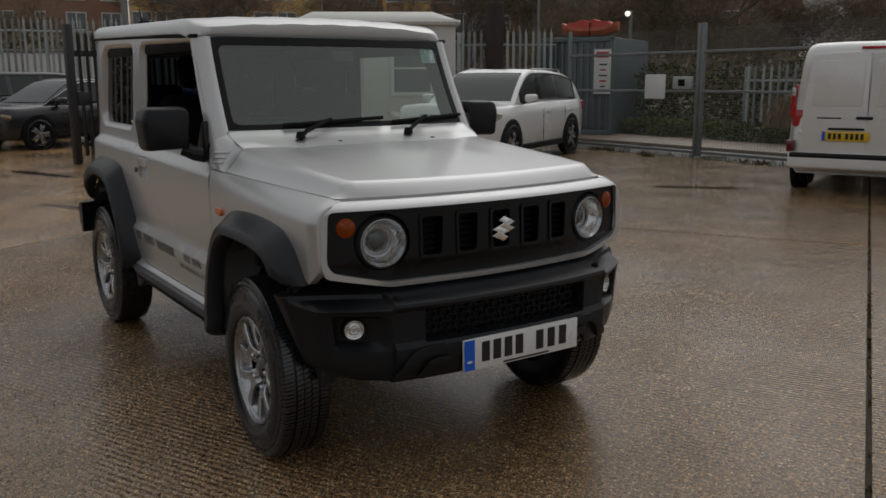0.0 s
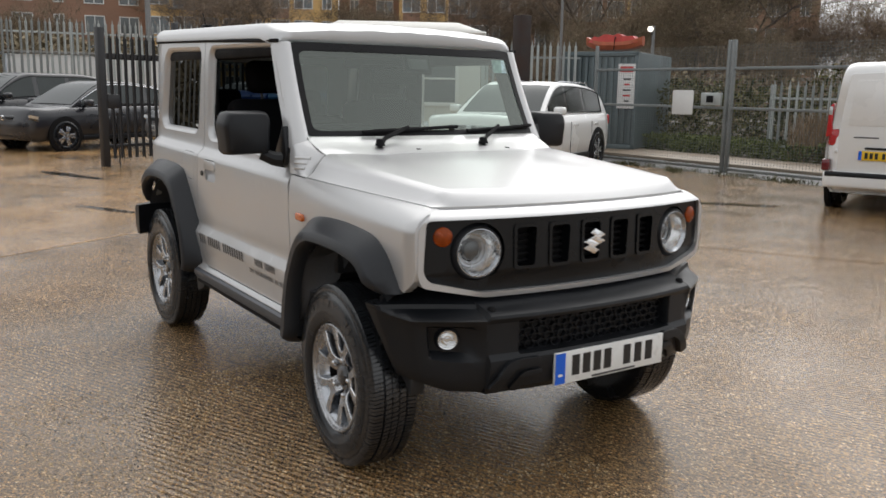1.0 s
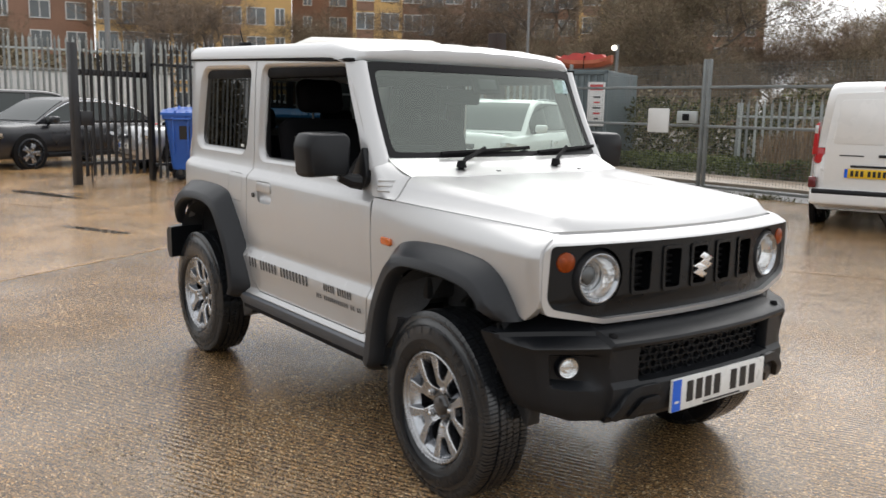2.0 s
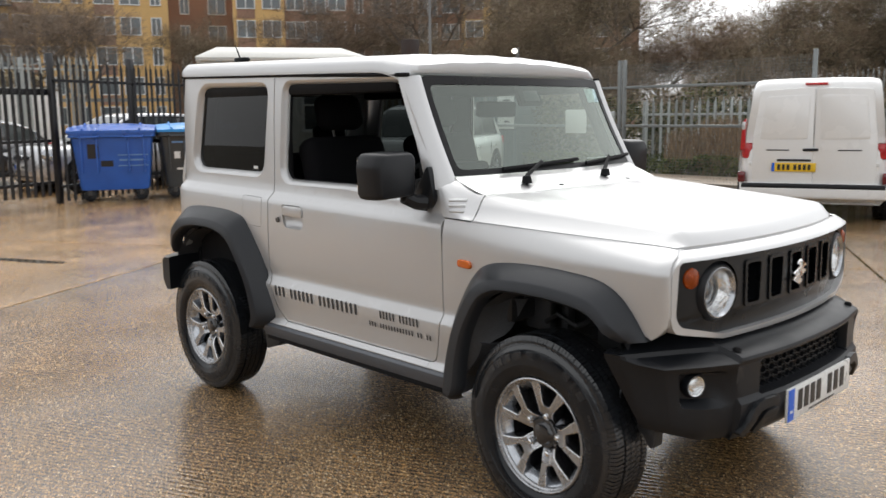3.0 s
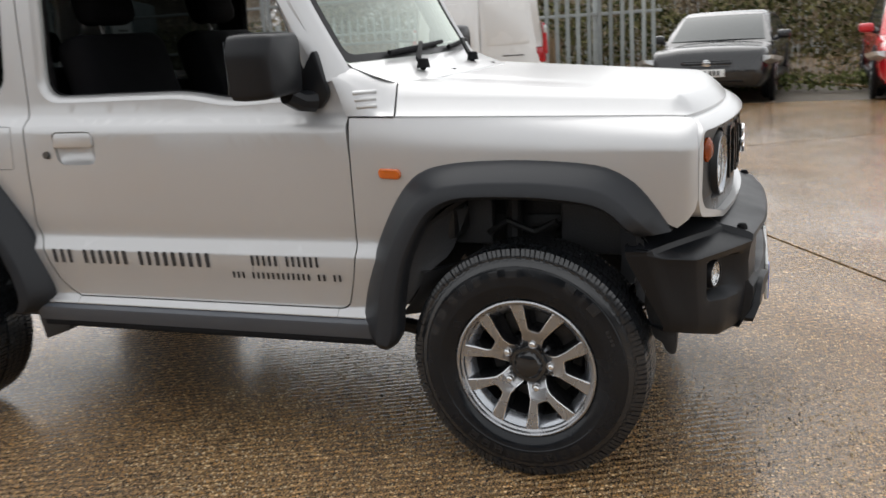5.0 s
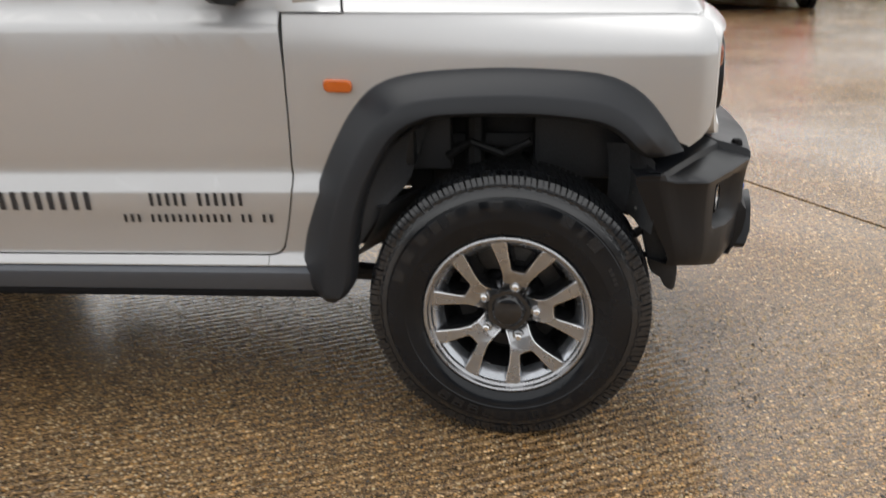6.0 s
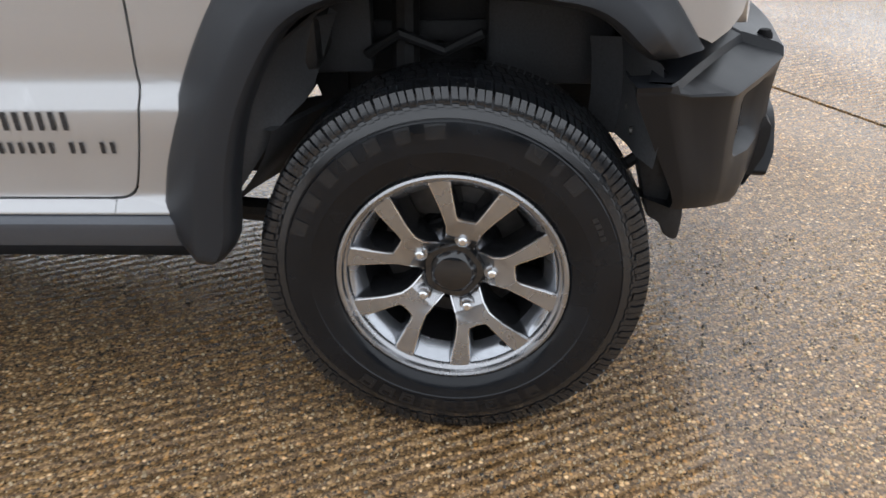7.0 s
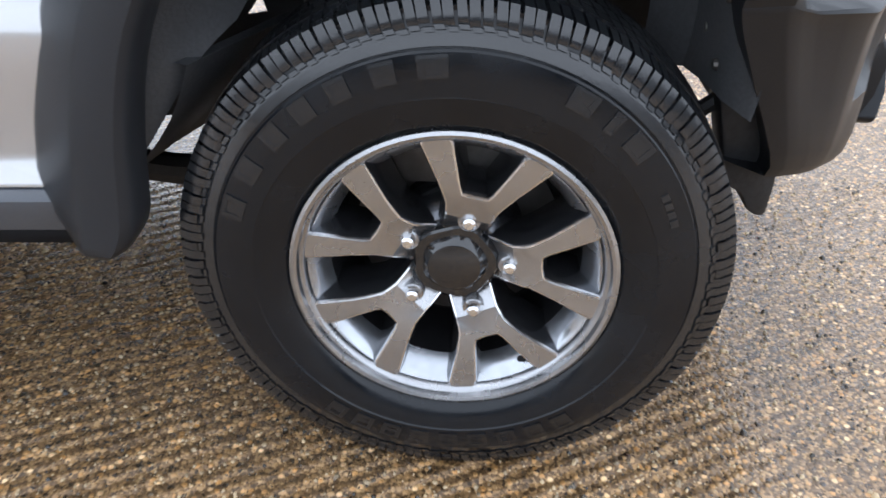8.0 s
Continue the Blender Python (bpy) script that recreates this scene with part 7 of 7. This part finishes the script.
HATCH = dict(L=4.3, W=1.80, H=1.45, belt=0.92, hood=0.86, wb=2.65, r=0.315, rear_base=-2.0, roof_rear=-1.45, roof_front=0.25, screen_base=1.12, panes=((0.10, 0.365), (0.385, 0.63), (0.65, 0.915)), tumble=0.74)
ESTATE = dict(HATCH, tail_drop=0.08, L=4.6, H=1.50, rear_base=-2.15, roof_rear=-1.85)
SUV = dict(HATCH, tail_drop=0.13, L=4.36, W=1.81, H=1.56, belt=1.0, hood=0.98, wb=2.70, r=0.335, rear_base=-2.05, roof_rear=-1.7, roof_front=0.30, screen_base=1.10, arch=PLASTIC)
SALOON = dict(HATCH, L=4.4, W=1.75, H=1.38, belt=0.87, hood=0.77, plate_z=0.44, plate_y=0.0)


def facing(x, y, dx, dy):
    return pose(x, y, 0, 0, 0, math.degrees(math.atan2(dy, dx)))


# white SUV beside the gates: its near side runs along the line through both wheels
d = Vector((0.455, -0.89)).normalized()
nl = Vector((-d.y, d.x))
mid = Vector((-8.73, 8.10)) - nl * 0.83
suv = parked_car("white compact SUV parked by the gates", facing(mid.x, mid.y, d.x, d.y), WHITECAR, SUV)
for s in (-1, 1):
    part("roof_rail", tube([(-1.5, s * 0.58, 1.50), (-1.4, s * 0.60, 1.56), (-0.1, s * 0.60, 1.565), (0.1, s * 0.58, 1.51)], 0.014, 6), BARREL, suv, "silver roof rail")
parked_car("dark graphite hatchback with silver window trim", facing(-17.9, 2.1, 0.42, -0.91), DARKCAR, dict(HATCH, trim=BARREL, tail_drop=0.16))
parked_car("dark estate car parked behind the hatchback", facing(-20.6, 0.9, 0.42, -0.91), DARKCAR, dict(ESTATE, H=1.62, belt=1.02))
parked_car("pale silver hatchback behind the black gate", facing(-15.75, 5.0, 0.05, -1.0), SILVERCAR, dict(HATCH, H=1.5), plate="front")
parked_car("orange hatchback half hidden behind dark cars", facing(-21.3, -1.6, 0.17, -0.98), ORANGECAR, dict(HATCH, H=1.5))
parked_car("grey older hatchback facing the yard with a pale plate", facing(0.20, 12.5, -0.10, -1), GREYCAR, dict(SALOON, H=1.30, belt=0.84), plate="front")
parked_car("bright red hatchback parked across the yard", facing(3.15, 11.9, -0.06, -1), REDCAR, dict(SALOON, H=1.5), plate="front")

DARKRED = surf("dark_red_lens", (0.12, 0.006, 0.010), 0.15, var=0.2, scale=20, bump=0.05, coat=0.5)
# white van, its rear towards the yard
VAN = dict(tail_drop=0.02, L=4.2, W=1.80, H=1.80, belt=1.02, hood=1.05, wb=2.70, r=0.33, rear_base=-2.06, roof_rear=-1.98, roof_front=0.55, screen_base=1.35, panes=((0.70, 0.93),), tumble=0.80, blind="rear", handles=(0.55, 0.8), lines=(0.45, 0.72), plate_z=0.70, plate_y=0.22)
van = parked_car("white small panel van with closed rear doors", facing(-2.72 - 0.36 * 2.0, 8.02 + 0.93 * 2.0, -0.36, 0.93), WHITECAR, VAN, plate="rear", category="van", name="van", group="")
bk = -2.1
for s in (-1, 1):
    part("rear_door", prism(rounded([(s * 0.006, 0.46), (s * 0.72, 0.46), (s * 0.72, 1.0), (s * 0.64, 1.66), (s * 0.006, 1.69)], 0.04, 3), 'x', bk - 0.012, bk + 0.16, 0.012), WHITECAR, van, "plain white rear door")
    part("door_recess", prism(rounded([(s * 0.06, 1.05), (s * 0.64, 1.05), (s * 0.575, 1.58), (s * 0.06, 1.60)], 0.05, 3), 'x', bk - 0.018, bk - 0.008, 0.004), WHITECAR, van)
    lamp = prism(rounded([(s * 0.800, 0.93), (s * 0.868, 0.90), (s * 0.850, 1.26), (s * 0.812, 1.32)], 0.025, 3), 'x', bk - 0.01, bk + 0.2, 0.02)
    part("tall_tail_lamp", lamp, REDLENS, van, "red tall rear lamp")
    part("lamp_window", box(bk - 0.016, bk - 0.008, min(s * 0.812, s * 0.852), max(s * 0.812, s * 0.852), 1.17, 1.27, 0.01), LAMPGLASS, van)
    part("reflector", box(bk - 0.03, bk + 0.05, min(s * 0.79, s * 0.885), max(s * 0.79, s * 0.885), 0.50, 0.64, 0.02), DARKRED, van, "dark red reflector block")
    part("hinge", box(bk - 0.02, bk + 0.05, min(s * 0.715, s * 0.755), max(s * 0.715, s * 0.755), 0.72, 0.76, 0.006), WHITECAR, van)
    part("badge_bar", box(bk - 0.016, bk - 0.011, min(s * 0.28, s * 0.55), max(s * 0.28, s * 0.55), 0.905, 0.920), GREYINK, van)
part("bumper", box(bk - 0.05, bk + 0.3, -0.86, 0.86, 0.30, 0.50, 0.04, 3), WHITECAR, van, "white rear bumper")
part("bumper_strip", box(bk - 0.054, bk + 0.1, -0.84, 0.84, 0.425, 0.495, 0.02), PLASTIC, van, "black bumper strip")
part("door_pull", box(bk - 0.03, bk - 0.01, -0.06, 0.12, 0.90, 0.935, 0.01), PLASTIC, van)
part("plate_lamp", box(bk - 0.03, bk - 0.01, 0.02, 0.42, 0.772, 0.80, 0.01), PLASTIC, van)
part("brake_lamp", box(bk + 0.02, bk + 0.05, -0.13, 0.13, 1.715, 1.745, 0.008), REDLENS, van)

# ---- apartment blocks far behind ----
YELLOWBRICK = surf("yellow_brick", (0.66, 0.42, 0.17), 0.85, var=0.18, scale=0.4, fine=9, bump=0.2)
REDBRICK = surf("red_brown_brick", (0.31, 0.18, 0.125), 0.85, var=0.22, scale=0.4, fine=9, bump=0.2)
ROOFTILE = surf("slate_roof", (0.06, 0.06, 0.065), 0.7, var=0.2, scale=1, bump=0.2)
BALCONY = surf("balcony_steel", (0.13, 0.135, 0.14), 0.6, var=0.2, bump=0.1)
FARGLASS = surf("far_window_glass", (0.10, 0.115, 0.12), 0.08, var=0.4, scale=0.3, bump=0.0, spec=0.8)


def window_unit(parent, x, z, w, h):
    wd = thing_part("window", parent, "white framed window")
    part("pane", box(x - w / 2, x + w / 2, -0.07, -0.05, z, z + h), FARGLASS, wd)
    fr = merge(box(x - w / 2 - 0.1, x + w / 2 + 0.1, -0.12, 0, z - 0.1, z), box(x - w / 2 - 0.1, x + w / 2 + 0.1, -0.12, 0, z + h, z + h + 0.1), box(x - w / 2 - 0.1, x - w / 2, -0.12, 0, z, z + h),
               box(x + w / 2, x + w / 2 + 0.1, -0.12, 0, z, z + h), box(x - 0.05, x + 0.05, -0.11, 0, z, z + h))
    part("frame", fr, SIGNWHITE, wd)
    return wd


def block(p0, p1, h, depth, brick, cols, floors, label, balconies=(), seed=1):
    d = Vector(p1) - Vector(p0)
    L = d.length
    b = thing("apartment_building", label, "building", "apartment blocks", at=pose(p0[0], p0[1], -0.1, 0, 0, math.degrees(math.atan2(d.y, d.x))))
    part("wall", box(0, L, 0, depth, 0, h, 0.02), brick, b, "brick walls")
    part("roof", prism([(-0.5, h), (depth + 0.5, h), (depth / 2, h + 1.6)], 'x', -0.4, L + 0.4), ROOFTILE, b, "low slate roof")
    part("band", box(-0.03, L + 0.03, -0.06, 0, 3.0, 3.35, 0.02), KERB, b, "pale string course")
    r = random.Random(seed)
    for c in range(cols):
        x = (c + 0.5) * L / cols
        for f in range(floors):
            z = 1.0 + 2.85 * f
            if c in balconies:
                window_unit(b, x, z - 0.4, 1.9, 1.9)
                bl = thing_part("balcony", b, "steel balcony")
                part("deck", box(x - 1.5, x + 1.5, -1.0, 0, z - 0.62, z - 0.48, 0.01), BALCONY, bl)
                part("balustrade", merge(*[box(x - 1.5 + 0.15 * k, x - 1.46 + 0.15 * k, -1.0, -0.96, z - 0.48, z + 0.45) for k in range(21)]), BALCONY, bl)
                part("handrail", box(x - 1.5, x + 1.5, -1.02, -0.94, z + 0.45, z + 0.52), BALCONY, bl)
            else:
                window_unit(b, x, z - 0.1, 1.7 if (c + seed) % 3 else 0.8, 1.55)
                if brick is YELLOWBRICK and (c + seed) % 3 == 1 and f:
                    part("spandrel", box(x - 0.9, x + 0.9, -0.05, 0.0, z - 1.15, z - 0.25), REDBRICK, b, "red brick panel under the window")
    return b


def polar(deg, dist):
    """A place at a bearing left of +y, seen from the middle of the walk."""
    return (1.6 - dist * math.sin(radians(deg)), -2.8 + dist * math.cos(radians(deg)))


block(polar(96, 98), polar(74.6, 95), 17.5, 12, REDBRICK, 11, 6, "red-brown brick apartment block", (4,), 1)
block(polar(74.5, 92), polar(62.7, 91), 19, 12, YELLOWBRICK, 8, 6, "yellow brick apartment block with grey balconies", (1,), 2)
block(polar(62.7, 98), polar(58.8, 98), 18, 12, REDBRICK, 2, 6, "recessed red-brown brick stair block", (), 3)
block(polar(58.8, 92), polar(55.6, 92), 19.5, 12, YELLOWBRICK, 2, 6, "narrow yellow brick apartment block", (), 4)
block(polar(55.6, 93), polar(51.6, 93), 20, 12, REDBRICK, 3, 6, "red-brown brick apartment block with a balcony column", (1,), 5)
block(polar(51.6, 96), polar(44.2, 96), 20, 12, REDBRICK, 5, 6, "red-brown brick apartment block with white windows", (1, 3), 6)
block(polar(44.2, 93), polar(41, 93), 19, 12, YELLOWBRICK, 2, 6, "yellow brick apartment block end", (), 7)
block(polar(41, 96), polar(32.9, 96), 19.5, 12, REDBRICK, 5, 6, "red-brown brick tower block", (), 8)

CLAD = surf("dull_cladding", (0.085, 0.085, 0.08), 0.6, var=0.25, scale=0.5, fine=6, bump=0.1)
# blue and white containers behind the far fence
SKYBLUE = surf("sky_blue_panel", (0.11, 0.24, 0.42), 0.5, var=0.2, scale=1, bump=0.05)
for x0, y0, L, m, lab in ((-26.4, -5.5, 6.2, SKYBLUE, "pale blue panelled store behind the fence"), (-25.9, 1.4, 6.0, SIGNWHITE, "white panelled store behind the fence")):
    st = thing("store_shed", lab, "shed", at=pose(x0, y0, 0, 0, 0, 86))
    part("shell", box(0, L, 0, 2.4, -0.03, 2.25, 0.02), m, st)
    part("roof", box(-0.08, L + 0.08, -0.08, 2.48, 2.25, 2.33, 0.02), KERB, st)
    for k in range(int(L / 0.6)):
        part("panel_rib", box(0.3 + 0.6 * k, 0.36 + 0.6 * k, -0.02, 0.0, 0.1, 2.2, 0.006), m, st)

# ---- trees and hedge ----
BARK = surf("winter_bark", (0.13, 0.105, 0.085), 0.85, var=0.35, scale=3, fine=30, bump=0.4)
TWIG = surf("winter_twigs", (0.21, 0.155, 0.12), 0.9, spec=0.1, var=0.35, bump=0.0, random_by="island", tint=(0.34, 0.26, 0.19))
LEAF = surf("dull_leaves", (0.17, 0.14, 0.092), 0.9, spec=0.1, var=0.3, bump=0.0, random_by="island", tint=(0.29, 0.24, 0.16))
HEDGE = surf("hedge_leaves", (0.055, 0.070, 0.025), 0.9, spec=0.1, var=0.5, bump=0.0, random_by="island", tint=(0.15, 0.14, 0.06))
VERGE = surf("verge_green", (0.075, 0.105, 0.030), 0.8, spec=0.1, var=0.4, bump=0.0, random_by="island", tint=(0.17, 0.19, 0.07))
DRY = surf("dry_stalks", (0.23, 0.15, 0.085), 0.8, var=0.4, bump=0.0, random_by="island", tint=(0.32, 0.22, 0.13))


def grow(V, F, tips, p, d, length, r, depth, rnd, sides=5):
    """One limb of a tree and its children."""
    q = p.copy()
    n = 3
    ring0 = None
    dirn = d.copy()
    for i in range(n + 1):
        s = dirn.cross(Vector((0.3, 0.5, 0.81))).normalized()
        t = dirn.cross(s)
        rr = r * (1 - 0.45 * i / n)
        k = len(V)
        m = sides if depth > 1 else 3
        for j in range(m):
            a = 2 * math.pi * j / m
            V.append(tuple(q + (s * math.cos(a) + t * math.sin(a)) * rr))
        if ring0 is not None:
            for j in range(m):
                F.append((ring0 + j, ring0 + (j + 1) % m, k + (j + 1) % m, k + j))
        ring0 = k
        if i < n:
            q = q + dirn * (length / n)
            dirn = (dirn + Vector((rnd.gauss(0, 0.12), rnd.gauss(0, 0.12), rnd.gauss(0.03, 0.08)))).normalized()
        if depth > 0 and i >= 1:
            for _ in range(2 if depth > 1 else 3):
                side = Vector((rnd.gauss(0, 1), rnd.gauss(0, 1), rnd.gauss(0.15, 0.5))).normalized()
                nd = (dirn * rnd.uniform(0.45, 0.9) + side * rnd.uniform(0.5, 0.9)).normalized()
                grow(V, F, tips, q.copy(), nd, length * rnd.uniform(0.5, 0.75), rr * 0.55, depth - 1, rnd, sides)
    tips.append((q.copy(), dirn.copy()))


def tree(label, at, height, seed, leafy=0.0, leaf_mat=None, spread=1.0):
    rnd = random.Random(seed)
    t = thing("tree", label, "tree", "trees behind the yard", at=at)
    V, F, tips = [], [], []
    grow(V, F, tips, Vector((0, 0, -0.1)), Vector((rnd.gauss(0, 0.05), rnd.gauss(0, 0.05), 1)).normalized(), height * 0.42, height * 0.022, 4, rnd)
    part("trunk", mesh_of(V, F), BARK, t, "trunk and bare limbs")
    V, F = [], []
    for p, d in tips:
        for _ in range(5):
            nd = (d + Vector((rnd.gauss(0, 0.6), rnd.gauss(0, 0.6), rnd.gauss(0.1, 0.5)))).normalized()
            ln = rnd.uniform(0.3, 0.9) * height / 9
            s = nd.cross(Vector((rnd.random(), rnd.random(), rnd.random()))).normalized() * 0.008 * height / 9
            k = len(V)
            e = p + nd * ln
            V += [tuple(p - s), tuple(p + s), tuple(e)]
            F.append((k, k + 1, k + 2))
    tagged(part("twig_mass", mesh_of(V, F), TWIG, t, "fine bare twigs"), kind="stuff")
    if leafy:
        V, F = [], []
        for p, d in tips:
            for _ in range(int(leafy)):
                c = p + Vector((rnd.gauss(0, 0.32), rnd.gauss(0, 0.32), rnd.gauss(-0.05, 0.3))) * (height / 9) * spread
                a, b = Vector((rnd.gauss(0, 1), rnd.gauss(0, 1), rnd.gauss(0, 1))).normalized(), Vector((rnd.gauss(0, 1), rnd.gauss(0, 1), rnd.gauss(0, 1))).normalized()
                w, ww = (rnd.uniform(0.10, 0.26) * height / 9, 0.010) if rnd.random() < 0.6 else (rnd.uniform(0.03, 0.07) * height / 9, 0.028)
                k = len(V)
                V += [tuple(c - a * w), tuple(c + b * ww), tuple(c + a * w), tuple(c - b * ww)]
                F.append((k, k + 1, k + 2, k + 3))
        tagged(part("crown", mesh_of(V, F), leaf_mat or LEAF, t, "sparse crown of dull leaves"), kind="stuff")
    return t


T = [tree("bare winter tree with fine twigs", pose(*polar(68, 60), -0.1), 9, 11),
     tree("ivy-covered tree with brown-green leaves", pose(*polar(48.5, 62), -0.1), 9, 12, 9),
     tree("dense brown-green thicket tree", pose(*polar(36, 36), -0.1), 8.5, 13, 10, None, 1.3)]
for base, deg, dist, z, sc in ((0, 70.5, 66, 130, 1.1), (0, 53, 58, 70, 1.0), (0, 46, 52, 10, 1.2), (0, 31.5, 42, 95, 0.55), (0, 27.5, 46, 250, 0.72), (0, 24.5, 40, 300, 0.52), (0, 29.5, 44, 20, 0.6), (0, 26, 50, 200, 0.7),
                               (1, 80.5, 62, 80, 0.75), (1, 61.0, 74, 80, 1.05), (1, 51.0, 60, 140, 0.62), (1, 44.8, 42, 40, 0.62), (1, 39.0, 40, 260, 0.85), (1, 36.0, 44, 190, 0.95), (1, 89, 36, 15, 0.8), (1, 93, 40, 66, 0.9),
                               (2, 41, 30, 77, 0.48), (2, 38.5, 30, 150, 0.6), (2, 34.5, 33, 220, 0.42), (2, 29.5, 30, 300, 0.31), (2, 26, 33, 10, 0.46), (2, 22.5, 30, 60, 0.60), (2, 20.5, 33, 110, 0.68), (2, 18, 31, 110, 0.68), (2, 15.5, 30, 170, 0.66), (2, 13.5, 34, 210, 0.62),
                               (2, 46, 33, 350, 0.42)):
    copy_thing(T[base], pose(*polar(deg, dist), -0.1, 0, 0, z) @ Matrix.Diagonal((sc, sc, sc, 1)))


def leaf_bank(name, label, x0, x1, y, depth, h, n, mat, size, seed, category="hedge", stalk=False):
    rnd = random.Random(seed)
    V, F = [], []
    for _ in range(n):
        x = rnd.uniform(x0, x1)
        top = h * (0.75 + 0.3 * noise.noise(Vector((x * 0.9, y, 0.0))) + 0.12 * noise.noise(Vector((x * 3.1, y, 4.0))))
        u = rnd.random()
        z = top * u ** 0.7
        yy = y + depth * (rnd.random() ** 1.6) + 0.25 * noise.noise(Vector((x * 1.5, z * 2, 0)))
        c = Vector((x, yy, z))
        if stalk:
            a = Vector((rnd.gauss(0, 0.25), rnd.gauss(0, 0.25), 1)).normalized()
            b = Vector((1, rnd.gauss(0, 0.5), 0)).normalized()
            w, ww = rnd.uniform(0.12, 0.35), 0.007
        else:
            a = Vector((rnd.gauss(0, 1), rnd.gauss(0, 1), rnd.gauss(0, 1))).normalized()
            b = Vector((rnd.gauss(0, 1), rnd.gauss(0, 1), rnd.gauss(0, 1))).normalized()
            w = size * rnd.uniform(0.5, 1.2)
            ww = w * 0.6
        k = len(V)
        V += [tuple(c - a * w), tuple(c + b * ww), tuple(c + a * w), tuple(c - b * ww)]
        F.append((k, k + 1, k + 2, k + 3))
    tagged(part(name, mesh_of(V, F), mat), label, category, kind="stuff")


leaf_bank("hedge", "overgrown dark green hedge beyond the path", -20, 4, 14.9, 2.0, 2.2, 20000, HEDGE, 0.07, 5)
leaf_bank("thicket", "tangled brown winter scrub behind the hedge", -24, 8, 17.0, 3.0, 2.5, 14000, LEAF, 0.09, 6, "bushes")
leaf_bank("scrub_stems", "bare brown stems among the scrub", -24, 8, 16.5, 3.0, 2.9, 6000, TWIG, 0.1, 7, "bushes", True)
leaf_bank("dry_grass", "dry tan stalks by the path", -8.5, -3.0, 14.0, 0.8, 1.35, 5000, DRY, 0.1, 8, "grass", True)
leaf_bank("verge_grass", "rough green verge at the foot of the hedge", -16, -3, 13.9, 0.9, 0.55, 12000, VERGE, 0.05, 9, "grass")
leaf_bank("verge", "grass and weeds under the fence behind the van", -4.6, 8, 11.9, 0.9, 0.35, 5000, VERGE, 0.05, 10, "grass")
leaf_bank("far_scrub", "dull scrub behind the dark fence", -10, 8, 26.0, 6.0, 3.6, 18000, LEAF, 0.17, 12, "bushes")
leaf_bank("left_scrub", "brown scrub behind the far fence", -36, -32, -14, 24, 4.2, 22000, LEAF, 0.16, 13, "bushes")

# low grey shed beyond the fence, past the end of the trees
sh = thing("grey_shed", "low dark grey shed with a shallow roof beyond the fence", "shed", at=pose(*polar(12.5, 44), -0.1, 0, 0, 6))
part("shell", box(0, 26, 0, 9, 0, 2.9, 0.03), CLAD, sh)
part("roof", prism([(-0.4, 2.9), (9.4, 2.9), (4.5, 4.3)], 'x', -0.4, 26.4), ROOFTILE, sh, "shallow grey roof")
# ---- the side of the yard behind the camera: unseen, added ----
# invented wall and fence, placed to block sky and darken the car's reflections
wh = thing("workshop", "unseen long grey clad wall added to darken reflections on the car", "building")
part("wall", box(-30, 26, -26, -24.5, -0.03, 4.2, 0.05), CLAD, wh)
part("roof", prism([(-26.3, 4.2), (-24.2, 4.2), (-25.2, 4.8)], 'x', -30.3, 26.3), ROOFTILE, wh)
for k in range(7):
    part("roller_door", box(-26 + 7.5 * k, -22.4 + 7.5 * k, -24.5, -24.44, 0, 3.8, 0.02), SILL, wh, "grey roller door on the unseen added wall")
fence("unseen black palisade fence added for dark reflections", (20, -17.5), (-26, -17.5), 2.2, BLACKSTEEL, 0.16, joined=True)
